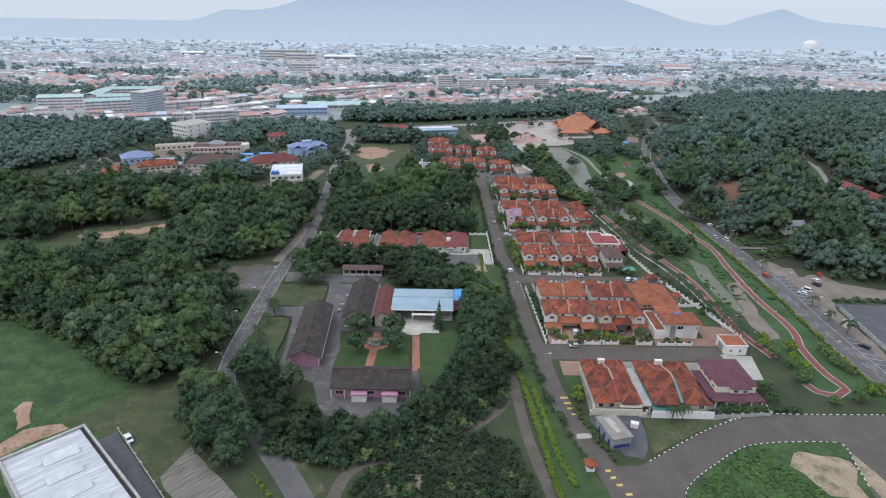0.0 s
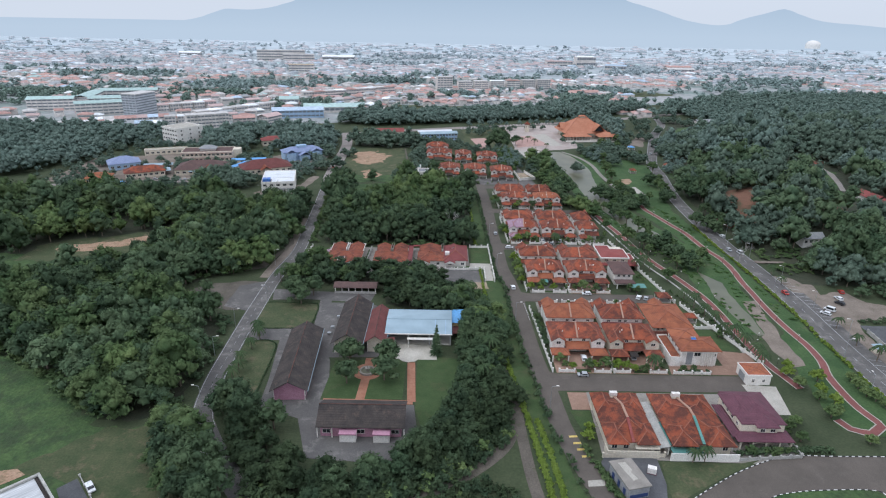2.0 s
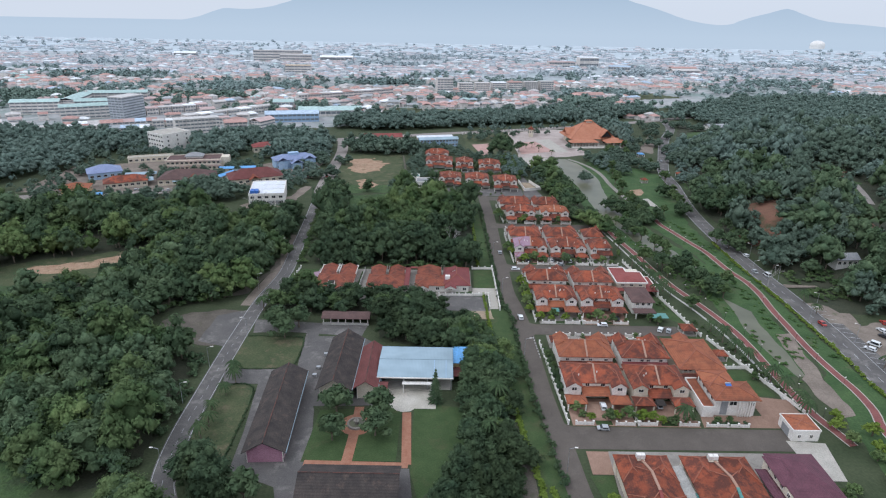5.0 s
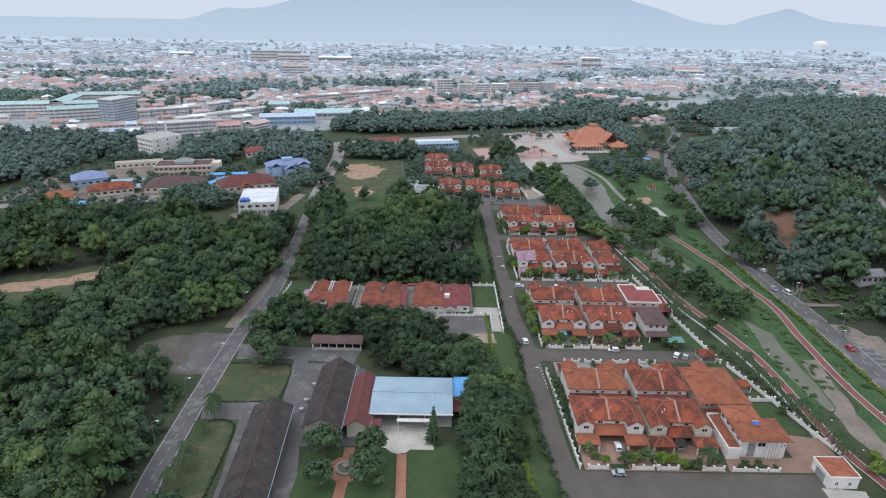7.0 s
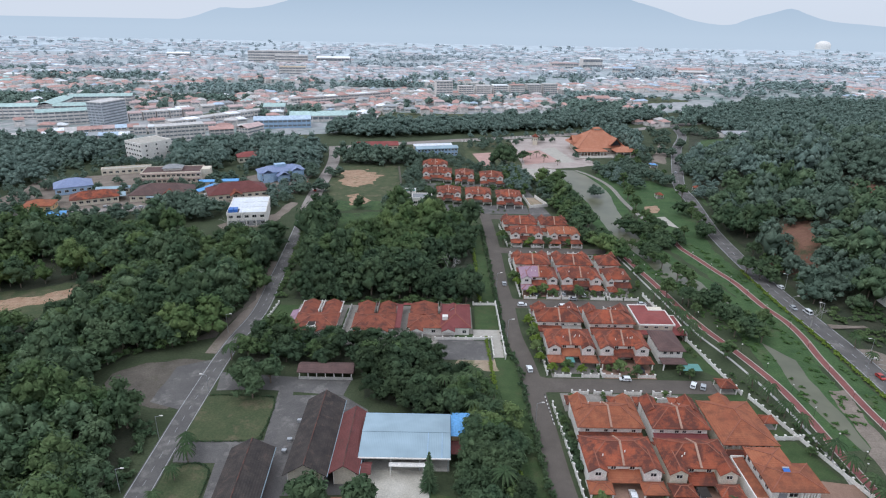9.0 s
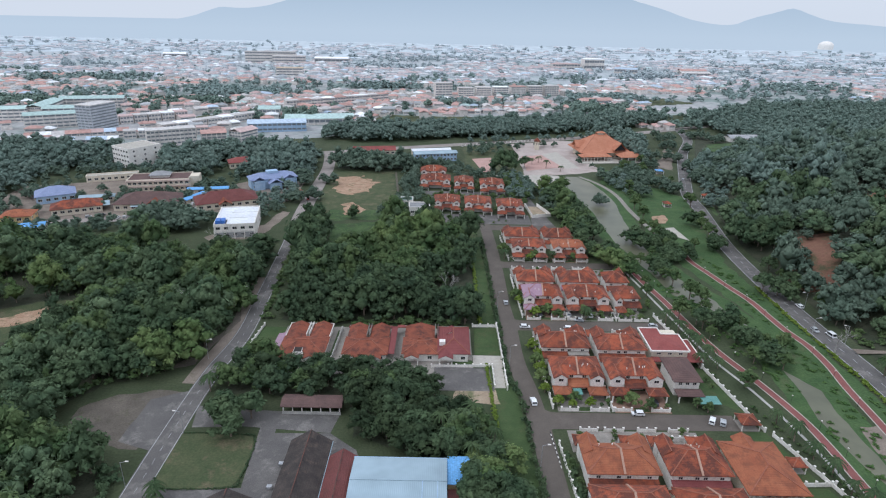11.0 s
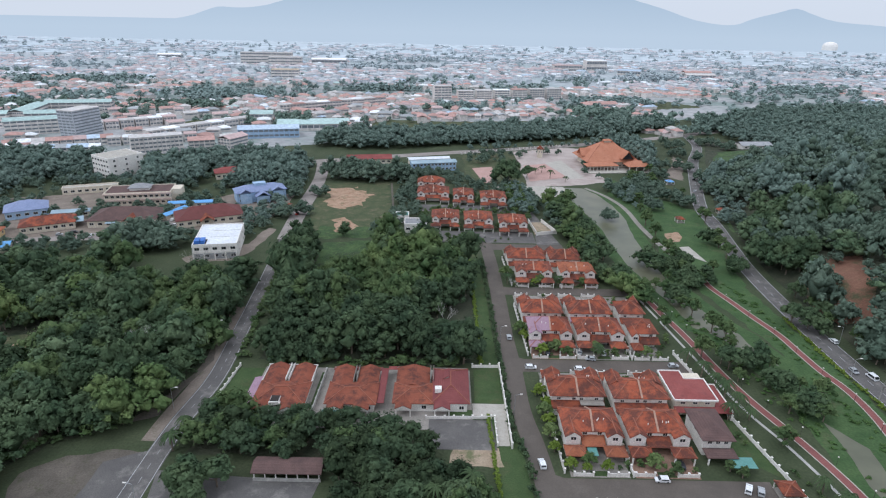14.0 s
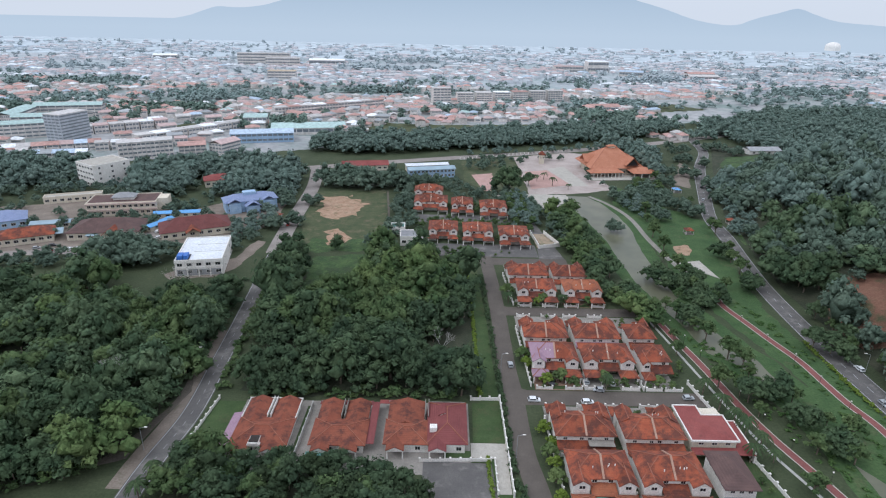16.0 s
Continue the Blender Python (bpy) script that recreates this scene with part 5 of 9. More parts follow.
def villa():
    h = thing("villa", 94.6, 219.5, "modern white two-storey villa with orange tiled roof", "house", "houses of the estate")
    part("wall", Shape().box(-6.4, 6.6, -6.4, 2.4, 0, 6.6).box(-6.4, 2.6, 2.4, 8, 0, 6.6), M["white_wall"], h)
    roof_part("roof", hip(-7.4, 7.6, -7.8, 3.2, 6.7, 1.5), M["new_tiles"], h)
    roof_part("rear_roof", hip(-7.2, 3.4, -1.5, 9.6, 6.72, 1.8), M["new_tiles"], h)
    part("side_roof", Shape().solid([(-10.2, -7, 3.5), (-7, -7, 3.9), (-7, 8.5, 3.9), (-10.2, 8.5, 3.5)], [(-10.2, -7, 3.65), (-7, -7, 4.05), (-7, 8.5, 4.05), (-10.2, 8.5, 3.65)]), M["new_tiles"], h)
    part("parapet", Shape().box(-10.5, -10.2, -7.2, 8.7, 0, 4.0).box(-10.5, -6.6, 8.5, 8.8, 0, 4.3).box(-10.5, -6.6, -7.4, -7.1, 0, 4.0), M["white_wall"], h)
    part("grey_panel", Shape().box(-4.4, -2.2, -6.5, -6.38, 0.4, 5.8), M["grey_roof"], h)
    for i in range(6):
        part("column", Shape().box(1.0 + i * 0.8, 1.35 + i * 0.8, -7.3, -6.9, 0.2, 6.4), M["white_wall"], h)
    part("porch_slab", Shape().box(-4.8, 7, -7.6, -6.4, 6.2, 6.5), M["white_wall"], h)
    window(h, -0.6, -6.45, 3.9, 2.4, 1.6)
    window(h, 5.6, -6.45, 3.9, 1.2, 1.2)
    for i in range(4):
        window(h, -6.45, -4 + i * 3.4, 4.4, 1.6, 1.5, "west")
    heater = part("solar_heater", Shape().solid([(-1.6, -3.2, 7.75), (0.2, -3.2, 7.75), (0.2, -1.0, 8.35), (-1.6, -1.0, 8.35)], [(-1.6, -3.2, 7.85), (0.2, -3.2, 7.85), (0.2, -1.0, 8.45), (-1.6, -1.0, 8.45)]), M["blue_paint"], h, "blue solar water heater")
    part("tank", Shape().box(-1.6, 0.2, -1.0, -0.6, 8.35, 8.7), M["metal"], heater)


villa()
structure("yard", sheet([(83, 206.6), (118, 207), (117, 222), (104, 224), (104, 213), (84, 213)], 0.067), M["paving"], "wide terracotta paved yard", "yard")
structure("garden_lawn", sheet([(103, 224), (114.5, 224), (110, 240), (102, 240)], 0.03), M["green_lawn"], "bright green walled lawn", "lawn")
structure("garden_lawn", sheet([(101, 242), (109, 242), (104, 264), (98.5, 264)], 0.03), M["green_lawn"], "bright green walled lawn", "lawn")
structure("garden_lawn", sheet([(92, 283), (103, 272), (100, 300), (93, 300)], 0.03), M["green_lawn"], "green garden lawn", "lawn")
garden_wall((84, 207), (97, 207), 1.4, "white_wall", "low white wall before a villa")
garden_wall((101, 240.5), (112.5, 241), 1.8, "white_wall", "white garden wall with pillars")


def gatehouse():
    h = thing("garage", 111.2, 205, "white garage with sunken orange tiled roof", "garage")
    part("wall", Shape().box(-4.1, 4.1, -4, 4, 0, 3.9), M["white_wall"], h)
    roof_part("roof", hip(-4.0, 4.0, -3.9, 3.9, 4.0, 0.5), M["new_tiles"], h)
    part("parapet", Shape().box(-4.3, 4.3, -4.2, -3.95, 3.6, 4.1).box(-4.3, 4.3, 3.95, 4.2, 3.6, 4.1).box(-4.3, -4.05, -3.95, 3.95, 3.6, 4.1).box(4.05, 4.3, -3.95, 3.95, 3.6, 4.1), M["white_wall"], h)
    part("door", Shape().box(-4.2, -4.08, -2, 2, 0.1, 2.8), M["grey_roof"], h)
    for x in (-2, 1.6):
        window(h, x, -4.04, 1.2, 1.0, 1.2)


gatehouse()
structure("yard", sheet([(105.5, 201), (117, 200), (114, 184), (106, 184)], 0.07), M["pale_concrete"], "cream paved side yard", "yard")


def gazebo(x, y, w, label, kind="gazebo", roof="tiles"):
    g = thing("gazebo", x, y, label, kind, "garden pavilions", 0.0, hill_height(x, y))
    for cx in (-w / 2 + 0.3, w / 2 - 0.3):
        for cy in (-w / 2 + 0.3, w / 2 - 0.3):
            part("post", Shape().box(cx - 0.12, cx + 0.12, cy - 0.12, cy + 0.12, 0, 2.6), M["white_wall"], g)
    part("plinth", Shape().box(-w / 2 + 0.2, w / 2 - 0.2, -w / 2 + 0.2, w / 2 - 0.2, 0, 0.25), M["concrete"], g)
    roof_part("roof", hip(-w / 2, w / 2, -w / 2, w / 2, 2.6, 1.3), M[roof], g)


gazebo(104.6, 247.5, 4.4, "small garden pavilion with orange tiled roof")
gazebo(99.6, 267, 6.0, "open pavilion with orange tiled roof")


def flat_red_house():
    h = thing("detached_house", 86.6, 310, "white house with flat red roof and white parapet", "house", "houses of the estate")
    part("wall", Shape().box(-6.6, 6.6, -7.6, 8.4, 0, 5.7), M["cream_wall"], h)
    part("roof", Shape().slab([(-6.9, -8), (6.9, -8), (6.9, 4.2), (0.2, 4.2), (0.2, 9), (-6.9, 9)], 5.72, 5.95), M["red_roof"], h)
    rim = Shape()
    pts = [(-7.1, -8.2), (7.1, -8.2), (7.1, 4.4), (0.4, 4.4), (0.4, 9.2), (-7.1, 9.2)]
    for i, a in enumerate(pts):
        b = pts[(i + 1) % 6]
        rim.bar((*a, 5.95), (*b, 5.95), 0.35, 0.6)
    part("parapet", rim, M["white_wall"], h)
    roof_part("roof_crown", hip(-4.6, 4.6, -6.6, 2.8, 5.96, 0.8), M["red_roof"], h, "")
    part("porch_roof", Shape().solid([(-7, -10.6, 2.8), (11.6, -10.6, 2.8), (11.6, -8, 3.3), (-7, -8, 3.3)], [(-7, -10.6, 3), (11.6, -10.6, 3), (11.6, -8, 3.5), (-7, -8, 3.5)]).box(6.9, 11.6, -8, 5, 3.2, 3.4), M["red_roof"], h)
    part("side_wall", Shape().box(11.2, 11.6, -10.4, 5, 0, 3.6).box(7, 11.6, 4.8, 5.2, 0, 3.6), M["white_wall"], h)
    for i in range(3):
        window(h, -4 + i * 4, -7.65, 4.2, 1.6, 0.9)


flat_red_house()


def dark_house():
    h = thing("detached_house", 86, 289.5, "white house with dark brown tiled roof", "house", "houses of the estate")
    part("wall", Shape().box(-4.1, 4.1, -6.6, 7.4, 0, 5.9), M["white_wall"], h)
    roof_part("roof", hip(-5, 5, -7.6, 8.2, 6, 2.0), M["brown_roof"], h, "")
    roof_part("porch_roof", hip(-4.6, 4.6, -11.5, -7, 3, 1.1), M["brown_roof"], h, "")
    for x in (-3.8, 3.8):
        part("column", Shape().box(x - 0.2, x + 0.2, -11.2, -10.8, 0, 3), M["white_wall"], h)
    for x in (-2.4, 0, 2.4):
        window(h, x, -6.66, 4.2, 1.3, 1.2)
    for i in range(3):
        window(h, -4.16, -4 + i * 4, 4.2, 1.2, 1.2, "west")
    part("carport", Shape().box(1.4, 8.6, -15, -10.4, 2.5, 2.6), M["teal_sheet"], h, "pale green sheet carport")


dark_house()


# the three large houses at the south end
def hipped_bungalow(x0, x1, y0, y1, label, strip, name="detached_house"):
    w, d = (x1 - x0) / 2, (y1 - y0) / 2
    h = thing(name, (x0 + x1) / 2, (y0 + y1) / 2, label, "house", "houses of the estate")
    part("wall", Shape().box(-w + 0.8, w - 0.8, -d + 0.8, d - 0.8, 0, 4.2), M["cream_wall"], h)
    roof_part("roof", hip(-w, w * 0.98, -d, d, 4.3, 2.9), M["tiles"], h)
    for a, b in ((-w, -w * 0.18), (w * 0.12, w)):
        roof_part("wing_roof", hip(a, b, d - 8.5, d + 2.2, 4.4, 2.5), M["tiles"], h)
        roof_part("front_roof", hip(a, b, -d - 1.0, -d + 9, 4.36, 2.3), M["tiles"], h)
    upper, lower = Shape(), Shape()
    upper.bar((0, -d + w, 7.36), (0, d - w, 7.36), 0.7, 0.3).bar((0, d - w, 7.36), (0, d, 4.5), 0.7, 0.3)
    lower.bar((0, -d - 0.2, 4.5), (0, -d + w, 7.38), 0.8, 0.3)
    part("party_strip", upper, M["party"], h)
    part("gutter_strip", lower, M[strip], h)
    for x in (-w * 0.1, w * 0.05):
        part("roof_tank", Shape().box(x - 0.6, x + 0.6, d + 0.4, d + 1.6, 4.6, 5.8), M["white_wall"], h)
    part("north_wall", Shape().box(-w + 0.4, w - 0.4, d - 1.2, d + 1.6, 0, 4.3), M["cream_wall"], h)
    for i in range(4):
        window(h, -w + 2.5 + i * (2 * w - 5) / 3, -d + 0.76, 1.6, 1.6, 1.4)
    return h


a = hipped_bungalow(49.2, 64.4, 164, 186, "large cream house with weathered terracotta roof and red gutter", "red_roof")
part("terrace_wall", Shape().box(-7.6, 7.6, -12.6, -12.3, 0, 2.4).box(-7.6, -7.3, -12.4, -9, 0, 2.4).box(0.6, 7.6, -12.3, -10.4, 2.9, 3.1), M["cream_wall"], a)
b = hipped_bungalow(67.8, 86.4, 163.6, 186, "large house with terracotta roof and teal gutter strip", "teal_sheet")
part("rim_wall", Shape().box(-9.9, -9.6, -11, 11.5, 0, 2.6).box(9.6, 9.9, -9, 12, 0, 3.0).box(-9.9, 9.9, -13.4, -13.1, 0, 2.6), M["white_wall"], b)
part("side_roof", Shape().solid([(-12.4, -11, 2.5), (-9.2, -11, 3.1), (-9.2, 11, 3.1), (-12.4, 11, 2.5)], [(-12.4, -11, 2.6), (-9.2, -11, 3.2), (-9.2, 11, 3.2), (-12.4, 11, 2.6)]), M["stone_wall"], b, "grey side canopy")
part("awning", Shape().box(-9.4, -0.4, -13, -10.6, 2.6, 2.75).box(-9.5, -8.7, -10.6, 0, 3.4, 3.55), M["teal_sheet"], b, "teal awning sheet")
structure("yard", sheet([(43.5, 194.6), (50, 194.6), (49.4, 185), (43.4, 185)], 0.07), M["paving"], "orange paved drive beside a house", "yard")
structure("yard", sheet([(48, 162), (105, 160.5), (107, 195), (50, 194.8)], 0.05), M["concrete"], "concrete yards between houses", "yard")
structure("garden_lawn", sheet([(42.6, 184.5), (49, 184.5), (48.4, 170), (44.6, 174)], 0.075), M["green_lawn"], "green side lawn", "lawn")
garden_wall((48, 162.4), (66, 163), 1.7, "cream_wall", "cream rear wall")
garden_wall((87, 161.8), (106, 163.6), 1.3, "stone_wall", "grey rear wall")
garden_wall((106.5, 164), (106, 186), 1.3, "stone_wall", "grey side wall")


def purple_house():
    h = thing("detached_house", 97.4, 178, "two-storey cream house with deep purple tiled roofs", "house", "houses of the estate")
    part("wall", Shape().box(-6.6, 6.4, -7.4, 8.4, 0, 6.2), M["cream_wall"], h)
    roof_part("roof", hip(-6.6, 7.0, -7.4, 9.6, 6.3, 2.8), M["purple"], h, "")
    roof_part("wing_roof", hip(-7.4, -1.5, -3, 8.5, 6.25, 1.6), M["purple"], h, "")
    roof_part("front_roof", hip(-2.6, 4.4, -9, 0, 6.28, 1.6), M["purple"], h, "")
    part("front_wall", Shape().box(-2, 3.8, -8.4, -6, 0, 6.2), M["cream_wall"], h)
    roof_part("lower_roof", hip(-8.8, 8.2, -11.2, -5.6, 3.0, 1.2), M["purple"], h, "")
    roof_part("side_roof", hip(-9.4, -5.6, -9, 7, 3.05, 1.0), M["purple"], h, "")
    for x in (-7.6, -4, 0, 4, 7.4):
        part("column", Shape().box(x - 0.2, x + 0.2, -10.9, -10.5, 0, 3), M["cream_wall"], h)
    for x in (-0.6, 2.4):
        window(h, x, -8.46, 4.4, 1.5, 1.2)
    for i in range(4):
        window(h, -6.66, -5 + i * 3.4, 4.4, 1.3, 1.2, "west")
    for i in range(2):
        window(h, 6.46, -4 + i * 6, 4.4, 1.3, 1.2, "east")


purple_house()


def substation():
    h = thing("substation", 52.4, 151.7, "small grey flat-roofed substation with dark blue band", "utility building", turn=14)
    part("wall", Shape().box(-3, 3, -5.2, 5.2, 0, 3.7), M["grey_roof"], h)
    part("roof", Shape().box(-3.4, 3.4, -5.6, 5.6, 3.7, 4.0), M["concrete"], h, "stained flat concrete roof")
    part("roof_patch", Shape().slab([(-1.3, 4.4), (0.9, 4.2), (1.2, 1.0), (0.4, 0.2), (1.0, -2.6), (-0.6, -2.9), (-1.0, 0.4)], 4.0, 4.04), M["pale_concrete"], h)
    part("band", Shape().box(-2.6, 2.7, -5.26, -5.2, 0.3, 1.5), M["navy"], h, "dark blue painted band")
    for y in (-3, 0, 3):
        part("door", Shape().box(-3.06, -3.0, y - 0.6, y + 0.6, 0, 2.1), M["navy"], h)
    c = thing("transformer_cabinet", 60.3, 156.5, "white metal transformer cabinet with purple base", "cabinet", turn=-20)
    part("body", Shape().box(-1.2, 1.2, -0.8, 0.8, 0.2, 1.9), M["white_wall"], c)
    part("base", Shape().box(-1.3, 1.3, -0.9, 0.9, 0, 0.25), M["purple"], c)


substation()
structure("yard", sheet([(50.5, 166), (63.6, 162), (63, 152), (61.3, 146), (59.2, 142), (54, 143.5), (48.5, 154), (46.8, 160)], 0.064), M["dark_asphalt"], "dark damp yard round a substation", "yard")
structure("lawn", sheet([(64.4, 161), (86, 160.5), (94, 162.6), (80, 155), (68, 147.8), (62.5, 144)], 0.067), M["dry_lawn"], "scruffy grass beside the curved road", "lawn")


def guard_hut():
    h = thing("guard_hut", 42.4, 137.6, "tiny white guard hut with red hipped roof", "guard hut")
    part("wall", Shape().box(-1.1, 1.1, -1.1, 1.1, 0, 2.4), M["white_wall"], h)
    roof_part("roof", hip(-1.7, 1.7, -1.7, 1.7, 2.4, 1.1), M["tiles"], h)
    window(h, 0, -1.14, 1.1, 1.2, 0.9)
    part("door", Shape().box(1.08, 1.16, -0.4, 0.4, 0, 2), M["dark"], h)


guard_hut()


# ---- bungalows behind the school ----
def bungalow_pair(x0, x1, y0, y1, left, right, label, dormer=False, white=False):
    """Two bungalows under one wide hipped roof, with a rear gable and a gabled porch each and a narrow light well between."""
    w, d = (x1 - x0) / 2, (y1 - y0) / 2
    h = thing("semi_detached_bungalow", (x0 + x1) / 2, (y0 + y1) / 2, label, "bungalow", "bungalows behind the school")
    part("wall", Shape().box(-w + 0.9, w - 0.9, -d + 3.4, 1.6, 0, 3.4), M["white_wall"], h)
    if left == right:
        roof_part("roof", hip(-w, w, -d + 2.6, 3.0, 3.5, 2.3), M[left], h)
    else:
        roof_part("roof", hip(-w, 1.0, -d + 2.6, 2.5, 3.5, 2.0), M[left], h)
        roof_part("roof", hip(0.2, w, -d + 3.0, d - 0.5, 3.54, 3.0), M[right], h)
    for a, b, mat in ((-w + 0.5, -0.7, left), (0.7, w - 0.5, right)):
        part("rear_wall", Shape().box(a + 0.5, b - 0.5, 1.6, d - 0.5, 0, 3.4), M["white_wall"], h)
        if left == right or a < 0:
            roof_part("rear_roof", gable(a, b, -0.5, d, 3.45, 1.5), M[mat], h, "")
        pa = a + (0.6 if white or a < 0 else 0.2)
        pb = pa + 5.4
        if white and a < 0:
            part("light_well", Shape().box(b - 2.2, b + 1.6, -d + 2.4, -d + 6.4, 3.4, 3.9).box(b - 1.8, b + 1.2, -d + 2.2, -d + 6.0, 3.5, 4.6), M["white_wall"], h, "white walls of an open light well")
            # Dark sheet on top of the solid block paints the shade inside the well.
            part("well_floor", Shape().box(b - 1.7, b + 1.1, -d + 2.6, -d + 5.9, 4.61, 4.64), M["dark"], h)
        roof_part("porch_roof", gable(pa, pb, -d, -2, 3.3, 1.3), M[mat], h, "")
        part("pediment", pediment(pa + 0.2, pb - 0.2, -d + 0.12, 3.2, 1.15), M["white_wall"], h)
        part("porch_beam", Shape().box(pa + 0.1, pb - 0.1, -d + 0.2, -d + 0.5, 2.8, 3.25), M["white_wall"], h)
        for x in (pa + 0.4, pb - 0.4):
            part("column", Shape().box(x - 0.18, x + 0.18, -d + 0.3, -d + 0.7, 0, 3.2), M["white_wall"], h)
        window(h, (pa + pb) / 2, -d + 3.35, 1.0, 2.0, 1.5)
        window(h, b - 1.6 if a < 0 else b - 2.2, -d + 3.35, 1.0, 1.6, 1.4)
        part("eave_board", Shape().box(a - 0.3, b + 0.1, d - 0.15, d + 0.05, 3.2, 3.5), M["concrete"], h)
    if dormer:
        roof_part("dormer_roof", gable(w * 0.45 - 2, w * 0.45 + 2, 2, 7, 5.6, 1.1), M[right], h, "")
        part("dormer_wall", pediment(w * 0.45 - 1.6, w * 0.45 + 1.6, 2.05, 5.4, 1.1), M["white_wall"], h)
        part("dormer_window", Shape().box(w * 0.45 - 0.5, w * 0.45 + 0.5, 1.98, 2.04, 5.5, 6.1), M["glass"], h)
        part("roof_box", Shape().box(1.2, 3.4, -5, -3, 4.6, 6.2), M["white_wall"], h, "small white roof box")
    part("party_strip", Shape().box(-0.62, -0.44, 3.2, d, 3.2, 4.5).box(0.44, 0.62, 3.2, d, 3.2, 4.5), M["white_wall" if white else "concrete"], h)
    if white:
        part("parapet", Shape().box(-w + 0.2, -w + 0.4, 2.6, d, 3.3, 3.8).box(w - 0.4, w - 0.2, 2.6, d, 3.3, 3.8).box(-w, w, d, d + 0.2, 3.2, 3.8), M["white_wall"], h)
    return h


h = bungalow_pair(-57.6, -40.2, 296.2, 322, "brick_tiles", "brick_tiles", "pair of bungalows with terracotta roof and white parapets", white=True)
part("side_roof", Shape().solid([(-11.8, -12.4, 2.6), (-8.6, -12.4, 3.2), (-8.6, 6, 3.2), (-11.8, 6, 2.6)], [(-11.8, -12.4, 2.7), (-8.6, -12.4, 3.3), (-8.6, 6, 3.3), (-11.8, 6, 2.7)]), M["lilac"], h, "mauve carport sheet")
h = bungalow_pair(-34.2, -17.2, 297, 321.4, "brick_tiles", "brick_tiles", "pair of bungalows with stained terracotta roof and maroon side roofs")
part("rear_awning", Shape().box(-8.6, 8.6, 10.8, 13.0, 3.0, 3.15).box(8.4, 10.8, -8, 12.6, 2.9, 3.05), M["maroon"], h)
part("awning", Shape().box(-8.6, 0.6, -14, -11.4, 2.5, 2.62), M["teal_sheet"], h, "blue-green awning sheet")
h = bungalow_pair(-12.2, 13.2, 298, 322, "brick_tiles", "maroon", "pair of bungalows, half terracotta and half maroon roof", dormer=True)
part("rear_awning", Shape().box(-15.5, -3, 11, 13.0, 3.0, 3.12), M["red_roof"], h)
structure("yard", sheet([(-60, 292), (14, 292), (14, 326), (-60, 326)], 0.05), M["concrete"], "concrete yards of the bungalows", "yard")
structure("forecourt", sheet([(0, 283), (21, 283), (20, 297), (0, 298)], 0.07), M["old_asphalt"], "worn asphalt forecourt", "forecourt")
structure("bare_patch", sheet([(6, 275), (22, 276), (21.5, 284), (8, 284)], 0.06, 0.8, 51), M["sand"], "orange sandy patch at the forecourt", "soil")
structure("yard", sheet([(14.2, 299.5), (21.2, 299), (21.2, 285), (25, 285), (25, 306), (14.2, 306)], 0.09), M["pale_concrete"], "cream paved yard", "yard")
structure("garden_lawn", sheet([(15, 306.2), (24.6, 306.2), (24.2, 326.5), (15.4, 326.5)], 0.07), M["green_lawn"], "artificial-looking green lawn", "lawn")
structure("garden_lawn", sheet([(-72, 298), (-61, 296), (-60, 325), (-70, 325)], 0.03), M["green_lawn"], "green side lawn", "lawn")
garden_wall((25.4, 284), (24.8, 328), 2.2, "white_wall", "tall white boundary wall", 4.4, 0.85)
garden_wall((15, 328), (24.6, 328.2), 1.6, "white_wall", "white wall behind a lawn")
garden_wall((-72, 296), (-69.5, 326), 1.3, "white_wall", "low pale wall beside a lawn")
garden_wall((-38, 296), (-37.4, 323), 1.8, "stone_wall", "pale wall between bungalows", 4.5, 0.9)
structure("garden_lawn", sheet([(-39.6, 294), (-38.2, 294), (-37.6, 323), (-39, 323)], 0.07), M["green_lawn"], "narrow strip of grass beside a wall", "lawn")
structure("garden_lawn", sheet([(6, 299.2), (14, 299.4), (14, 302.4), (6, 302.4)], 0.11), M["green_lawn"], "small strip of green lawn", "lawn")
garden_wall((21.1, 285), (21.1, 298), 1.4, "white_wall", "low white wall beside a forecourt")
garden_wall((-1, 297.4), (20, 298.2), 1.3, "white_wall", "low white front wall")


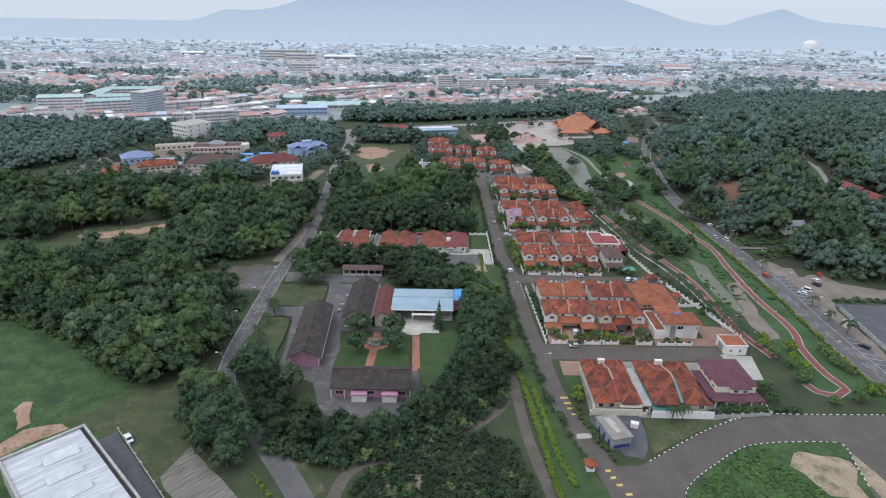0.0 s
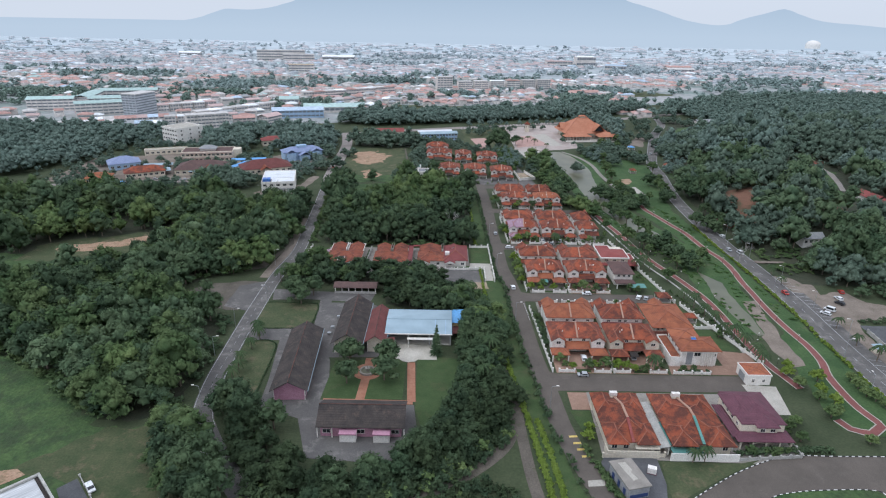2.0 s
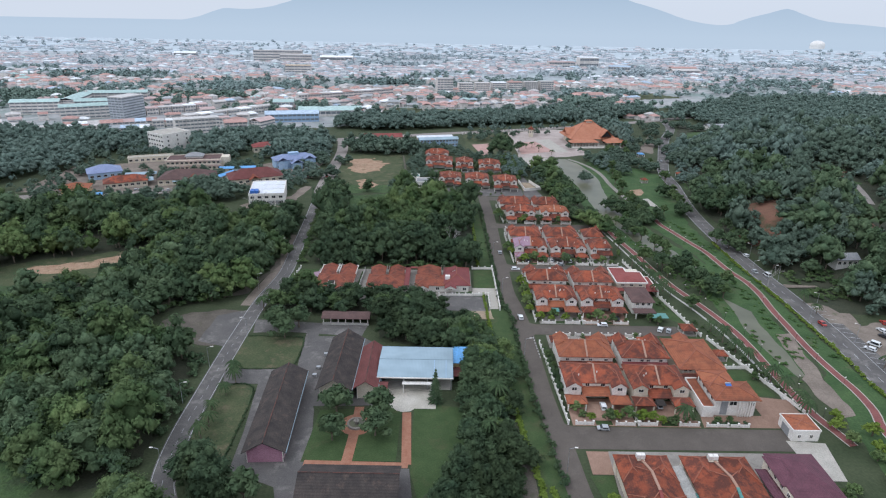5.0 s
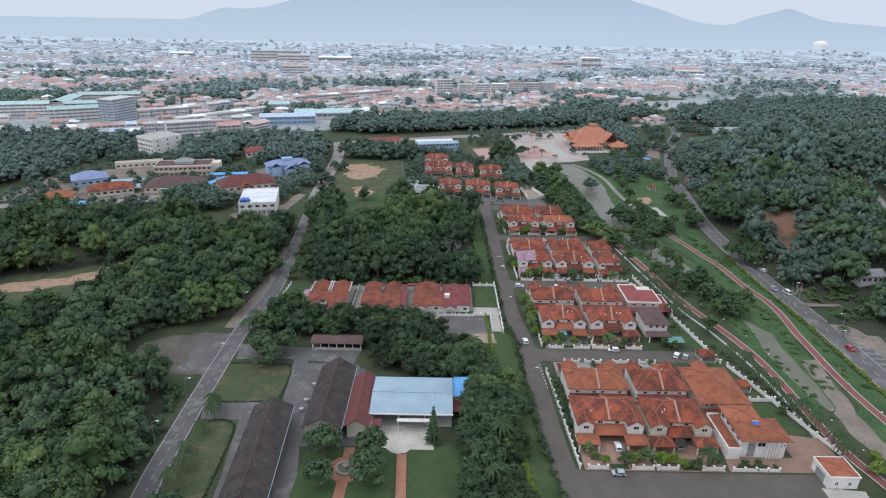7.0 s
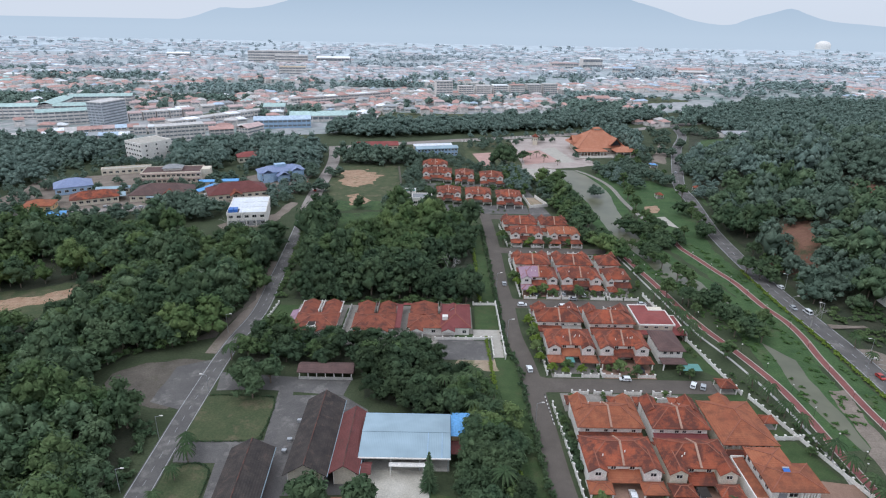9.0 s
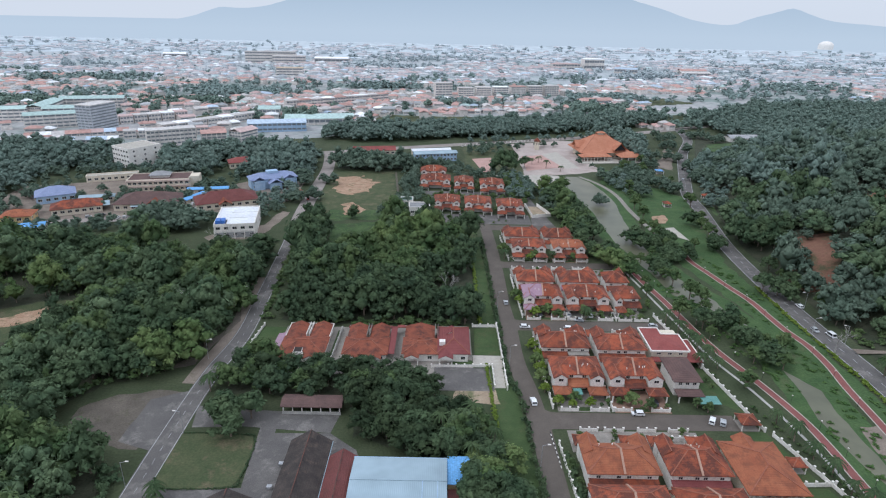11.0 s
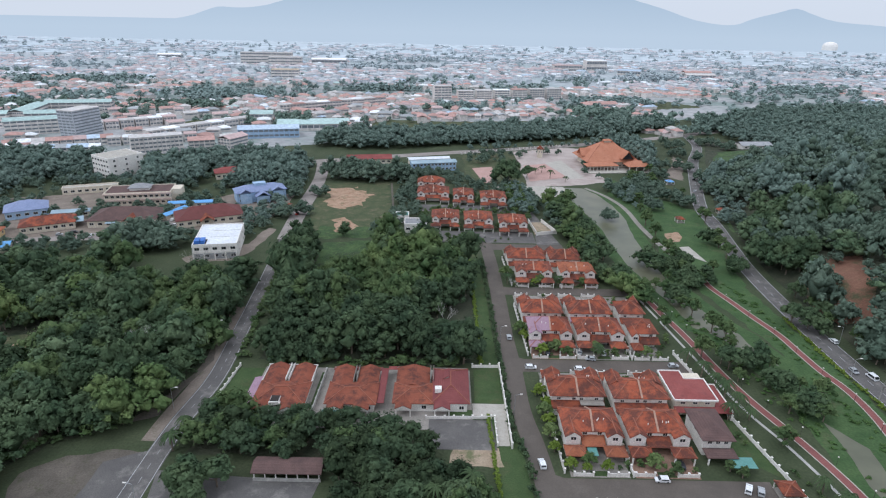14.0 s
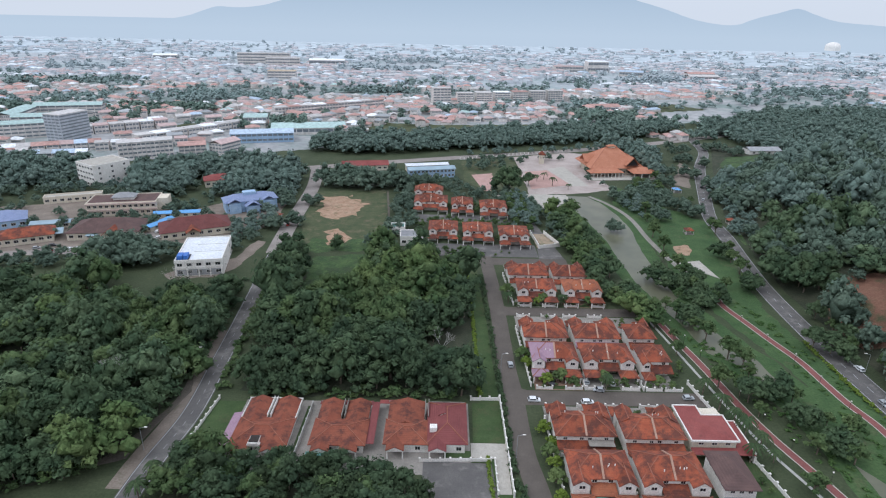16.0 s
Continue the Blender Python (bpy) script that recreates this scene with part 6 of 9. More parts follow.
# ---- school ----
def long_block(x0, x1, y0, y1, along, mat, wall, label, eave=4.2, rise=3.4, bays=6, stripe="rust", turn=0.0):
    w, d = (x1 - x0) / 2, (y1 - y0) / 2
    h = thing("school_block", (x0 + x1) / 2, (y0 + y1) / 2, label, "school building", "school blocks", turn)
    part("wall", Shape().box(-w + 1.2, w - 1.2, -d + 1.2, d - 1.2, 0, eave + 0.1), M[wall], h)
    roof_part("roof", gable(-w, w, -d, d, eave, rise, along), M[mat], h, stripe)
    if along == "y":
        for yy in (-d + 1.25, d - 1.5):
            part("gable_wall", pediment(-w + 1.2, w - 1.2, yy, eave - 0.1, rise - 0.7), M[wall], h)
        for i in range(bays):
            y = -d + 2.6 + i * (2 * d - 5.2) / (bays - 1)
            window(h, w - 1.16, y, 1.2, 2.2, 1.6, "east")
            window(h, -w + 1.16, y, 1.2, 2.2, 1.6, "west")
        gutter = Shape().box(w - 0.1, w + 0.15, -d, d, eave - 0.3, eave - 0.05)
        part("gutter", gutter, M["sky_roof"], h, "pale blue gutter")
        for x in (-w + 1.1, w - 1.3):
            part("corner_post", Shape().box(x, x + 0.2, -d + 1.1, -d + 1.3, 0, eave), M["white_wall"], h)
    else:
        for xx in (-w + 1.25, w - 1.5):
            s = Shape().solid([(xx, -d + 1.2, eave - 0.1), (xx, d - 1.2, eave - 0.1), (xx, 0, eave + rise - 0.7)], [(xx + 0.25, -d + 1.2, eave - 0.1), (xx + 0.25, d - 1.2, eave - 0.1), (xx + 0.25, 0, eave + rise - 0.7)])
            part("gable_wall", s, M[wall], h)
        for i in range(bays):
            x = -w + 3 + i * (2 * w - 6) / (bays - 1)
            window(h, x, -d + 1.16, 1.3, 2.4, 1.5)
            window(h, x, d - 1.16, 1.3, 2.4, 1.5, "north")
    return h


pink = long_block(-56.2, -43.8, 186.4, 228, "y", "old_roof", "pink_wall", "long pink school block with blackened pitched roof", bays=8, turn=3.4)
front = long_block(-36.4, -9.8, 168.6, 182.4, "x", "old_roof", "pink_wall", "pink school block with blackened roof and white porches", bays=5)
for x in (-3.6, 6.4):
    part("porch", Shape().box(x - 2.4, x + 2.4, -8.4, -5.5, 0, 3.0), M["white_wall"], front)
    part("porch_band", Shape().box(x - 2.6, x + 2.6, -8.7, -5.5, 2.8, 3.2), M["pink_wall"], front)
for x in (-13, -8.6, 13):
    part("post", Shape().box(x - 0.15, x + 0.15, -6.4, -6.1, 0, 4.1), M["white_wall"], front)
grey = long_block(-40.4, -28.4, 216.5, 250.5, "y", "old_roof", "cream_wall", "long school block with blackened roof", 4.6, 3.8, 6)
red = long_block(-28.2, -20, 217.5, 244, "y", "rust_roof", "cream_wall", "school block with dull red sheet roof", 4.6, 2.8, 5)
for x, y in ((-43, 231), (-42.6, 236), (-41.6, 245)):
    single("roof_unit", Shape().box(-0.7, 0.7, -0.5, 0.5, 0, 1.1).box(-0.4, 0.4, -0.62, -0.5, 0.2, 0.9), M["metal"], "grey unit beside the roof edge", "air conditioner", (x - 0.6, y, 0.0))


def hall():
    h = thing("hall", -8.4, 233.4, "open assembly hall with pale blue metal roof", "hall")
    part("roof", Shape().solid([(-12.6, -9.8, 5.2), (13, -9.8, 5.2), (13, 0, 6.3), (-12.6, 0, 6.3)], [(-12.6, -9.8, 5.35), (13, -9.8, 5.35), (13, 0, 6.45), (-12.6, 0, 6.45)])
         .solid([(-12.6, 0, 6.3), (13, 0, 6.3), (13, 9.4, 5.4), (-12.6, 9.4, 5.4)], [(-12.6, 0, 6.45), (13, 0, 6.45), (13, 9.4, 5.55), (-12.6, 9.4, 5.55)]), M["sky_roof"], h)
    part("ridge_cap", Shape().bar((-12.6, 0, 6.5), (13, 0, 6.5), 0.7, 0.12), M["sky_roof"], h)
    for x in (6.6, 10.6):
        part("roof_band", Shape().bar((x, -9.8, 5.4), (x, 0, 6.5), 0.16, 0.1), M["blue_wall"], h)
    part("gutter", Shape().box(-12.7, 13.1, -10.1, -9.75, 4.95, 5.3), M["white_wall"], h)
    part("gutter", Shape().box(-12.7, 13.1, 9.35, 9.7, 5.15, 5.5), M["blue_wall"], h)
    part("wall", Shape().box(-12, 12.4, 4.6, 8.8, 0, 5.0).box(-12, -11.6, -8.6, 8.8, 0, 4.9), M["blue_wall"], h)
    for x in (-11.6, -3.6, 4.4, 12.4):
        part("column", Shape().box(x - 0.2, x + 0.2, -9.2, -8.8, 0, 5.1), M["metal"], h)
    part("porch_canopy", Shape().box(-4, 6, -11.6, -10, 3.6, 3.8), M["white_wall"], h, "low white canopy before the hall")
    for x in (-3.6, 5.6):
        part("canopy_post", Shape().box(x - 0.12, x + 0.12, -11.4, -11.15, 0, 3.6), M["white_wall"], h)
    part("floor", Shape().box(-12.4, 12.8, -9.2, 4.6, 0.1, 0.3), M["pale_concrete"], h)
    part("annex_roof", Shape().solid([(13.1, 0.4, 4.6), (19.8, 0.4, 4.6), (19.8, 10.4, 5.4), (13.1, 10.4, 5.4)], [(13.1, 0.4, 4.75), (19.8, 0.4, 4.75), (19.8, 10.4, 5.55), (13.1, 10.4, 5.55)]), M["blue_roof"], h, "bright blue sheet roof")
    part("annex_wall", Shape().box(13.4, 19.4, 1, 10, 0, 4.5), M["ochre_wall"], h)
    part("step_roof", Shape().box(13.2, 17, -5.4, 0.3, 3.0, 3.2), M["rust_roof"], h)
    roof_part("link_roof", gable(-14.2, -8.6, -14.6, -9.9, 3.6, 1.2, "x"), M["rust_roof"], h, "")
    part("link_wall", Shape().box(-13.6, -9.2, -14, -10.2, 0, 3.6), M["cream_wall"], h)


hall()


def shed():
    h = thing("open_shed", -38.6, 271.5, "long open shed with brown roof and low wall", "shed")
    roof_part("roof", gable(-9.8, 9.8, -3.4, 3.4, 3.1, 1.2, "x"), M["brown_roof"], h, "")
    part("rear_wall", Shape().box(-9.4, 9.4, 2.4, 2.7, 0, 3.0), M["dark"], h)
    part("low_wall", Shape().box(-9.4, 9.4, -3.0, -2.8, 0, 1.1), M["stone_wall"], h)
    for i in range(7):
        part("post", Shape().box(-9.2 + i * 3, -8.9 + i * 3, -2.75, -2.45, 0, 3.1), M["white_wall"], h)


shed()


def fountain():
    f = thing("fountain", -25.4, 205, "round stone fountain basin", "fountain")
    n = 20
    for i in range(n):
        a, b = 2 * math.pi * i / n, 2 * math.pi * (i + 1) / n
        q = lambda r, t: (r * math.cos(t), r * math.sin(t))
        part("basin_stone", Shape().slab([q(2.3, a), q(2.9, a), q(2.9, b), q(2.3, b)], 0.1, 0.8), M["concrete"], f)
    part("water", Shape().drum(0, 0, 2.35, 2.35, 0.1, 0.5, 20), M["water"], f)
    part("pedestal", Shape().drum(0, 0, 0.5, 0.3, 0.5, 1.6).drum(0, 0, 0.9, 0.9, 1.6, 1.75).drum(0, 0, 0.2, 0.1, 1.75, 2.4), M["concrete"], f)


fountain()


# ---- factory by the west road ----
def factory():
    ang = math.degrees(math.atan2(115.7 - 143.2, -72.6 + 101.5))
    h = thing("factory", -101.8, 143.4, "factory with large stained white metal roof", "factory", turn=ang)
    part("wall", Shape().box(0, 60, -21, 0, 0, 7.0), M["stone_wall"], h)
    part("roof", Shape().box(0.6, 59.4, -20.4, -0.6, 7.0, 7.4), M["streaky_roof"], h)
    part("parapet", Shape().box(-0.2, 60, -0.5, 0.1, 6.8, 8.1).box(-0.3, 0.5, -21, 0, 6.8, 8.0).box(0, 60, -21.1, -20.5, 6.8, 8.1), M["stone_wall"], h)
    part("gutter", Shape().box(0.4, 59.6, -1.4, -0.6, 7.3, 7.5), M["dark"], h)
    for i, (y0, y1) in enumerate(((-13, -4.5), (-14.5, -6), (-15, -6.5), (-14, -5), (-15, -6), (-14, -5))):
        x = 8.5 + i * 8.2
        lid = part("skylight", Shape().solid([(x, y0, 7.45), (x + 2.6, y0, 7.45), (x + 2.6, y1, 7.45), (x, y1, 7.45)], [(x, y0, 9.0), (x + 2.6, y0, 7.6), (x + 2.6, y1, 7.6), (x, y1, 9.0)]), M["skylight"], h)
        part("vent_slot", Shape().box(x - 0.06, x - 0.01, y0 + 0.3, y1 - 0.3, 7.6, 8.7), M["dark"], lid)
    for i in range(10):
        window(h, 3 + i * 5.6, 0.05, 3.2, 2.2, 1.6, "north")


factory()
garden_wall((-97.2, 151), (-63, 114.4), 0.8, "stone_wall", "low grey concrete wall beside the lane", 5, 0.6)


# ---- single trees, palms, hedges ----
def limb(s, a, b, r0, r1, n=6):
    a, b = Vector(a), Vector(b)
    d = (b - a).normalized()
    u = d.orthogonal().normalized()
    w = d.cross(u)
    ring = lambda p, r: [tuple(p + (u * math.cos(2 * math.pi * i / n) + w * math.sin(2 * math.pi * i / n)) * r) for i in range(n)]
    return s.solid(ring(a, r0), ring(b, r1))


def tree_model(seed, radius, height, base, lobes, leaves, leaf, mat, label, name="tree", trunk=0.22, flat=0.8):
    rng = random.Random(seed)
    t = thing(name, 0, 0, label, "tree", "garden and roadside trees")
    s = Shape()
    limb(s, (0, 0, 0), (0.1, 0, base + height * 0.35), trunk, trunk * 0.6, 7)
    for i in range(5):
        a = i * 1.26 + rng.uniform(-0.3, 0.3)
        limb(s, (0.05, 0, base * rng.uniform(0.8, 1.1)), (math.cos(a) * radius * 0.55, math.sin(a) * radius * 0.55, base + height * rng.uniform(0.35, 0.7)), trunk * 0.5, trunk * 0.15, 5)
    part("trunk", s, M["bark"], t)
    v, f = crown(seed, radius, height, base, lobes, leaves, leaf, flat=flat)
    link("crown", quick_mesh("crown", v, f), M[mat], t)
    return t


def palm_model(seed, height, reach, label):
    rng = random.Random(seed)
    t = thing("palm_tree", 0, 0, label, "palm", "palms")
    s = Shape()
    for i in range(4):
        limb(s, (0.08 * i, 0, height * i / 4), (0.08 * (i + 1), 0, height * (i + 1) / 4), 0.2 - i * 0.02, 0.18 - i * 0.02, 6)
    part("trunk", s, M["bark"], t)
    c = Shape()
    for k in range(15):
        a, rise = k * 2.4, rng.uniform(0.15, 0.9)
        dx, dy = math.cos(a), math.sin(a)
        pts = []
        for i in range(6):
            q = i / 5
            pts.append((0.3 + dx * reach * q, dy * reach * q, height + rise * reach * q * 0.9 - reach * 0.95 * q * q))
        for i in range(5):
            p, n = pts[i], pts[i + 1]
            wide = 0.36 * (1 - abs(i - 1.5) / 5)
            for sgn in (-1, 1):
                o = (-dy * wide * sgn, dx * wide * sgn)
                c.face(p, n, (n[0] + o[0], n[1] + o[1], n[2] - 0.28), (p[0] + o[0], p[1] + o[1], p[2] - 0.22))
    part("crown", c, M["leaf_palm"], t)
    return t


def place(model, spots, seed=1, lo=0.85, hi=1.2):
    streets = ((195, 207, 40, 107), (263, 272.5, 36, 97), (325.5, 335, 33, 95), (389.5, 398.5, 31, 90), (445.5, 455.5, 29, 70))
    spots = [p for p in spots if not any(y0 < p[1] < y1 and x0 < p[0] < x1 for y0, y1, x0, x1 in streets)]
    rng = random.Random(seed)
    first = True
    for x, y in spots:
        s = rng.uniform(lo, hi)
        m = pose(x, y, hill_height(x, y), 0, 0, rng.uniform(0, 360)) @ Matrix.Diagonal((s, s, s * rng.uniform(0.9, 1.1), 1))
        if first:
            model.matrix_basis, first = m, False
        else:
            ob = copy_thing(model, pose(x, y, 0))
            ob.matrix_basis = m


place(tree_model(101, 4.2, 4.6, 2.2, 15, 42, 0.5175, "leaf_dark", "dense dark round courtyard tree"), [(-32.4, 210), (-31.6, 197.5), (-18.6, 209), (-19, 200), (-50, 172.5), (-64, 262), (-60.5, 257), (-66, 268), (-57, 266)], 2, 1.15, 1.5)
place(tree_model(102, 2.4, 2.8, 1.0, 11, 35, 0.345, "leaf_yellow", "small yellow-green garden tree"), [(46.5, 174.5), (45.3, 170), (48.3, 209.5), (56, 210), (64.5, 209), (70, 207.8), (41.5, 276), (46, 275), (52, 275.5), (38, 283), (38.4, 296), (38.6, 304), (37.4, 312), (68, 210.2), (36.4, 350), (36.2, 358), (48, 401), (42, 338), (130, 196), (133.6, 204), (131.5, 190), (127, 212), (124.5, 207), (146, 176), (150.5, 178)], 3, 0.7, 1.2)
place(tree_model(103, 2.0, 2.6, 0.8, 10, 35, 0.322, "leaf", "small green garden tree"), [(75, 209), (80.5, 210), (53.6, 209), (88, 209), (92, 209.2), (71, 274), (87.5, 276), (90, 273.5), (52, 337), (64, 338), (70, 338), (60, 401), (66, 328), (52, 329), (108.5, 176), (110, 171), (92, 165), (99, 164.5), (103, 165.5), (111, 234), (46, 340), (81, 304), (80.5, 311), (67.5, 205), (79, 199), (43.6, 228), (41.4, 240), (40.2, 246)], 4, 0.6, 1.2)
place(tree_model(104, 3.6, 4.4, 2.4, 13, 35, 0.5175, "leaf", "broad leafy tree by the river path"), [(109, 334), (103, 338), (110, 322), (119, 304), (124, 419), (128, 300), (141, 421), (114, 410), (109, 288), (107, 392), (112, 372), (115, 358), (117, 345), (118, 352), (110, 380), (105, 400), (99, 372), (96, 360), (125, 330), (130, 318), (128, 305), (134, 312), (122, 420), (124, 432), (126, 445), (128, 405), (122, 455), (127, 470), (131, 480), (128, 492), (133, 505), (133, 520), (138, 540), (140, 575), (145, 590), (150, 600), (158, 610), (165, 600), (170, 620), (160, 580), (175, 560),
       (152, 425), (156, 440), (158, 455), (163, 470), (168, 500), (170, 512), (166, 365), (168, 380), (170, 350), (172, 336)], 5, 0.75, 1.3)
place(tree_model(105, 5.2, 5.5, 3.0, 17, 42, 0.6325, "leaf_dark", "wide spreading dark tree"), [(14, 206), (10, 196), (16, 224), (13, 236), (5, 250), (-4, 258), (9, 258), (157.5, 363), (167.5, 392), (169, 372), (152, 366), (110, 330), (60, 620), (68, 600), (55, 612), (-96, 300), (-100, 288)], 6, 0.9, 1.2)
place(palm_model(7, 5.5, 2.9, "slender feathery palm with drooping fronds"), [(-71, 229), (-70.5, 219), (-71.6, 210), (-70.4, 203), (-72, 232), (-69.5, 226), (-70, 196), (73.5, 161), (77, 161.4), (116, 232), (117.5, 226), (115, 238), (114, 245), (112.5, 252), (119, 219), (118, 213), (111, 260), (109.5, 268), (104, 300), (102.6, 306), (101, 312), (100, 318), (98, 325), (96, 334), (97, 300), (163.2, 297), (162.6, 286), (163.4, 243), (163, 229), (163.8, 218), (-74, 288), (-75, 280),
      (18.6, 256), (21.5, 222), (34.6, 402), (58.5, 401), (63, 336), (77.5, 208.6), (160, 660), (86, 600), (76, 612), (82, 618), (70, 620), (96, 590)], 7, 0.85, 1.25)


rng = random.Random(21)
yard_spots = []
for x0, x1, y0, y1 in ((42, 62, 207.5, 213), (63, 82, 207.5, 213), (41, 58, 273.5, 278), (59.5, 78, 273.5, 278), (38, 55, 336, 339.5), (56, 75, 336, 339.5), (77, 88, 336, 339), (38, 56, 399, 401.5), (59.5, 77, 399, 401.5), (43, 81, 256, 262), (40, 78, 318, 324.5), (37, 87, 379, 388),
                       (36, 73, 436, 445), (-9, 55, 457, 463), (-15, 45, 512, 517), (88, 105, 164.5, 167), (107, 117, 170, 183), (93, 102, 284, 299), (90, 96, 338, 352)):
    yard_spots += [(rng.uniform(x0, x1), rng.uniform(y0, y1)) for _ in range(max(3, int((x1 - x0) / 4.2)))]
place(tree_model(106, 1.5, 1.7, 0.3, 8, 25, 0.299, "leaf", "rounded green garden shrub", "shrub", 0.08), yard_spots[::2], 8, 0.45, 1.1)
place(tree_model(107, 1.3, 2.2, 0.4, 8, 25, 0.276, "leaf_light", "upright light green garden shrub", "shrub", 0.08), yard_spots[1::2], 9, 0.45, 1.1)

place(tree_model(109, 3.0, 3.4, 1.4, 15, 42, 0.391, "leaf_light", "round bushy green tree before a house"), [(39.6, 271.4), (50.2, 270.6), (83.4, 270.6)] + [(48, 340.5), (63, 340), (82, 338), (50, 402), (70, 402), (47, 277.5), (66, 277), (44.5, 214), (60.5, 211), (37.5, 300), (37.8, 290), (35.5, 355), (34.5, 410)], 11, 0.8, 1.15)

place(tree_model(110, 2.7, 2.8, 0.9, 13, 42, 0.368, "leaf_light", "round light green tree beside the footpath"), [(125.1, 200.2), (127.9, 192.7), (128.6, 184.8), (126.2, 183.0), (130.7, 170.4), (139.5, 172.2), (145.8, 204.8), (145.3, 195.1), (147.5, 188.8), (147.8, 178.7), (112.4, 179.3), (146.7, 192.4), (145.5, 199.9)], 12, 0.85, 1.2)

place(tree_model(111, 11.5, 15.0, 3.0, 46, 40, 0.75, "leaf_dark", "huge spreading tree at the plaza's edge", trunk=0.7), [(49, 577)], 14, 1.0, 1.05)
place(palm_model(9, 8.5, 3.4, "tall feathery palm among dense trees"), [(15, 197), (18.5, 214), (19, 233), (12, 247), (3, 258), (12, 263)], 13, 0.9, 1.25)


def conifer(x, y, h, label):
    t = thing("conifer", x, y, label, "tree", "garden and roadside trees")
    part("trunk", limb(Shape(), (0, 0, 0), (0, 0, h), 0.22, 0.03), M["bark"], t)
    rng = np.random.default_rng(3)
    v, f, n = [], [], 0
    for tier in range(11):
        z = 1.2 + (h - 1.4) * tier / 10.5
        r = (h - z) * 0.26 + 0.25
        for k in range(26):
            a = rng.uniform(0, 6.28)
            d, u = np.array((math.cos(a), math.sin(a), -0.22)), np.array((-math.sin(a), math.cos(a), 0))
            p = np.array((0, 0, z + rng.uniform(-0.3, 0.3)))
            q = p + d * r * rng.uniform(0.7, 1.15)
            v += [p, p + d * r * 0.5 + u * 0.3, q, p + d * r * 0.5 - u * 0.3]
            f += [[n, n + 1, n + 2], [n, n + 2, n + 3]]
            n += 4
    link("crown", quick_mesh("crown", np.array(v), np.array(f)), M["leaf_dark"], t)


conifer(-1.2, 217.5, 13, "tall dark tiered conifer before the hall")


def bare_tree(x, y, h, seed):
    rng = random.Random(seed)
    s = Shape()

    def grow(p, d, length, r, depth):
        q = tuple(p[i] + d[i] * length for i in range(3))
        limb(s, p, q, r, r * 0.6, 5)
        if depth:
            for _ in range(3):
                e = Vector(d) + Vector((rng.uniform(-0.8, 0.8), rng.uniform(-0.8, 0.8), rng.uniform(-0.2, 0.5)))
                grow(q, tuple(e.normalized()), length * rng.uniform(0.6, 0.8), r * 0.55, depth - 1)

    grow((0, 0, 0), (0, 0, 1), h * 0.42, 0.24, 4)
    ob = single("bare_tree", s, M["dead_bark"], "leafless tree with pale bleached branches", "tree", (x, y, 0))


bare_tree(-105, 326, 13, 1)
bare_tree(-112, 400, 14, 2)
bare_tree(5, 352, 12, 3)
bare_tree(154, 312, 11, 4)


def hedge(line, wide, high, mat, label, step=0.55, gap=0.0, seed=1):
    rng = random.Random(seed)
    pts = smooth_line(line, step * 1.15)
    loose = step > 1.5
    spots = [(p[0] + rng.uniform(-0.3, 0.3) * wide * (1.5 if loose else 1), p[1] + rng.uniform(-0.2, 0.2) * (wide * 3 if loose else 1), (1.25 if loose and rng.random() < 0.3 else 1) * wide / 2.3 * rng.uniform(0.75, 1.2), high / wide * 1.15 * rng.uniform(0.8, 1.2)) for p in pts if rng.random() >= gap]
    grove("hedge", spots, BUSH, M[mat], label, "hedge")


hedge([(32.6, 125), (31.4, 137.5), (30.2, 157.6), (28.3, 179.2), (25.6, 205), (23.4, 229)], 1.5, 1.0, "leaf_yellow", "clipped yellow-green hedge row", 0.34, seed=1)
hedge([(37, 131), (34.2, 145), (33.2, 161), (31.2, 179)], 1.4, 0.9, "leaf_yellow", "clipped yellow-green hedge row", 0.34, seed=2)
hedge([(20.4, 262), (19, 300)], 1.2, 0.8, "leaf_yellow", "clipped yellow-green hedge row", seed=3)
hedge([(18.2, 330), (17.8, 388), (16.4, 440)], 1.3, 0.9, "leaf_yellow", "clipped yellow-green hedge row", seed=4)
hedge([(36, 168), (33.6, 194), (31, 224), (29.8, 262), (28.6, 284), (26.2, 292), (26, 325), (25.2, 353), (24.8, 389), (23.6, 430)], 2.0, 2.4, "leaf_dark", "row of dark shrubs along the street", 1.5, 0.15, 5)
hedge([(41.5, 142), (39, 154), (36.8, 164)], 1.6, 2.0, "leaf_dark", "dark shrubs beside the street", 2.2, 0.2, 6)
hedge([(50.6, 141.6), (47.6, 150), (45.6, 158), (43.6, 166)], 2.2, 1.6, "leaf", "leafy shrubs beside the street", 0.9, 0.1, 7)
hedge([(-75, 258.3), (-58.6, 257.9), (-53, 256), (-52.2, 240), (-54.4, 236), (-72.4, 235.2), (-75.6, 239)], 0.7, 0.6, "leaf_dark", "low clipped hedge round a lawn", 0.5, 0, 8)
hedge([(-74.2, 223.8), (-67.4, 225.8), (-62.6, 222.8), (-61.4, 213), (-60.8, 186)], 0.7, 0.6, "leaf_dark", "low clipped hedge round a lawn", 0.5, 0, 9)
hedge([(88, 164.6), (97, 165.4), (105.5, 166.4), (116, 166.4)], 2.2, 1.8, "leaf_dark", "dense green shrubs along the wall", 0.9, 0.05, 10)
hedge([(151.6, 172), (150.8, 200), (151.6, 230), (153, 262), (153, 300), (151.8, 335), (152, 372)], 1.6, 1.3, "leaf_yellow", "clipped hedge beside the main road", 0.9, 0.15, 11)
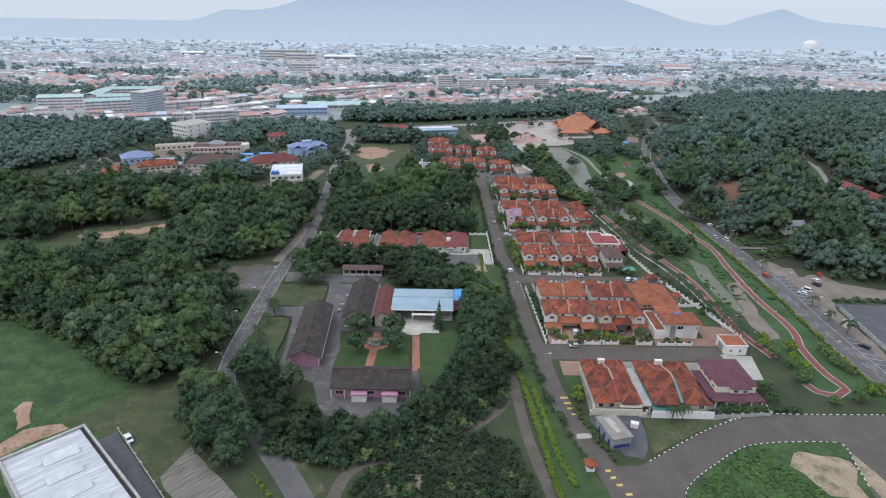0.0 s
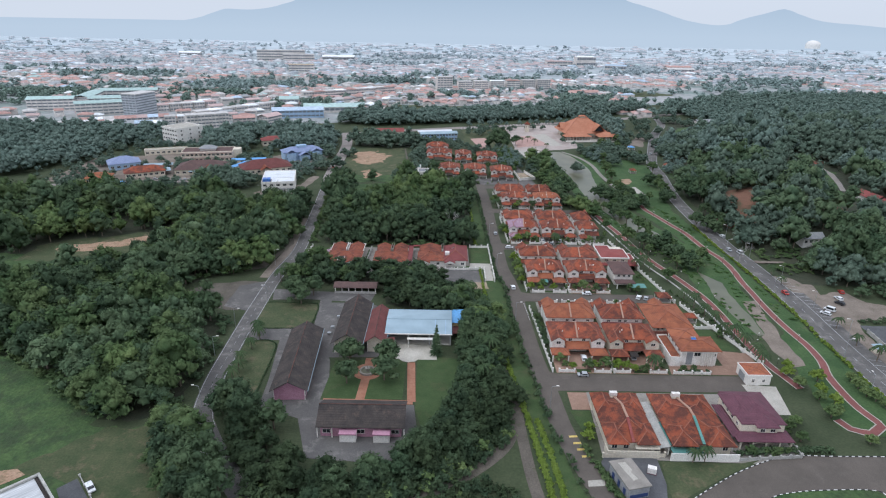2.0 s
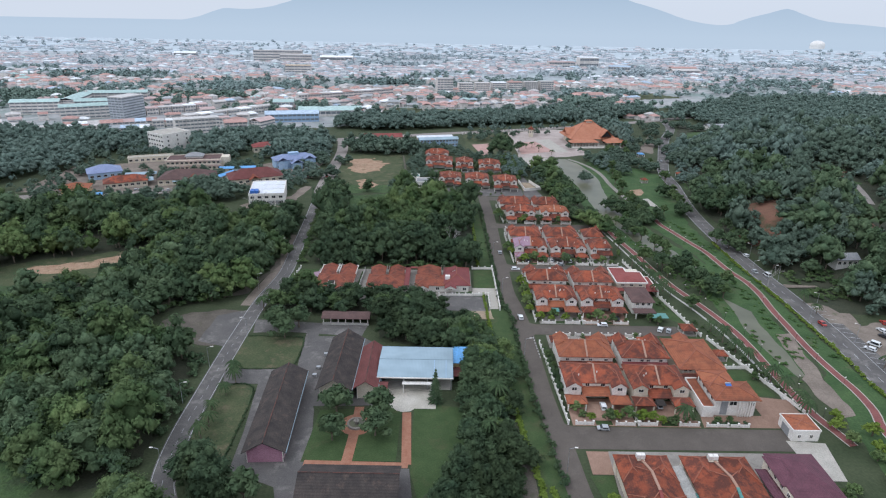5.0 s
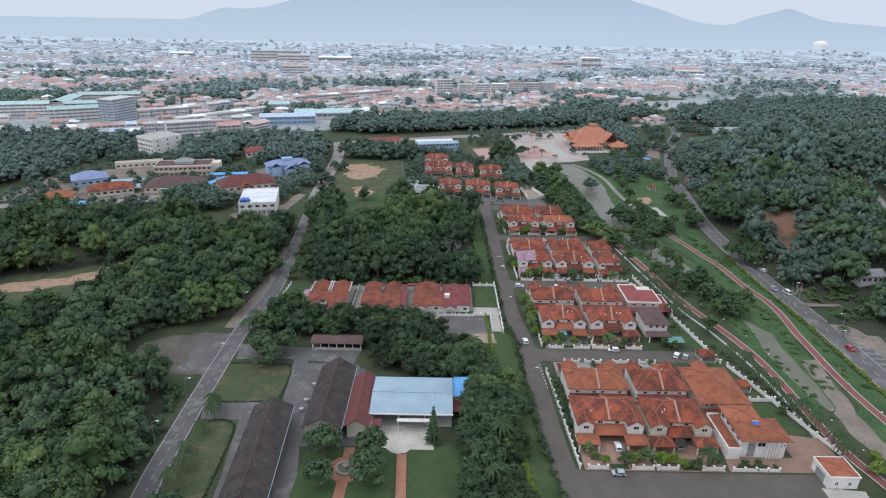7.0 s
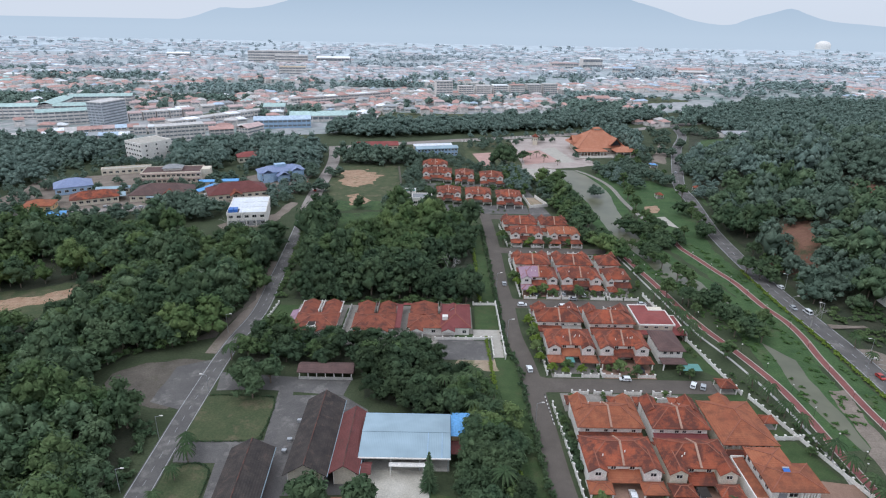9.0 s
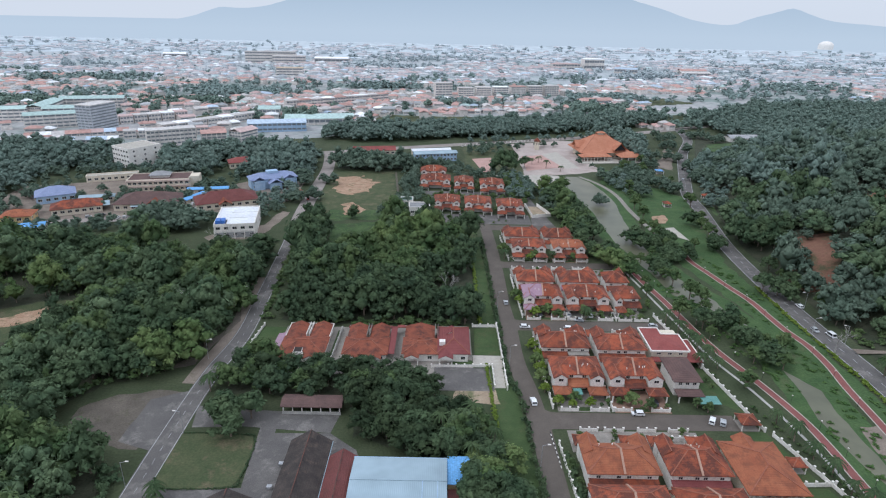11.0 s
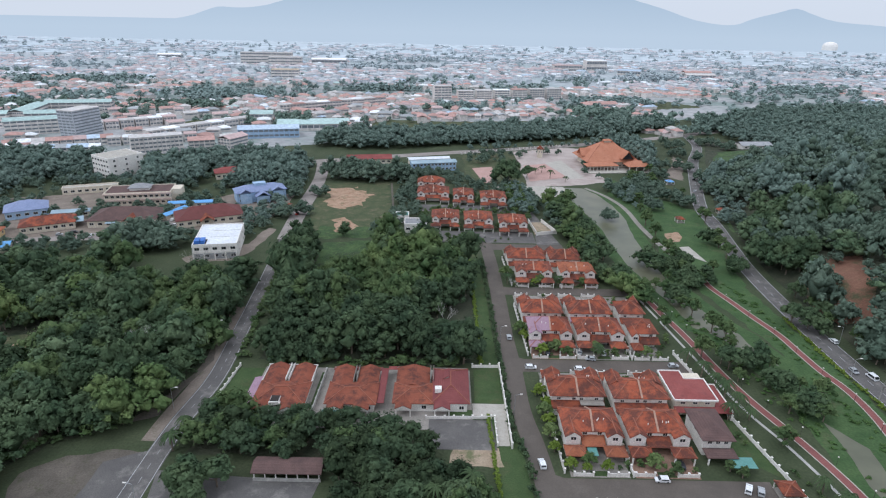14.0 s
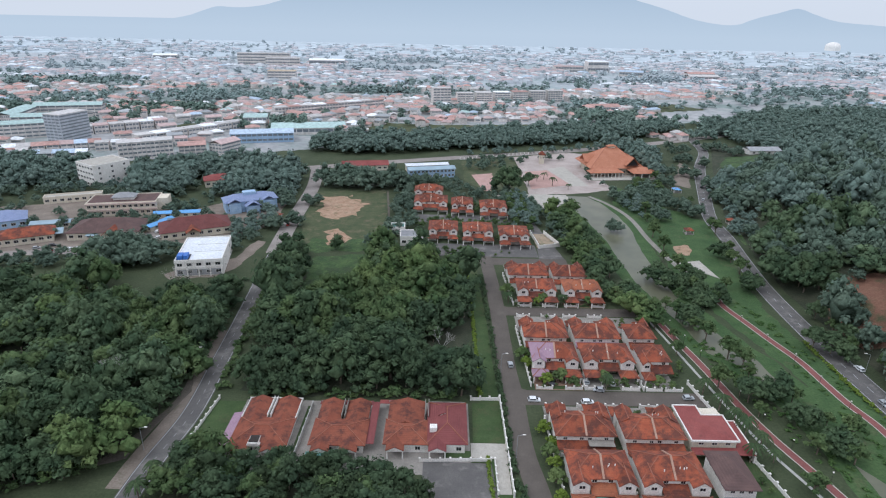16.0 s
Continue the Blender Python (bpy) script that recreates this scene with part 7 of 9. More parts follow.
hedge([(176, 248.6), (200, 249), (226, 252)], 2.2, 1.6, "leaf_dark", "shrubs along a lot's edge", 1.6, 0.1, 31)
hedge([(86, 208), (97, 208)], 1.8, 1.5, "leaf_dark", "green shrubs before a villa", 0.8, 0.05, 12)
hedge([(41.5, 226), (40.4, 240), (39.4, 252)], 2.6, 2.2, "leaf_dark", "dark shrubs inside a garden wall", 1.2, 0.1, 13)
hedge([(144, 165.9), (153, 165.9)], 1.2, 0.8, "leaf_yellow", "low yellow-green hedge", 0.6, 0, 14)
hedge([(-44, 124), (-52, 134)], 1.2, 0.8, "leaf_yellow", "yellow-green roadside hedge", 0.7, 0.1, 15)
hedge([(118, 226), (113, 250), (106, 276)], 1.6, 1.4, "leaf", "shrubs behind a garden wall", 1.4, 0.2, 16)
PATH_LINE = np.array([tuple(p)[:2] for p in list(PATH_EAST) + list(PATH_WEST)])
beside = lambda spots: [s for s in spots if np.min(np.hypot(PATH_LINE[:, 0] - s[0], PATH_LINE[:, 1] - s[1])) > 3.2]
grove("undergrowth", beside(scatter([(120, 205), (127, 225), (126, 240), (124, 262), (124, 285), (116, 305), (108, 340), (104, 380), (112, 372), (122, 340), (127, 300), (128, 262), (128, 215)], 3.0, 61, 0.5, 1.1, drop=0.35, hlo=0.25, hhi=0.5)), BUSH, M["leaf_grass"], "rank grass tufts along the river bank", "undergrowth")
grove("undergrowth", beside(scatter([(133, 248), (140, 250), (150, 250), (151, 330), (146, 395), (134, 420), (130, 400), (138, 350), (138, 300)], 3.2, 62, 0.5, 1.1, drop=0.35, hlo=0.25, hhi=0.5)), BUSH, M["leaf_grass"], "rank grass tufts along the river bank", "undergrowth")
grove("undergrowth", scatter([(172, 298), (166, 310), (184, 311), (188, 318), (168, 318), (168, 330), (192, 326), (190, 300)], 2.6, 65, 0.8, 1.8, drop=0.3, hlo=0.4, hhi=0.8), BUSH, M["leaf"], "scrub at a wood's foot", "undergrowth")
grove("undergrowth", scatter([(68, 100), (69, 129), (80, 138), (92, 145), (99, 146), (97, 138), (102, 130), (108, 100)], 2.5, 63, 1.2, 2.4, drop=0.3, hlo=0.1, hhi=0.26), BUSH, M["leaf_grass"], "tall bright grass on the island", "undergrowth")


hedge([(-60, 329.5), (-30, 330), (10, 331)], 3.4, 2.6, "leaf", "undergrowth shrubs at a wood's edge", 2.0, 0.15, 21)
hedge([(-58, 327.6), (-25, 328), (8, 329)], 2.2, 1.6, "leaf_light", "undergrowth shrubs at a wood's edge", 3.2, 0.4, 22)
hedge([(-71, 331), (-73, 350), (-76, 390), (-80, 430)], 3.0, 2.4, "leaf", "undergrowth shrubs along a road", 1.9, 0.2, 23)
hedge([(-86, 322), (-85, 350), (-87, 380), (-91, 420)], 3.0, 2.4, "leaf_dark", "undergrowth shrubs along a road", 1.9, 0.2, 24)
hedge([(-102, 176), (-118, 186), (-144, 206), (-182, 223)], 4.2, 3.0, "leaf", "undergrowth shrubs at a wood's edge", 2.2, 0.1, 25)
hedge([(-86, 178), (-84, 200), (-86, 230), (-88, 240), (-98, 244)], 3.4, 2.6, "leaf_dark", "undergrowth shrubs at a wood's edge", 2.0, 0.15, 26)
hedge([(-120, 252), (-122, 270), (-110, 285), (-95, 293)], 3.4, 2.6, "leaf", "undergrowth shrubs round a parking ground", 2.0, 0.15, 27)
hedge([(-64, 183), (-50, 164), (-38, 152), (-24, 150), (-12, 157), (0, 168), (7, 186)], 2.6, 2.0, "leaf", "shrubs under trees at a school yard", 1.7, 0.2, 28)


# ---- street furniture and cars ----
def street_lamp(x, y, turn, h=8.0):
    l = thing("street_lamp", x, y, "tall grey street lamp with curved arm", "street lamp", "street lamps", turn)
    part("pole", Shape().drum(0, 0, 0.1, 0.06, 0, h, 6), M["metal"], l)
    part("arm", Shape().bar((0, 0, h - 0.1), (1.6, 0, h + 0.35), 0.09, 0.09), M["metal"], l)
    part("lamp_head", Shape().box(1.4, 2.3, -0.17, 0.17, h + 0.28, h + 0.46), M["white_wall"], l)
    return l


lamp_a = street_lamp(-75.2, 258, 180)
for x, y, turn in ((-82.8, 214, 0), (-82.2, 236, 0), (-83, 300, 0), (-84, 345, 0), (-76, 183, 180), (-62, 152, 180), (36.4, 186, 0), (31.4, 246, 0), (27.6, 300, 0), (26.6, 345, 0), (164, 236, 180), (164.6, 262, 180), (164.4, 290, 180), (163, 320, 180), (163, 350, 180), (152.6, 220, 0), (153.6, 276, 0), (153, 326, 0), (147, 196, 90)):
    copy_thing(lamp_a, pose(x, y, 0, 0, 0, turn))


def garden_lamp(x, y):
    l = thing("path_lamp", x, y, "white globe lamp on a thin post", "path lamp", "path lamps")
    part("post", Shape().drum(0, 0, 0.06, 0.05, 0, 3.2, 6), M["dark"], l)
    bm = bmesh.new()
    bmesh.ops.create_icosphere(bm, subdivisions=2, radius=0.24, matrix=Matrix.Translation((0, 0, 3.4)))
    me = bpy.data.meshes.new("globe")
    bm.to_mesh(me)
    bm.free()
    part("globe", me, M["white_wall"], l)
    return l


globe = garden_lamp(125.8, 232)
for p in PATH_WEST[4:60:4]:
    copy_thing(globe, pose(p[0] + 2.2, p[1], 0))
for p in PATH_EAST[20:80:5]:
    copy_thing(globe, pose(p[0] - 2.2, p[1], 0))


def car_model(paint, label, l=4.2, w=1.7, van=False):
    c = thing("van" if van else "car", 0, 0, label, "van" if van else "car", "parked and passing cars")
    h = 1.9 if van else 1.42
    prof = [(-l / 2, 0.35), (l / 2, 0.35), (l / 2, 0.72), (l / 2 - 0.9, 0.86), (l / 2 - (1.1 if van else 1.55), h), (-l / 2 + 0.55, h), (-l / 2 + 0.05, 0.9)]
    s = Shape().solid([(x, -w / 2, z) for x, z in prof], [(x, w / 2, z) for x, z in prof])
    part("body", s, paint, c)
    k = l / 2 - (1.1 if van else 1.55)
    glass = Shape().solid([(k + 0.06, -w / 2 + 0.1, h - 0.06), (l / 2 - 0.86, -w / 2 + 0.1, 0.9), (l / 2 - 0.86, w / 2 - 0.1, 0.9), (k + 0.06, w / 2 - 0.1, h - 0.06)],
                          [(k + 0.1, -w / 2 + 0.1, h - 0.02), (l / 2 - 0.8, -w / 2 + 0.1, 0.93), (l / 2 - 0.8, w / 2 - 0.1, 0.93), (k + 0.1, w / 2 - 0.1, h - 0.02)])
    part("windscreen", glass, M["glass"], c)
    for y in (-w / 2 - 0.012, w / 2 - 0.008):
        part("side_glass", Shape().box(-l / 2 + 0.6, k, y, y + 0.02, 0.92, h - 0.12), M["glass"], c)
    part("rear_glass", Shape().solid([(-l / 2 + 0.1, -w / 2 + 0.12, 0.98), (-l / 2 + 0.1, w / 2 - 0.12, 0.98), (-l / 2 + 0.5, w / 2 - 0.12, h - 0.08), (-l / 2 + 0.5, -w / 2 + 0.12, h - 0.08)],
                                     [(-l / 2 + 0.06, -w / 2 + 0.12, 1.0), (-l / 2 + 0.06, w / 2 - 0.12, 1.0), (-l / 2 + 0.46, w / 2 - 0.12, h - 0.05), (-l / 2 + 0.46, -w / 2 + 0.12, h - 0.05)]), M["glass"], c)
    for x in (-l / 2 + 0.8, l / 2 - 0.8):
        for y in (-w / 2 + 0.05, w / 2 - 0.2):
            wheel = Shape()
            n = 10
            ring = [(x + 0.31 * math.cos(2 * math.pi * i / n), 0.31 + 0.31 * math.sin(2 * math.pi * i / n)) for i in range(n)]
            wheel.solid([(p, y - 0.04, q) for p, q in ring], [(p, y + 0.2, q) for p, q in ring])
            part("wheel", wheel, M["tyre"], c)
    return c


CARS = [car_model(CAR_PAINT[0], "white saloon car with dark windows"), car_model(CAR_PAINT[1], "silver hatchback car with dark windows", 3.8), car_model(CAR_PAINT[2], "black saloon car with dark windows"), car_model(CAR_PAINT[3], "red hatchback car with dark windows", 3.7), car_model(CAR_PAINT[0], "white van with dark windows", 4.6, 1.8, True)]
SPOTS = [(0, 33.4, 277, 95), (0, 36.6, 328.3, 0), (1, 60, 334.8, 175), (1, 90, 331, 5), (0, 89.4, 268.5, 60), (1, 92.4, 267.6, 65), (0, 66.5, 271.5, 178), (1, 51, 204.8, 178), (2, 44.5, 339, 80), (1, 56.8, 340, 85), (0, 53.6, 216, 88), (1, 72, 217, 92),
         (0, 162, 352, 95), (4, 160.8, 326, 98), (2, 160.6, 372, 96), (1, 156.6, 330, 275), (2, 164.6, 208, 120), (0, 166.6, 256, 130), (4, 170.4, 259.6, 130), (3, 159.4, 276, 275), (2, 178.6, 266, 120), (3, 186.4, 278, 80), (0, 181, 271, 100), (0, -92, 146.6, -45), (1, 30.6, 350, 92), (0, 54.6, 327.6, 0), (2, 73.8, 277.6, 90), (0, 66, 339.5, 80), (1, 47, 280, 88),
         (0, 176, 520, 75), (1, 188, 570, 65), (2, 200, 604, 65), (0, -89, 520, 92), (1, -92, 560, 92), (3, -88.8, 500, 272), (0, -194, 454.3, 98), (1, -190.3, 455.8, 98), (2, -186, 457, 98), (3, -202.3, 451, 98), (0, -155, 474, 30), (1, -151.4, 476, 30), (2, -171, 458, 8), (0, -160, 484, 80), (1, -158, 490, 80), (0, -157, 496, 80), (2, -206, 459, 28), (1, -212, 455, 28)]
used = set()
for i, x, y, turn in SPOTS:
    if i in used:
        copy_thing(CARS[i], pose(x, y, 0.07, 0, 0, turn))
    else:
        used.add(i)
        CARS[i].matrix_basis = pose(x, y, 0.07, 0, 0, turn)


# ---- buildings beyond the estate ----
def plain_building(name, x, y, w, d, h, roof, wall, label, turn=0.0, kind="hip", rise=3.0, floors=1, bays=5, over=0.8, group=""):
    b = thing(name, x, y, label, "building", group, turn, hill_height(x, y))
    part("wall", Shape().box(-w / 2, w / 2, -d / 2, d / 2, -1.5 if hill_height(x, y) else 0, h), M[wall], b)
    if kind == "hip":
        roof_part("roof", hip(-w / 2 - over, w / 2 + over, -d / 2 - over, d / 2 + over, h + 0.05, rise), M[roof], b, "")
    elif kind == "gable":
        roof_part("roof", gable(-w / 2 - over, w / 2 + over, -d / 2 - over, d / 2 + over, h + 0.05, rise, "x" if w > d else "y"), M[roof], b, "")
    else:
        part("roof", Shape().box(-w / 2 + 0.3, w / 2 - 0.3, -d / 2 + 0.3, d / 2 - 0.3, h, h + 0.25), M[roof], b)
        rim = Shape().box(-w / 2 - 0.1, w / 2 + 0.1, -d / 2 - 0.1, -d / 2 + 0.3, h - 0.2, h + 0.8).box(-w / 2 - 0.1, w / 2 + 0.1, d / 2 - 0.3, d / 2 + 0.1, h - 0.2, h + 0.8)
        part("parapet", rim.box(-w / 2 - 0.1, -w / 2 + 0.3, -d / 2 + 0.3, d / 2 - 0.3, h - 0.2, h + 0.8).box(w / 2 - 0.3, w / 2 + 0.1, -d / 2 + 0.3, d / 2 - 0.3, h - 0.2, h + 0.8), M[wall], b)
    for f in range(floors):
        z = h * (f + 0.35) / floors
        for i in range(bays):
            window(b, -w / 2 + w * (i + 0.5) / bays, -d / 2 - 0.03, z, round(min(2.4, w / bays * 0.6), 1), round(min(1.6, h / floors * 0.45), 1))
        for i in range(max(2, bays // 2)):
            window(b, w / 2 + 0.03, -d / 2 + d * (i + 0.5) / max(2, bays // 2), z, 1.6, round(min(1.6, h / floors * 0.45), 1), "east")
    return b


white = plain_building("office_building", -116.6, 441, 22, 32, 7.6, "white_roof", "white_wall", "new white flat-roofed office building with dark windows", 11, "flat", 0, 2, 5)
part("tank", Shape().box(-10.2, -7.6, -14.2, -9, 7.9, 9.8).box(-7.3, -5.2, -14.2, -9, 7.9, 9.8), M["blue_paint"], white, "blue water tanks")
part("roof_deck", Shape().box(-10.6, -4.6, -15, -7.4, 7.86, 7.98), M["dark"], white, "dark sunken roof deck")
part("fascia", Shape().box(-11.2, 11.2, -16.2, -15.95, 4.0, 4.6).box(-11.2, 11.2, -16.2, -15.95, 6.9, 7.6), M["white_wall"], white)
# Flat grey panel on the wall paints the shade behind the pilotis.
part("recess", Shape().box(-10.4, 10.4, -16.08, -15.98, 0.3, 3.4), M["grey_roof"], white, "grey panel painting the shade of the ground floor")
part("roof_seams", Shape().box(-4, 10.6, -4.1, -3.9, 7.85, 7.95).box(-4, 10.6, 5.9, 6.1, 7.85, 7.95), M["pale_concrete"], white)
for i in range(5):
    part("pilotis", Shape().box(-11 + i * 5.3, -10.5 + i * 5.3, -17.2, -16.7, 0, 4), M["white_wall"], white)
structure("yard", sheet([(-131, 425), (-126, 420), (-104, 424), (-98, 440), (-94, 472), (-100, 474), (-104, 448), (-128, 432)], 0.05, 0.6, 55), M["dirt_lot"], "bare construction yard", "yard")
blue = plain_building("office_building", -121, 532, 32, 13, 7, "slate_blue", "blue_wall", "pale blue building with slate blue tiled roofs", 27, "hip", 3.5, 2, 6)
part("portico", Shape().box(-4, 4, -12, -6.8, 0, 5), M["blue_wall"], blue)
roof_part("portico_roof", gable(-5, 5, -13, -3, 5, 2.8), M["slate_blue"], blue, "")
for x in (-10.5, 10.5):
    part("wing", Shape().box(x - 3.5, x + 3.5, -8.5, -6.4, 0, 6.6), M["blue_wall"], blue)
    roof_part("wing_roof", gable(x - 4, x + 4, -9, 2, 7.2, 2.2), M["slate_blue"], blue, "")
part("lantern", Shape().box(-4, 4, -2, 3, 9, 11.4), M["blue_wall"], blue)
rust = plain_building("hall_building", -139, 486, 37, 19, 4.6, "rust_roof", "cream_wall", "wide hall with rust-brown hipped roof", 26, "hip", 5.2, 1, 8)
roof_part("porch_roof", gable(-6, 2, -15, -6, 4.4, 2.6), M["tiles"], rust, "")
part("porch_post", Shape().box(-5.4, -5, -14.4, -14, 0, 4.4), M["cream_wall"], rust)
part("porch_post", Shape().box(1, 1.4, -14.4, -14, 0, 4.4), M["cream_wall"], rust)
part("skylight", Shape().solid([(-14, 1.5, 8.2), (-8, 1.5, 8.2), (-8, 5, 7.2), (-14, 5, 7.2)], [(-14, 1.5, 9.4), (-8, 1.5, 9.4), (-8, 5, 8.2), (-14, 5, 8.2)]), M["sky_roof"], rust, "pale blue roof patch")
brown = plain_building("hall_building", -186, 481, 37, 22, 4.4, "brown_roof", "cream_wall", "low hall with dark brown tiled roof and orange gable", 8, "hip", 5.0, 1, 8)
roof_part("porch_roof", gable(1, 10, -16, -6, 4.2, 3.2), M["tiles"], brown, "")
part("porch_wall", Shape().box(1.6, 9.4, -13, -10.8, 0, 4.2), M["cream_wall"], brown)
part("awning", Shape().box(-8, -2, -14, -11, 3.4, 3.6), M["sky_roof"], brown, "pale blue flat awning")
long_school = plain_building("school_building", -196, 521, 40, 19, 8, "brown_roof", "cream_wall", "wide cream two-storey building with flat brown roof", 12, "flat", 0, 2, 12)
for z in (3.6, 7.4):
    part("balcony_band", Shape().box(-20.4, 20.4, -10.6, -9.6, z, z + 0.9), M["rose_wall"], long_school, "pinkish cream balcony front")
part("pavilion", Shape().box(-6, 6, -3, 4, 8, 10), M["white_wall"], long_school)
roof_part("pavilion_roof", hip(-7, 7, -4, 5, 10, 2.4), M["grey_roof"], long_school, "")
part("stair_tower", Shape().box(20, 26, -5, 5, 0, 9), M["cream_wall"], long_school)
orange = plain_building("hall_building", -225, 467, 27, 14, 4.2, "tiles", "cream_wall", "long low building with orange roof", 28, "hip", 3.6, 1, 7)
part("lean_to", Shape().box(13.6, 18, -5, 6, 3.0, 3.25), M["sky_roof"], orange, "pale blue side roof")
plain_building("hall_building", -252, 490, 22, 17, 5, "slate_blue", "blue_wall", "hall with bright blue hipped roof", 32, "hip", 4.2, 1, 5)
plain_building("shed_building", -224, 489, 20, 6, 3.2, "sky_roof", "cream_wall", "long shelter with light blue roof", 16, "gable", 1.0, 1, 5)
plain_building("shed_building", -163, 493, 4.5, 18, 3.0, "blue_roof", "cream_wall", "narrow shelter with blue roof", -20, "gable", 1.0, 1, 2)
plain_building("shed_building", -160, 512, 26, 5, 3.2, "blue_roof", "cream_wall", "long covered walkway with blue roof", 12, "gable", 1.0, 1, 5)
plain_building("house", -249, 448, 16, 12, 4, "new_tiles", "ochre_wall", "small ochre house with orange and grey roof", 16, "hip", 2.8, 1, 4)
plain_building("house", -229, 430, 12, 8, 3.6, "blue_roof", "cream_wall", "small blue-roofed house among trees", 20, "gable", 1.6, 1, 3)
plain_building("hall_building", -160, 586, 20, 12, 5, "red_roof", "cream_wall", "low building with red roof among trees", 24, "hip", 3, 1, 5)
plain_building("shed_building", -240, 540, 34, 7, 4, "pale_concrete", "cream_wall", "long pale-roofed building among trees", 22, "flat", 0, 1, 8)
plain_building("apartment_block", -244, 588, 23, 27, 15, "pale_concrete", "white_wall", "white four-storey apartment block", -34, "flat", 0, 4, 6)
structure("road", sheet([(-300, 420), (-250, 438), (-212, 446), (-180, 450), (-156, 470), (-152, 500), (-160, 504), (-166, 478), (-186, 462), (-215, 453), (-300, 434)], 0.05, 0.5, 56), M["dusty_road"], "pale lane and parking by low halls", "road")
structure("yard", sheet([(-290, 445), (-240, 446), (-206, 456), (-160, 464), (-116, 470), (-98, 500), (-100, 545), (-135, 552), (-160, 520), (-230, 540), (-290, 520)], 0.03, 0.6, 57), M["dirt_lot"], "paved grounds of low halls", "yard")
structure("yard", sheet([(-112, 500), (-100, 500), (-97, 522), (-108, 522)], 0.07, 0.4, 58), M["red_path"], "red paved forecourt", "yard")
gazebo(-98, 512, 4, "small red entrance arch by a road", "gate arch")
plain_building("long_building", -6, 620, 36, 10, 7, "sky_roof", "blue_wall", "long pale blue two-storey building with light roof", 14, "gable", 1.4, 2, 12)
plain_building("long_building", -10, 640, 34, 7, 5, "white_roof", "cream_wall", "long low building with pale roof", 14, "gable", 1.2, 1, 10)
plain_building("hall_building", -60, 640, 36, 12, 4.5, "red_roof", "cream_wall", "low building with red roof beside trees", 10, "gable", 2.6, 1, 8)
plain_building("house", -13, 476, 13, 11, 5, "grey_roof", "white_wall", "half-finished grey and white house", 2, "flat", 0, 1, 3)
plain_building("house", -22, 492, 8, 8, 4, "teal_sheet", "white_wall", "small white house with teal roof", 2, "flat", 0, 1, 3)
garden_wall((18, 679), (118, 722), 1.7, "white_wall", "row of white posts along a road", 4.0, -0.1)
garden_wall((58, 470), (70, 474), 2.0, "white_wall", "white wall round an empty plot", 3, 0.9)
garden_wall((58, 470), (56, 494), 2.0, "white_wall", "white wall round an empty plot", 3, 0.9)
garden_wall((70, 474), (64, 494), 2.0, "white_wall", "white wall round an empty plot", 3, 0.9)
structure("yard", sheet([(57, 471), (69.5, 474.5), (63.6, 493.6), (56.4, 493.6)], 0.064), M["sand"], "empty sandy plot inside walls", "yard")


def mosque():
    m = thing("mosque", 141, 652, "large building with tiered orange pyramid roof", "mosque", turn=8)
    part("wall", Shape().box(-19, 19, -15, 15, 0, 6.4), M["cream_wall"], m)
    roof_part("roof", hip(-23, 23, -18.5, 18.5, 6.3, 13.6), M["mosque_tiles"], m, "ridge")
    part("lantern", Shape().box(-3, 3, -1.2, 1.2, 18.6, 20.6), M["cream_wall"], m)
    roof_part("lantern_roof", hip(-4, 4, -2.2, 2.2, 20.6, 1.2), M["mosque_tiles"], m, "")
    roof_part("gable_roof", gable(6, 18, -20, 0, 8.6, 6.4), M["mosque_tiles"], m, "")
    part("gable_glass", pediment(7.2, 16.8, -19.2, 8.4, 5.0), M["glass"], m)
    roof_part("side_gable_roof", gable(-23.5, 0, -5, 7, 8.6, 5.6, "x"), M["mosque_tiles"], m, "")
    roof_part("porch_roof", hip(8, 30, -31, -17, 5.0, 3.6), M["mosque_tiles"], m, "")
    for x in (9.5, 15.6, 22, 28.4):
        part("porch_column", Shape().box(x - 0.3, x + 0.3, -30, -29.4, 0, 5), M["white_wall"], m)
    roof_part("skirt_roof", hip(-25, 3, -25, -15, 4.4, 2.4), M["mosque_tiles"], m, "")
    part("terrace", Shape().box(-26, 30, -32, -15, 0.05, 0.6), M["pale_concrete"], m)
    for i in range(9):
        part("column", Shape().box(-22 + i * 3, -21.5 + i * 3, -24.2, -23.7, 0.6, 4.5), M["white_wall"], m)
    for i in range(8):
        window(m, -15 + i * 4.4, -15.05, 1.5, 2.4, 1.6)
    s = thing("minaret", 88, 672, "small tower with red pyramid cap", "tower")
    part("shaft", Shape().box(-2, 2, -2, 2, 0, 8), M["cream_wall"], s)
    roof_part("cap", hip(-3, 3, -3, 3, 8, 3), M["tiles"], s, "")
    for x in (-1, 1):
        window(s, x, -2.05, 4.5, 0.8, 1.6)


mosque()
for x, y, w, d, roof, label in ((324, 647, 26, 10, "tiles", "small red-roofed house on a wooded slope"), (306, 640, 18, 9, "red_roof", "small red-roofed house on a wooded slope"), (228, 598, 22, 8, "new_tiles", "orange-roofed shelter by a grass slope"),
                                (300, 720, 30, 14, "grey_roof", "grey-roofed house among trees"), (199, 330, 11, 6, "grey_roof", "small pale hut by the road"), (280, 484, 14, 12, "tiles", "red-roofed house among trees"),
                                (276, 400, 9, 18, "red_roof", "white house with red roof among trees"), (277, 378, 9, 18, "red_roof", "white house with red roof among trees")):
    plain_building("house", x, y, w, d, 4, roof, "white_wall", label, 6, "gable", 2.4, 1, 4)
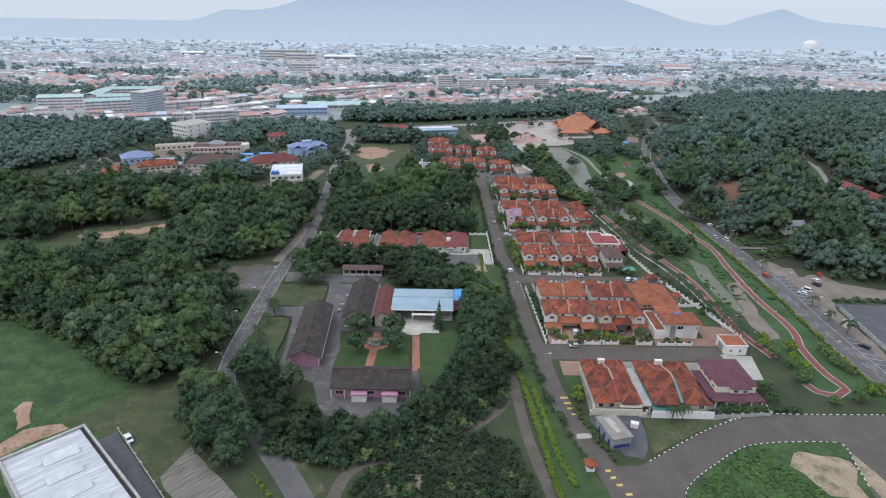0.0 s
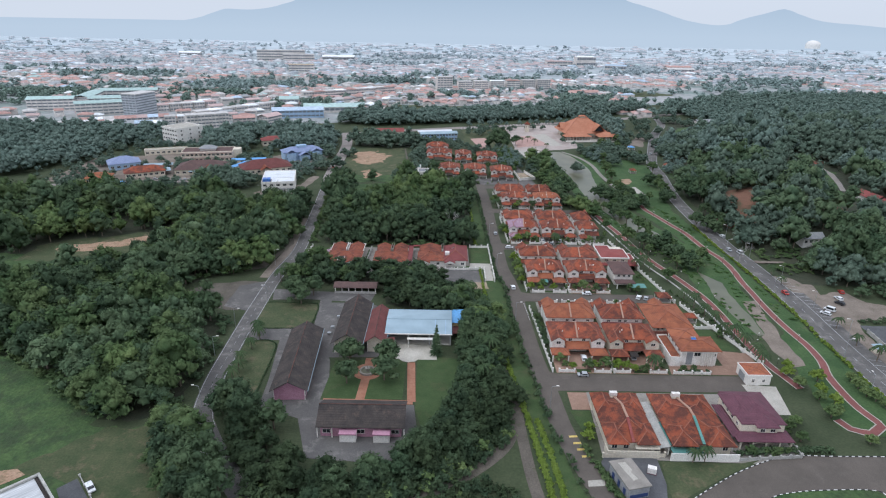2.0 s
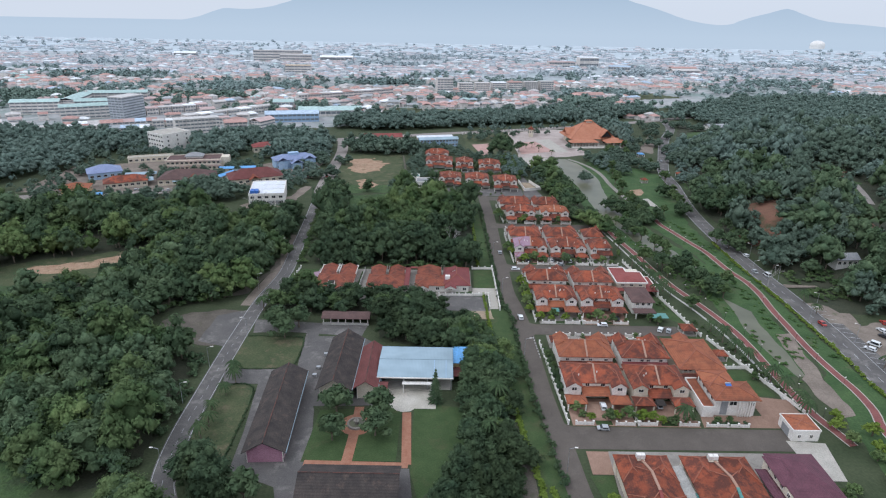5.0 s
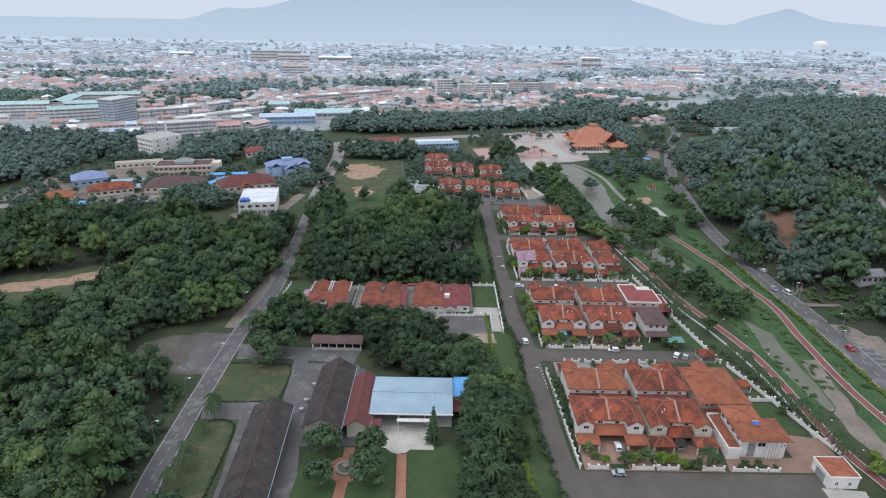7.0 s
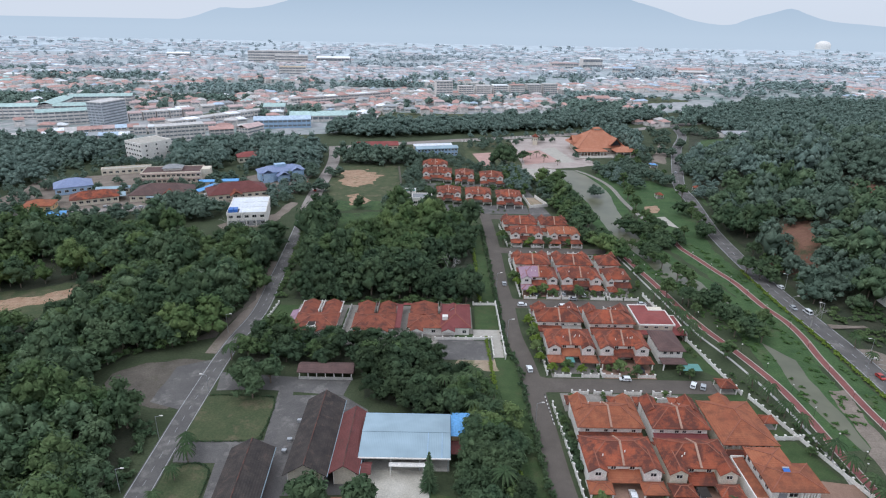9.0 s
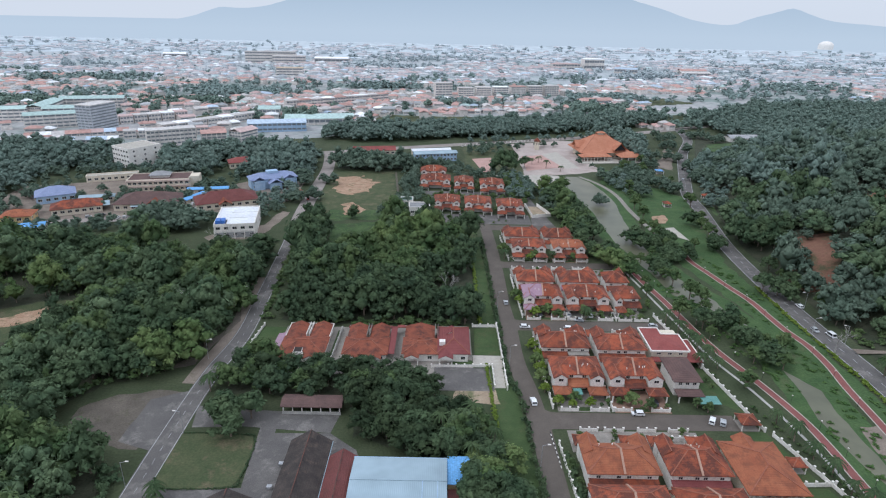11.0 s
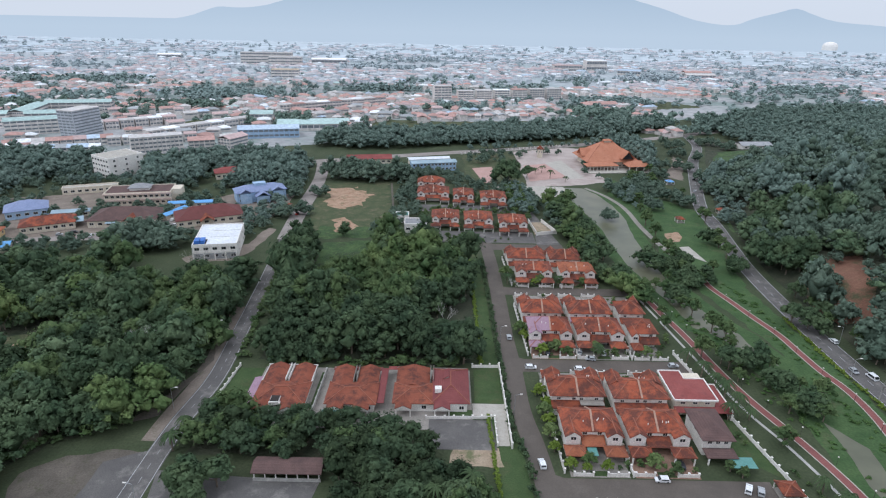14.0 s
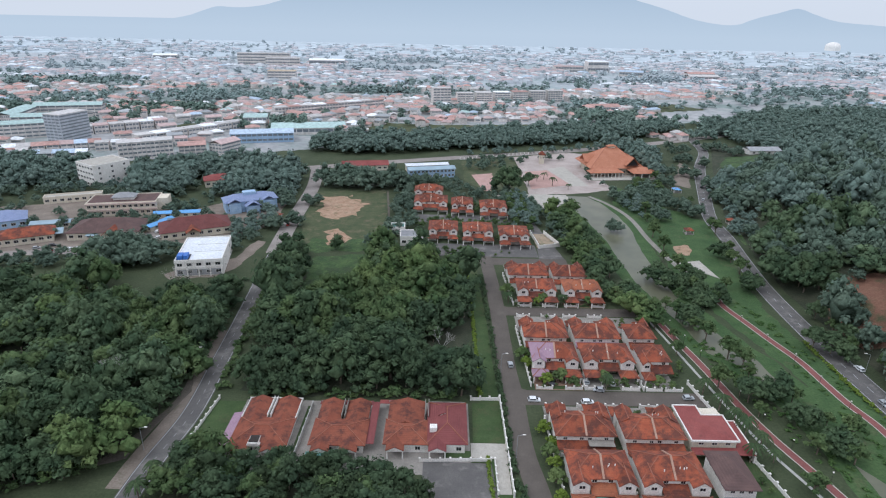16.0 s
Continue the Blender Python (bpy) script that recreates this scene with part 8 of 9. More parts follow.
garden_wall((174.4, 240), (171.4, 206), 1.6, "stone_wall", "grey boundary wall beside a lot", 4.0, 0.9)
kiosk = thing("kiosk", 168.6, 225, "small roadside kiosk with pale blue roof", "kiosk", turn=8)
part("wall", Shape().box(-1.7, 1.7, -1.2, 1.2, 0, 2.3), M["cream_wall"], kiosk)
part("counter", Shape().box(-1.5, 1.5, -1.5, -1.2, 0.9, 1.0), M["dark"], kiosk)
part("hatch", Shape().box(-1.4, 1.4, -1.24, -1.2, 1.05, 2.0), M["glass"], kiosk)
part("roof", Shape().solid([(-2.1, -1.9, 2.3), (2.1, -1.9, 2.3), (2.1, 1.5, 2.6), (-2.1, 1.5, 2.6)], [(-2.1, -1.9, 2.4), (2.1, -1.9, 2.4), (2.1, 1.5, 2.7), (-2.1, 1.5, 2.7)]), M["sky_roof"], kiosk)
gazebo(152, 500, 5, "small red-roofed pavilion in the park")
gazebo(186, 520, 5, "small red-roofed pavilion in the park")
gazebo(176, 590, 6, "blue-roofed shelter by the road", "shelter", "blue_roof")


# ---- woods and town in the distance ----
BELT_NORTH = [(-120, 700), (-60, 688), (10, 712), (117, 748), (200, 785), (260, 830), (240, 860), (120, 812), (0, 775), (-110, 745)]
BELT_WEST = [(-102, 560), (-106, 610), (-118, 632), (-150, 640), (-215, 625), (-225, 580), (-205, 548), (-160, 560), (-140, 552)]
WOOD_NW = [(-420, 440), (-330, 445), (-285, 500), (-300, 545), (-270, 575), (-262, 620), (-330, 640), (-430, 640), (-600, 640), (-600, 470)]
WOOD_W2 = [(-176, 446), (-150, 452), (-140, 440), (-150, 428), (-176, 432)]
WOOD_NE = [(208, 560), (235, 600), (250, 660), (320, 700), (300, 760), (290, 850), (420, 960), (700, 1000), (900, 900), (800, 640), (560, 560), (420, 600), (300, 560)]
WOOD_PARK = [(172, 622), (184, 650), (192, 700), (178, 742), (152, 728), (174, 695), (169, 655)]
FIELD_EDGE = [(-88, 585), (-80, 600), (-30, 600), (-22, 585), (-28, 580), (-60, 578)]
FIELD_SOUTH = [(-36, 470), (-27, 470), (-26, 462), (-36, 461)]
# Leaf colours of these woods include painted haze.
for zone, gap, tone, seed, name in ((BELT_NORTH, 8.0, "leaf_far_hazy", 71, "dark belt of trees along a road"), (BELT_WEST, 7.6, "leaf_far_hazy", 72, "dense dark trees beside a road"), (WOOD_NW, 9.5, "leaf_far_hazy", 73, "hazy dark woodland"),
                                    (WOOD_W2, 7.0, "leaf_hazy", 74, "trees beside low halls"), (WOOD_NE, 10.5, "leaf_far_hazy", 75, "hazy wooded hills"), (WOOD_PARK, 8.0, "leaf_far_hazy", 76, "park trees by a plaza"),
                                    (FIELD_EDGE, 6.5, "leaf_hazy", 77, "trees at the end of a field"), (FIELD_SOUTH, 6.5, "leaf_hazy", 78, "trees at the edge of a field")):
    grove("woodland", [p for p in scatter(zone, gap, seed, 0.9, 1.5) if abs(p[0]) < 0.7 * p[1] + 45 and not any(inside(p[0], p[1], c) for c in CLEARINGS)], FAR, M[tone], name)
rng = random.Random(9)
HALLS = ((-116, 440, 24), (-121, 532, 20), (-139, 486, 22), (-186, 481, 22), (-196, 521, 23), (-225, 467, 17), (-252, 490, 15), (-224, 489, 11), (-160, 512, 12), (-249, 448, 11), (-229, 430, 9), (-160, 586, 13), (-240, 540, 17), (-244, 588, 20), (-195, 455, 16), (-160, 490, 12), (-104, 510, 12))
loose = [(rng.uniform(-300, -100), rng.uniform(430, 560), rng.uniform(0.5, 0.95), 1.0) for _ in range(260)] + [(rng.uniform(-310, -104), rng.uniform(545, 640), rng.uniform(0.6, 1.1), 1.0) for _ in range(200)]
loose = [p for p in loose if not any(math.hypot(p[0] - x, p[1] - y + 4) < r for x, y, r in HALLS) and p[0] < -102]
loose += [p for zone, s in (([(-240, 424), (-150, 436), (-136, 452), (-140, 462), (-176, 450), (-240, 440)], 131), ([(-160, 462), (-166, 500), (-176, 510), (-214, 502), (-214, 496), (-172, 496)], 132), ([(-172, 508), (-138, 500), (-136, 520), (-168, 530)], 133),
                           ([(-218, 474), (-206, 470), (-204, 505), (-222, 505)], 134), ([(-276, 460), (-262, 460), (-262, 520), (-282, 520)], 135), ([(-108, 462), (-98, 474), (-104, 500), (-118, 494)], 136)) for p in scatter(zone, 6.5, s, 0.5, 0.95, drop=0.25)]
grove("scattered_trees", loose, MID, M["leaf_hazy"], "scattered trees between low halls")
for cx, cy, n, r in ((120, 409, 14, 8), (128, 424, 6, 4), (127, 304, 6, 4), (121, 318, 4, 3), (120, 336, 6, 5), (110, 386, 8, 4), (109, 430, 6, 4), (131, 408, 9, 5), (115, 420, 8, 5), (130, 568, 10, 7), (143, 566, 12, 9), (152, 560, 8, 6), (141, 522, 7, 5), (166, 532, 6, 6), (168, 545, 6, 6), (157, 462, 6, 4), (154, 421, 8, 4), (172, 610, 9, 7), (180, 640, 9, 8), (186, 494, 4, 4), (212, 608, 10, 8), (228, 626, 8, 7),
                     (158, 360, 4, 3), (200, 634, 8, 6), (214, 688, 9, 7), (226, 728, 10, 8), (262, 742, 12, 10), (226, 668, 6, 4), (205, 604, 7, 5), (272, 712, 10, 8), (240, 620, 8, 6), (196, 566, 6, 4), (108, 500, 5, 3), (-97, 494, 7, 5), (-100, 540, 6, 5), (-84, 500, 6, 4), (-84, 540, 6, 4), (-55, 462, 3, 2)):
    pts = [(cx + rng.gauss(0, r * 0.6), cy + rng.gauss(0, r * 0.6), rng.uniform(0.7, 1.25), rng.uniform(0.9, 1.2)) for _ in range(n)]
    # Clumps further off take a leaf colour with haze mixed in.
    grove("tree_clump", pts, MID, M["leaf_dark" if cy < 480 else "leaf_hazy"], "clump of leafy trees by a path or road", "trees")
# Most of these trees also wear the haze-tinted leaf colours.
for zone, gap, tone, seed in (([(119, 554), (126, 540), (150, 534), (168, 552), (167, 602), (152, 612), (134, 580)], 6.6, "leaf_hazy", 101), ([(-118, 470), (-100, 478), (-98, 560), (-104, 600), (-118, 560)], 6.5, "leaf_far_hazy", 91), ([(-30, 468), (-12, 500), (-20, 600), (-34, 608), (-28, 560)], 5.5, "leaf_hazy", 92),
                              ([(47, 500), (66, 500), (62, 560), (52, 600), (46, 560)], 6.0, "leaf_far_hazy", 93), ([(-82, 440), (-70, 442), (-72, 470), (-82, 480)], 6.0, "leaf_dark", 94), ([(-24, 600), (14, 590), (24, 600), (-20, 612)], 6.0, "leaf_hazy", 95),
                              ([(126, 545), (132, 560), (140, 556), (134, 530), (128, 515)], 7.0, "leaf_far_hazy", 96), ([(176, 500), (185, 520), (196, 560), (206, 570), (200, 520), (186, 480)], 7.0, "leaf_far_hazy", 97),
                              ([(20, 690), (120, 716), (180, 735), (176, 745), (100, 722), (20, 698)], 7.0, "leaf_far_hazy", 98), ([(-300, 560), (-205, 548), (-210, 580), (-230, 640), (-300, 640)], 8.0, "leaf_far_hazy", 99), ([(172, 398), (180, 390), (198, 388), (206, 412), (190, 420)], 9.0, "leaf_hazy", 100)):
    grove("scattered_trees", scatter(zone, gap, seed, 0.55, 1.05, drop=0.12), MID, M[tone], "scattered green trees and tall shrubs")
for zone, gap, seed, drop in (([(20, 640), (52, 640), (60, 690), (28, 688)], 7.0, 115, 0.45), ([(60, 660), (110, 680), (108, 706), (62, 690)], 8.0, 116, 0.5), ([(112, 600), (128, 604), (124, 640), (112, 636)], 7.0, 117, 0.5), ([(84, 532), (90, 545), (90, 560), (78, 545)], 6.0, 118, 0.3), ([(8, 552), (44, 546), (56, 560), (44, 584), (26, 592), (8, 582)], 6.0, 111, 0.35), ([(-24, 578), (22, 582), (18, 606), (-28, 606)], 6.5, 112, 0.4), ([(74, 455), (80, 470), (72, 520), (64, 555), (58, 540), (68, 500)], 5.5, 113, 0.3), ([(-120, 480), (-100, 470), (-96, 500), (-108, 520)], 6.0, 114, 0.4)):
    grove("scattered_trees", scatter(zone, gap, seed, 0.5, 1.0, drop=drop), MID, M["leaf_hazy"], "scattered green trees and tall shrubs")
estate_green = [(57 + rng.uniform(-1, 1), y, rng.uniform(0.45, 0.7), 1.0) for y in (497, 503, 509, 515, 521)] + [(x, rng.uniform(500, 508), rng.uniform(0.5, 0.8), 1) for x in range(-12, 50, 4)] + [(x, 460 + rng.uniform(-3, 3), rng.uniform(0.5, 0.9), 1) for x in range(-10, 24, 4)] + [(rng.uniform(46, 60), rng.uniform(508, 575), rng.uniform(0.5, 0.95), 1) for _ in range(40)] + [(x, 540 + rng.uniform(-4, 4), rng.uniform(0.5, 0.8), 1) for x in range(-16, 46, 4)] + [(12.6, 478, 0.6, 1), (36, 480, 0.6, 1), (8, 515, 0.6, 1), (25.5, 530, 0.6, 1)]
grove("scattered_trees", estate_green, MID, M["leaf"], "small green trees between far houses")

# Tint of the haze that is painted into far town colours.
HAZE_TINT = (0.52, 0.575, 0.615)


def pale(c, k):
    """A colour mixed by some share towards a grey-blue tint, which paints distance haze into it."""
    return tuple(round(p * (1 - k) + a * k, 3) for p, a in zip(c, HAZE_TINT))


def hazed_floor(name, k):
    # k is the share of haze painted into the ground colour.
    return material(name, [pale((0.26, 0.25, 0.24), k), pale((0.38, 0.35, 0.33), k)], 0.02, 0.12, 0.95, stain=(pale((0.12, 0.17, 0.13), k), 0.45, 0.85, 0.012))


# Each farther ground sheet has more haze mixed into its base colour.
structure("town_ground", sheet([(-900, 660), (-420, 650), (-260, 650), (-120, 705), (-60, 776), (120, 815), (260, 870), (420, 965), (700, 1010), (1500, 1100), (1500, 1290), (-1500, 1240)], 0.012, 3.0, 80), hazed_floor("town_streets", 0.2), "pale streets and yards of a town", "ground")
structure("town_ground", sheet([(-1700, 1160), (1700, 1190), (2100, 1800), (-2000, 1800)], 0.024, 3.0, 85), hazed_floor("hazed_streets", 0.5), "hazy pale streets and yards of a distant town", "ground")
structure("plain", sheet([(-2400, 1720), (2400, 1720), (3400, 2700), (-3400, 2700)], 0.04, 5.0, 81), material("hazed_plain", [pale((0.36, 0.4, 0.4), 0.7), pale((0.44, 0.46, 0.47), 0.7)], 0.01, 0.02, 0.95, stain=(pale((0.2, 0.26, 0.25), 0.7), 0.5, 0.8, 0.006), detail=4.0), "hazy pale plain with scattered trees towards the mountains", "ground")
# Self-glowing backdrop: haze painted as an emission tint, paler towards the ground.
haze_glow = bpy.data.materials.new("glowing_haze_backdrop")
haze_glow.use_nodes = True
nodes, links = haze_glow.node_tree.nodes, haze_glow.node_tree.links
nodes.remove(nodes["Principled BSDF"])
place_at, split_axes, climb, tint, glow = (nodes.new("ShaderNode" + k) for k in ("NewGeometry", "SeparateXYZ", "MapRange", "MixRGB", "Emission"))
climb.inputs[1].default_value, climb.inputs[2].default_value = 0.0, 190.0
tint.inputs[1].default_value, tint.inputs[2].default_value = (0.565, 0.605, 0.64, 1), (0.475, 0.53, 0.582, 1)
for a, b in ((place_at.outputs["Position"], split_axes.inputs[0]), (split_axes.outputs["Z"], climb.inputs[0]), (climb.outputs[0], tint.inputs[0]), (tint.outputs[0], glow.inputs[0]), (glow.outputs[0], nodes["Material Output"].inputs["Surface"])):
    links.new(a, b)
# This plain glows with the mountains' painted haze, hiding the seam.
structure("plain", sheet([(-3400, 2420), (3400, 2420), (4600, 3480), (-4600, 3480)], 0.06, 5.0, 86), haze_glow, "glowing hazy plain at the foot of the mountains", "ground")
structure("dry_field", sheet([(-102, 762), (-48, 752), (60, 800), (160, 848), (245, 880), (240, 905), (150, 868), (0, 844), (-92, 858)], 0.03, 3.0, 82), M["dry_lawn"], "dry open ground beyond the tree belt", "field")
structure("dry_field", sheet([(268, 962), (362, 1000), (330, 1048), (276, 1030)], 0.03, 3.0, 83), M["dry_lawn"], "dry open field at the town's edge", "field")
structure("green_field", sheet([(-290, 792), (-240, 800), (-236, 830), (-280, 826)], 0.03, 3.0, 84), M["dry_lawn"], "green field among town blocks", "field")

# Walls and roofs carry painted haze, stronger in each farther band.
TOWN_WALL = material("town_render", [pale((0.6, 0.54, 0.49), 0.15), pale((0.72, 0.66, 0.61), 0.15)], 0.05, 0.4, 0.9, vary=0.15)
HAZED_WALL = material("hazed_town_render", [(0.56, 0.58, 0.6), (0.62, 0.64, 0.66)], 0.03, 0.2, 0.9)
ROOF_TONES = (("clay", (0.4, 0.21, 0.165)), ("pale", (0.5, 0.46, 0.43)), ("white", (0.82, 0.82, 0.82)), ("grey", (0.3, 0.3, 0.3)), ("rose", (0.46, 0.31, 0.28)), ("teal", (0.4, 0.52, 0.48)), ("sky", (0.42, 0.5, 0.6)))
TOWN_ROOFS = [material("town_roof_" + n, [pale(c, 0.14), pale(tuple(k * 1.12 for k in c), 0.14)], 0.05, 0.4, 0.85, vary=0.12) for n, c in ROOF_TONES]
HAZED_ROOFS = [material("hazed_town_roof_" + n, [pale(c, 0.46), pale(c, 0.4)], 0.03, 0.2, 0.85) for n, c in ROOF_TONES]
HAZIER_WALL = material("hazier_town_render", [(0.5, 0.54, 0.57), (0.54, 0.58, 0.6)], 0.03, 0.2, 0.9)
HAZIER_ROOFS = [material("hazier_town_roof_" + n, [pale(c, 0.68), pale(c, 0.62)], 0.03, 0.2, 0.85) for n, c in ROOF_TONES]
ROOF_ODDS = (32, 22, 9, 14, 18, 2, 3)
GLASS_FAR = material("town_glass", [(0.16, 0.18, 0.2), (0.2, 0.22, 0.24)], 0.1, 0.5, 0.3)


def town_green(x, y):
    """Where trees, and not houses, fill the town: above 0.12."""
    return noise.noise(Vector((x * 0.0045, y * 0.006, 2.0))) + 0.5 * noise.noise(Vector((x * 0.013, y * 0.017, 5.0)))


def town_plan():
    rng = random.Random(77)
    spots, y = [], 786.0
    keep_out = (BELT_NORTH, WOOD_NE, [(-60, 770), (60, 795), (170, 840), (150, 890), (0, 850), (-110, 800)], [(260, 800), (700, 800), (900, 1000), (430, 1090), (290, 1080)],
                [(-480, 620), (-130, 640), (-95, 830), (-180, 850), (-300, 880), (-480, 880)], [(-10, 970), (20, 970), (20, 1000), (-10, 1000)])
    while y < 2300:
        x = -0.78 * y - 60
        while x < 0.8 * y + 80:
            size = rng.uniform(7, 15) * (1 + max(0.0, y - 1200) / 2200)
            x += size + rng.choice((0.5, 1, 2, 3, 9))
            px, py = x + 40 * math.sin(y * 0.013), y + rng.uniform(-6, 6)
            if town_green(px, py) > 0.12 or rng.random() < 0.12 + max(0.0, (y - 1500) / 1100) or any(inside(px, py, z) for z in keep_out):
                continue
            spots.append((px, py, size * rng.choice((1, 1, 1, 1.8)), rng.uniform(7, 11), rng.choice((3, 3.2, 3.5, 3.5, 4, 6, 7)), rng.uniform(-14, 14) + 30 * math.sin(px * 0.004) + rng.choice((0, 0, 90)), rng.choices(range(7), ROOF_ODDS)[0]))
        y += 12.5 + (y - 786) * 0.012
    return spots


TOWN = town_plan()
fill = random.Random(31)
for _ in range(150):
    x, y = fill.uniform(-520, -110), fill.uniform(655, 880)
    if y < 700 + (x + 260) * 0.4 or any(math.hypot(x - a, y - b) < r for a, b, r in ((-352, 724, 30), (-420, 790, 62), (-250, 666, 30), (-172, 742, 38), (-138, 792, 45), (-340, 650, 60))):
        continue
    TOWN.append((x, y, fill.uniform(9, 18), fill.uniform(8, 13), fill.choice((4, 6.5, 7)), fill.uniform(10, 40), fill.choices(range(7), ROOF_ODDS)[0]))
TOWN.sort(key=lambda s: s[1] + 0.15 * abs(s[0]))
for i, (x, y, w, d, h, turn, tone) in enumerate(TOWN[:240]):
    b = thing("town_house", x, y, "small town house with %s roof" % ("clay red", "pale grey", "white", "dark grey", "faded red", "pale green", "pale blue")[tone], "house", "houses of the near town", turn)
    part("wall", Shape().box(-w / 2, w / 2, -d / 2, d / 2, 0, h), TOWN_WALL, b)
    made = hip(-w / 2 - 0.5, w / 2 + 0.5, -d / 2 - 0.5, d / 2 + 0.5, h, 2.2) if i % 3 else gable(-w / 2 - 0.4, w / 2 + 0.4, -d / 2 - 0.4, d / 2 + 0.4, h, 1.8, "x")
    part("roof", made[0], TOWN_ROOFS[tone], b)
    part("window_band", Shape().box(-w / 2 + 1, w / 2 - 1, -d / 2 - 0.06, -d / 2 + 0.02, h - 2.2, h - 1.2), GLASS_FAR, b)
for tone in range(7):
  for lo, hi, wall_mat, roof_mats in ((0, 1180, TOWN_WALL, TOWN_ROOFS), (1180, 1600, HAZED_WALL, HAZED_ROOFS), (1600, 9000, HAZIER_WALL, HAZIER_ROOFS)):
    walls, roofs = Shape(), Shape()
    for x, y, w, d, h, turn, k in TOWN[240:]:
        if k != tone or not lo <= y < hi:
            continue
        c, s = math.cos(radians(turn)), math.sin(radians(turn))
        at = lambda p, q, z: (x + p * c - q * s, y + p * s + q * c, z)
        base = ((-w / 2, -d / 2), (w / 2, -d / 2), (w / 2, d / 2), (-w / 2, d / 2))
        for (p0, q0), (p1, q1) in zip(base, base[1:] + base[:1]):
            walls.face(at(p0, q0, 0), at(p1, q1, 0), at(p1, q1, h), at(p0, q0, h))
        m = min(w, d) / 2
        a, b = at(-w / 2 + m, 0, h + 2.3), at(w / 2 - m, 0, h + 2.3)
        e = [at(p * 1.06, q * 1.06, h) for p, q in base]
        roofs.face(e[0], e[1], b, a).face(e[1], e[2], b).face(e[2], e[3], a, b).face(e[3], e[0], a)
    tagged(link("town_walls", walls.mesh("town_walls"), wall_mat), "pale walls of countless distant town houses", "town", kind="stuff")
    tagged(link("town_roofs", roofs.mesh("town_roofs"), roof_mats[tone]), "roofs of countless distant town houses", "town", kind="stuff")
LIGHT = [crown(90 + i, 5.0, 5.0, 1.5, 6, 6, 1.5, 0.7, 0.45) for i in range(4)]
FAINT = [crown(95 + i, 5.5, 4.2, 1.2, 4, 4, 1.9, 0.7, 0.5) for i in range(4)]
rng = random.Random(12)
green, pale_spots = [], []
for _ in range(5200):
    y = 790 + (rng.random() ** 1.4) * 1500
    x = rng.uniform(-0.8 * y, 0.82 * y)
    if (town_green(x, y) > 0.1 or rng.random() < 0.16) and not inside(x, y, [(-60, 782), (60, 806), (160, 850), (150, 890), (0, 850), (-110, 800)]):
        if y < 1500 or rng.random() < 0.45:
            (green if y < 1150 else pale_spots).append((x, y, rng.uniform(0.6, 1.6), rng.uniform(0.8, 1.2)))
# Foliage turns paler and bluer band by band, painting haze into the leaves.
LEAF_TOWN = material("foliage_hazed_town", [(0.13, 0.185, 0.15), (0.18, 0.235, 0.19)], 0.05, 0.4, 0.8, island=0.2, spec=0.2, detail=3.0)
LEAF_MID = material("foliage_hazed_mid", [(0.2, 0.265, 0.245), (0.26, 0.32, 0.3)], 0.05, 0.4, 0.8, island=0.15, spec=0.2, detail=3.0)
LEAF_HAZED = material("foliage_hazed_far", [(0.36, 0.415, 0.435), (0.42, 0.47, 0.485)], 0.03, 0.3, 0.8, island=0.1, spec=0.2, detail=3.0)
leaf_at = lambda y: LEAF_TOWN if y < 920 else LEAF_MID if y < 1300 else LEAF_HAZED
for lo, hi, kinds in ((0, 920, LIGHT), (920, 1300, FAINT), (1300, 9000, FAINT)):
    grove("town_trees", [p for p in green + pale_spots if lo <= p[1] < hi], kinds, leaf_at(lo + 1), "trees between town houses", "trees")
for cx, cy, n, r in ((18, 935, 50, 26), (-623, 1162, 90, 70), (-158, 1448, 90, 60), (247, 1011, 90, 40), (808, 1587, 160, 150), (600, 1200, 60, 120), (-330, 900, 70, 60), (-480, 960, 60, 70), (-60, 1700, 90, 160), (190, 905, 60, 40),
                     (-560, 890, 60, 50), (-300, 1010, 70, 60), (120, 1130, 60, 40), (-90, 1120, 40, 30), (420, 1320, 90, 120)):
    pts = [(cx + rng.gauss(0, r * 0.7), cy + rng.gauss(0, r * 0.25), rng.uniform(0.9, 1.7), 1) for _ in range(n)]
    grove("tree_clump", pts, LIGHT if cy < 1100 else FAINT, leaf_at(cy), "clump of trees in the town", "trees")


# larger town buildings
def block(x, y, w, d, h, roof, label, turn=0.0, floors=3, bays=8, wall=None, kind="flat"):
    b = thing("town_block", x, y, label, "building", "larger town buildings", turn)
    part("wall", Shape().box(-w / 2, w / 2, -d / 2, d / 2, 0, h), wall or TOWN_WALL, b)
    if kind == "flat":
        part("roof", Shape().box(-w / 2 - 0.3, w / 2 + 0.3, -d / 2 - 0.3, d / 2 + 0.3, h, h + 0.7), roof, b)
    else:
        part("roof", gable(-w / 2 - 0.6, w / 2 + 0.6, -d / 2 - 0.6, d / 2 + 0.6, h, 2.6, "x" if w > d else "y")[0], roof, b)
    for f in range(floors):
        z = h * (f + 0.4) / floors
        part("window_band", Shape().box(-w / 2 + 0.6, w / 2 - 0.6, -d / 2 - 0.08, -d / 2, z, z + h / floors * 0.42), GLASS_FAR, b)
        part("window_band", Shape().box(w / 2, w / 2 + 0.08, -d / 2 + 0.6, d / 2 - 0.6, z, z + h / floors * 0.42), GLASS_FAR, b)
    for i in range(1, bays):
        px = -w / 2 + w * i / bays
        part("pier", Shape().box(px - 0.35, px + 0.35, -d / 2 - 0.16, -d / 2, 0, h), wall or TOWN_WALL, b)
    return b


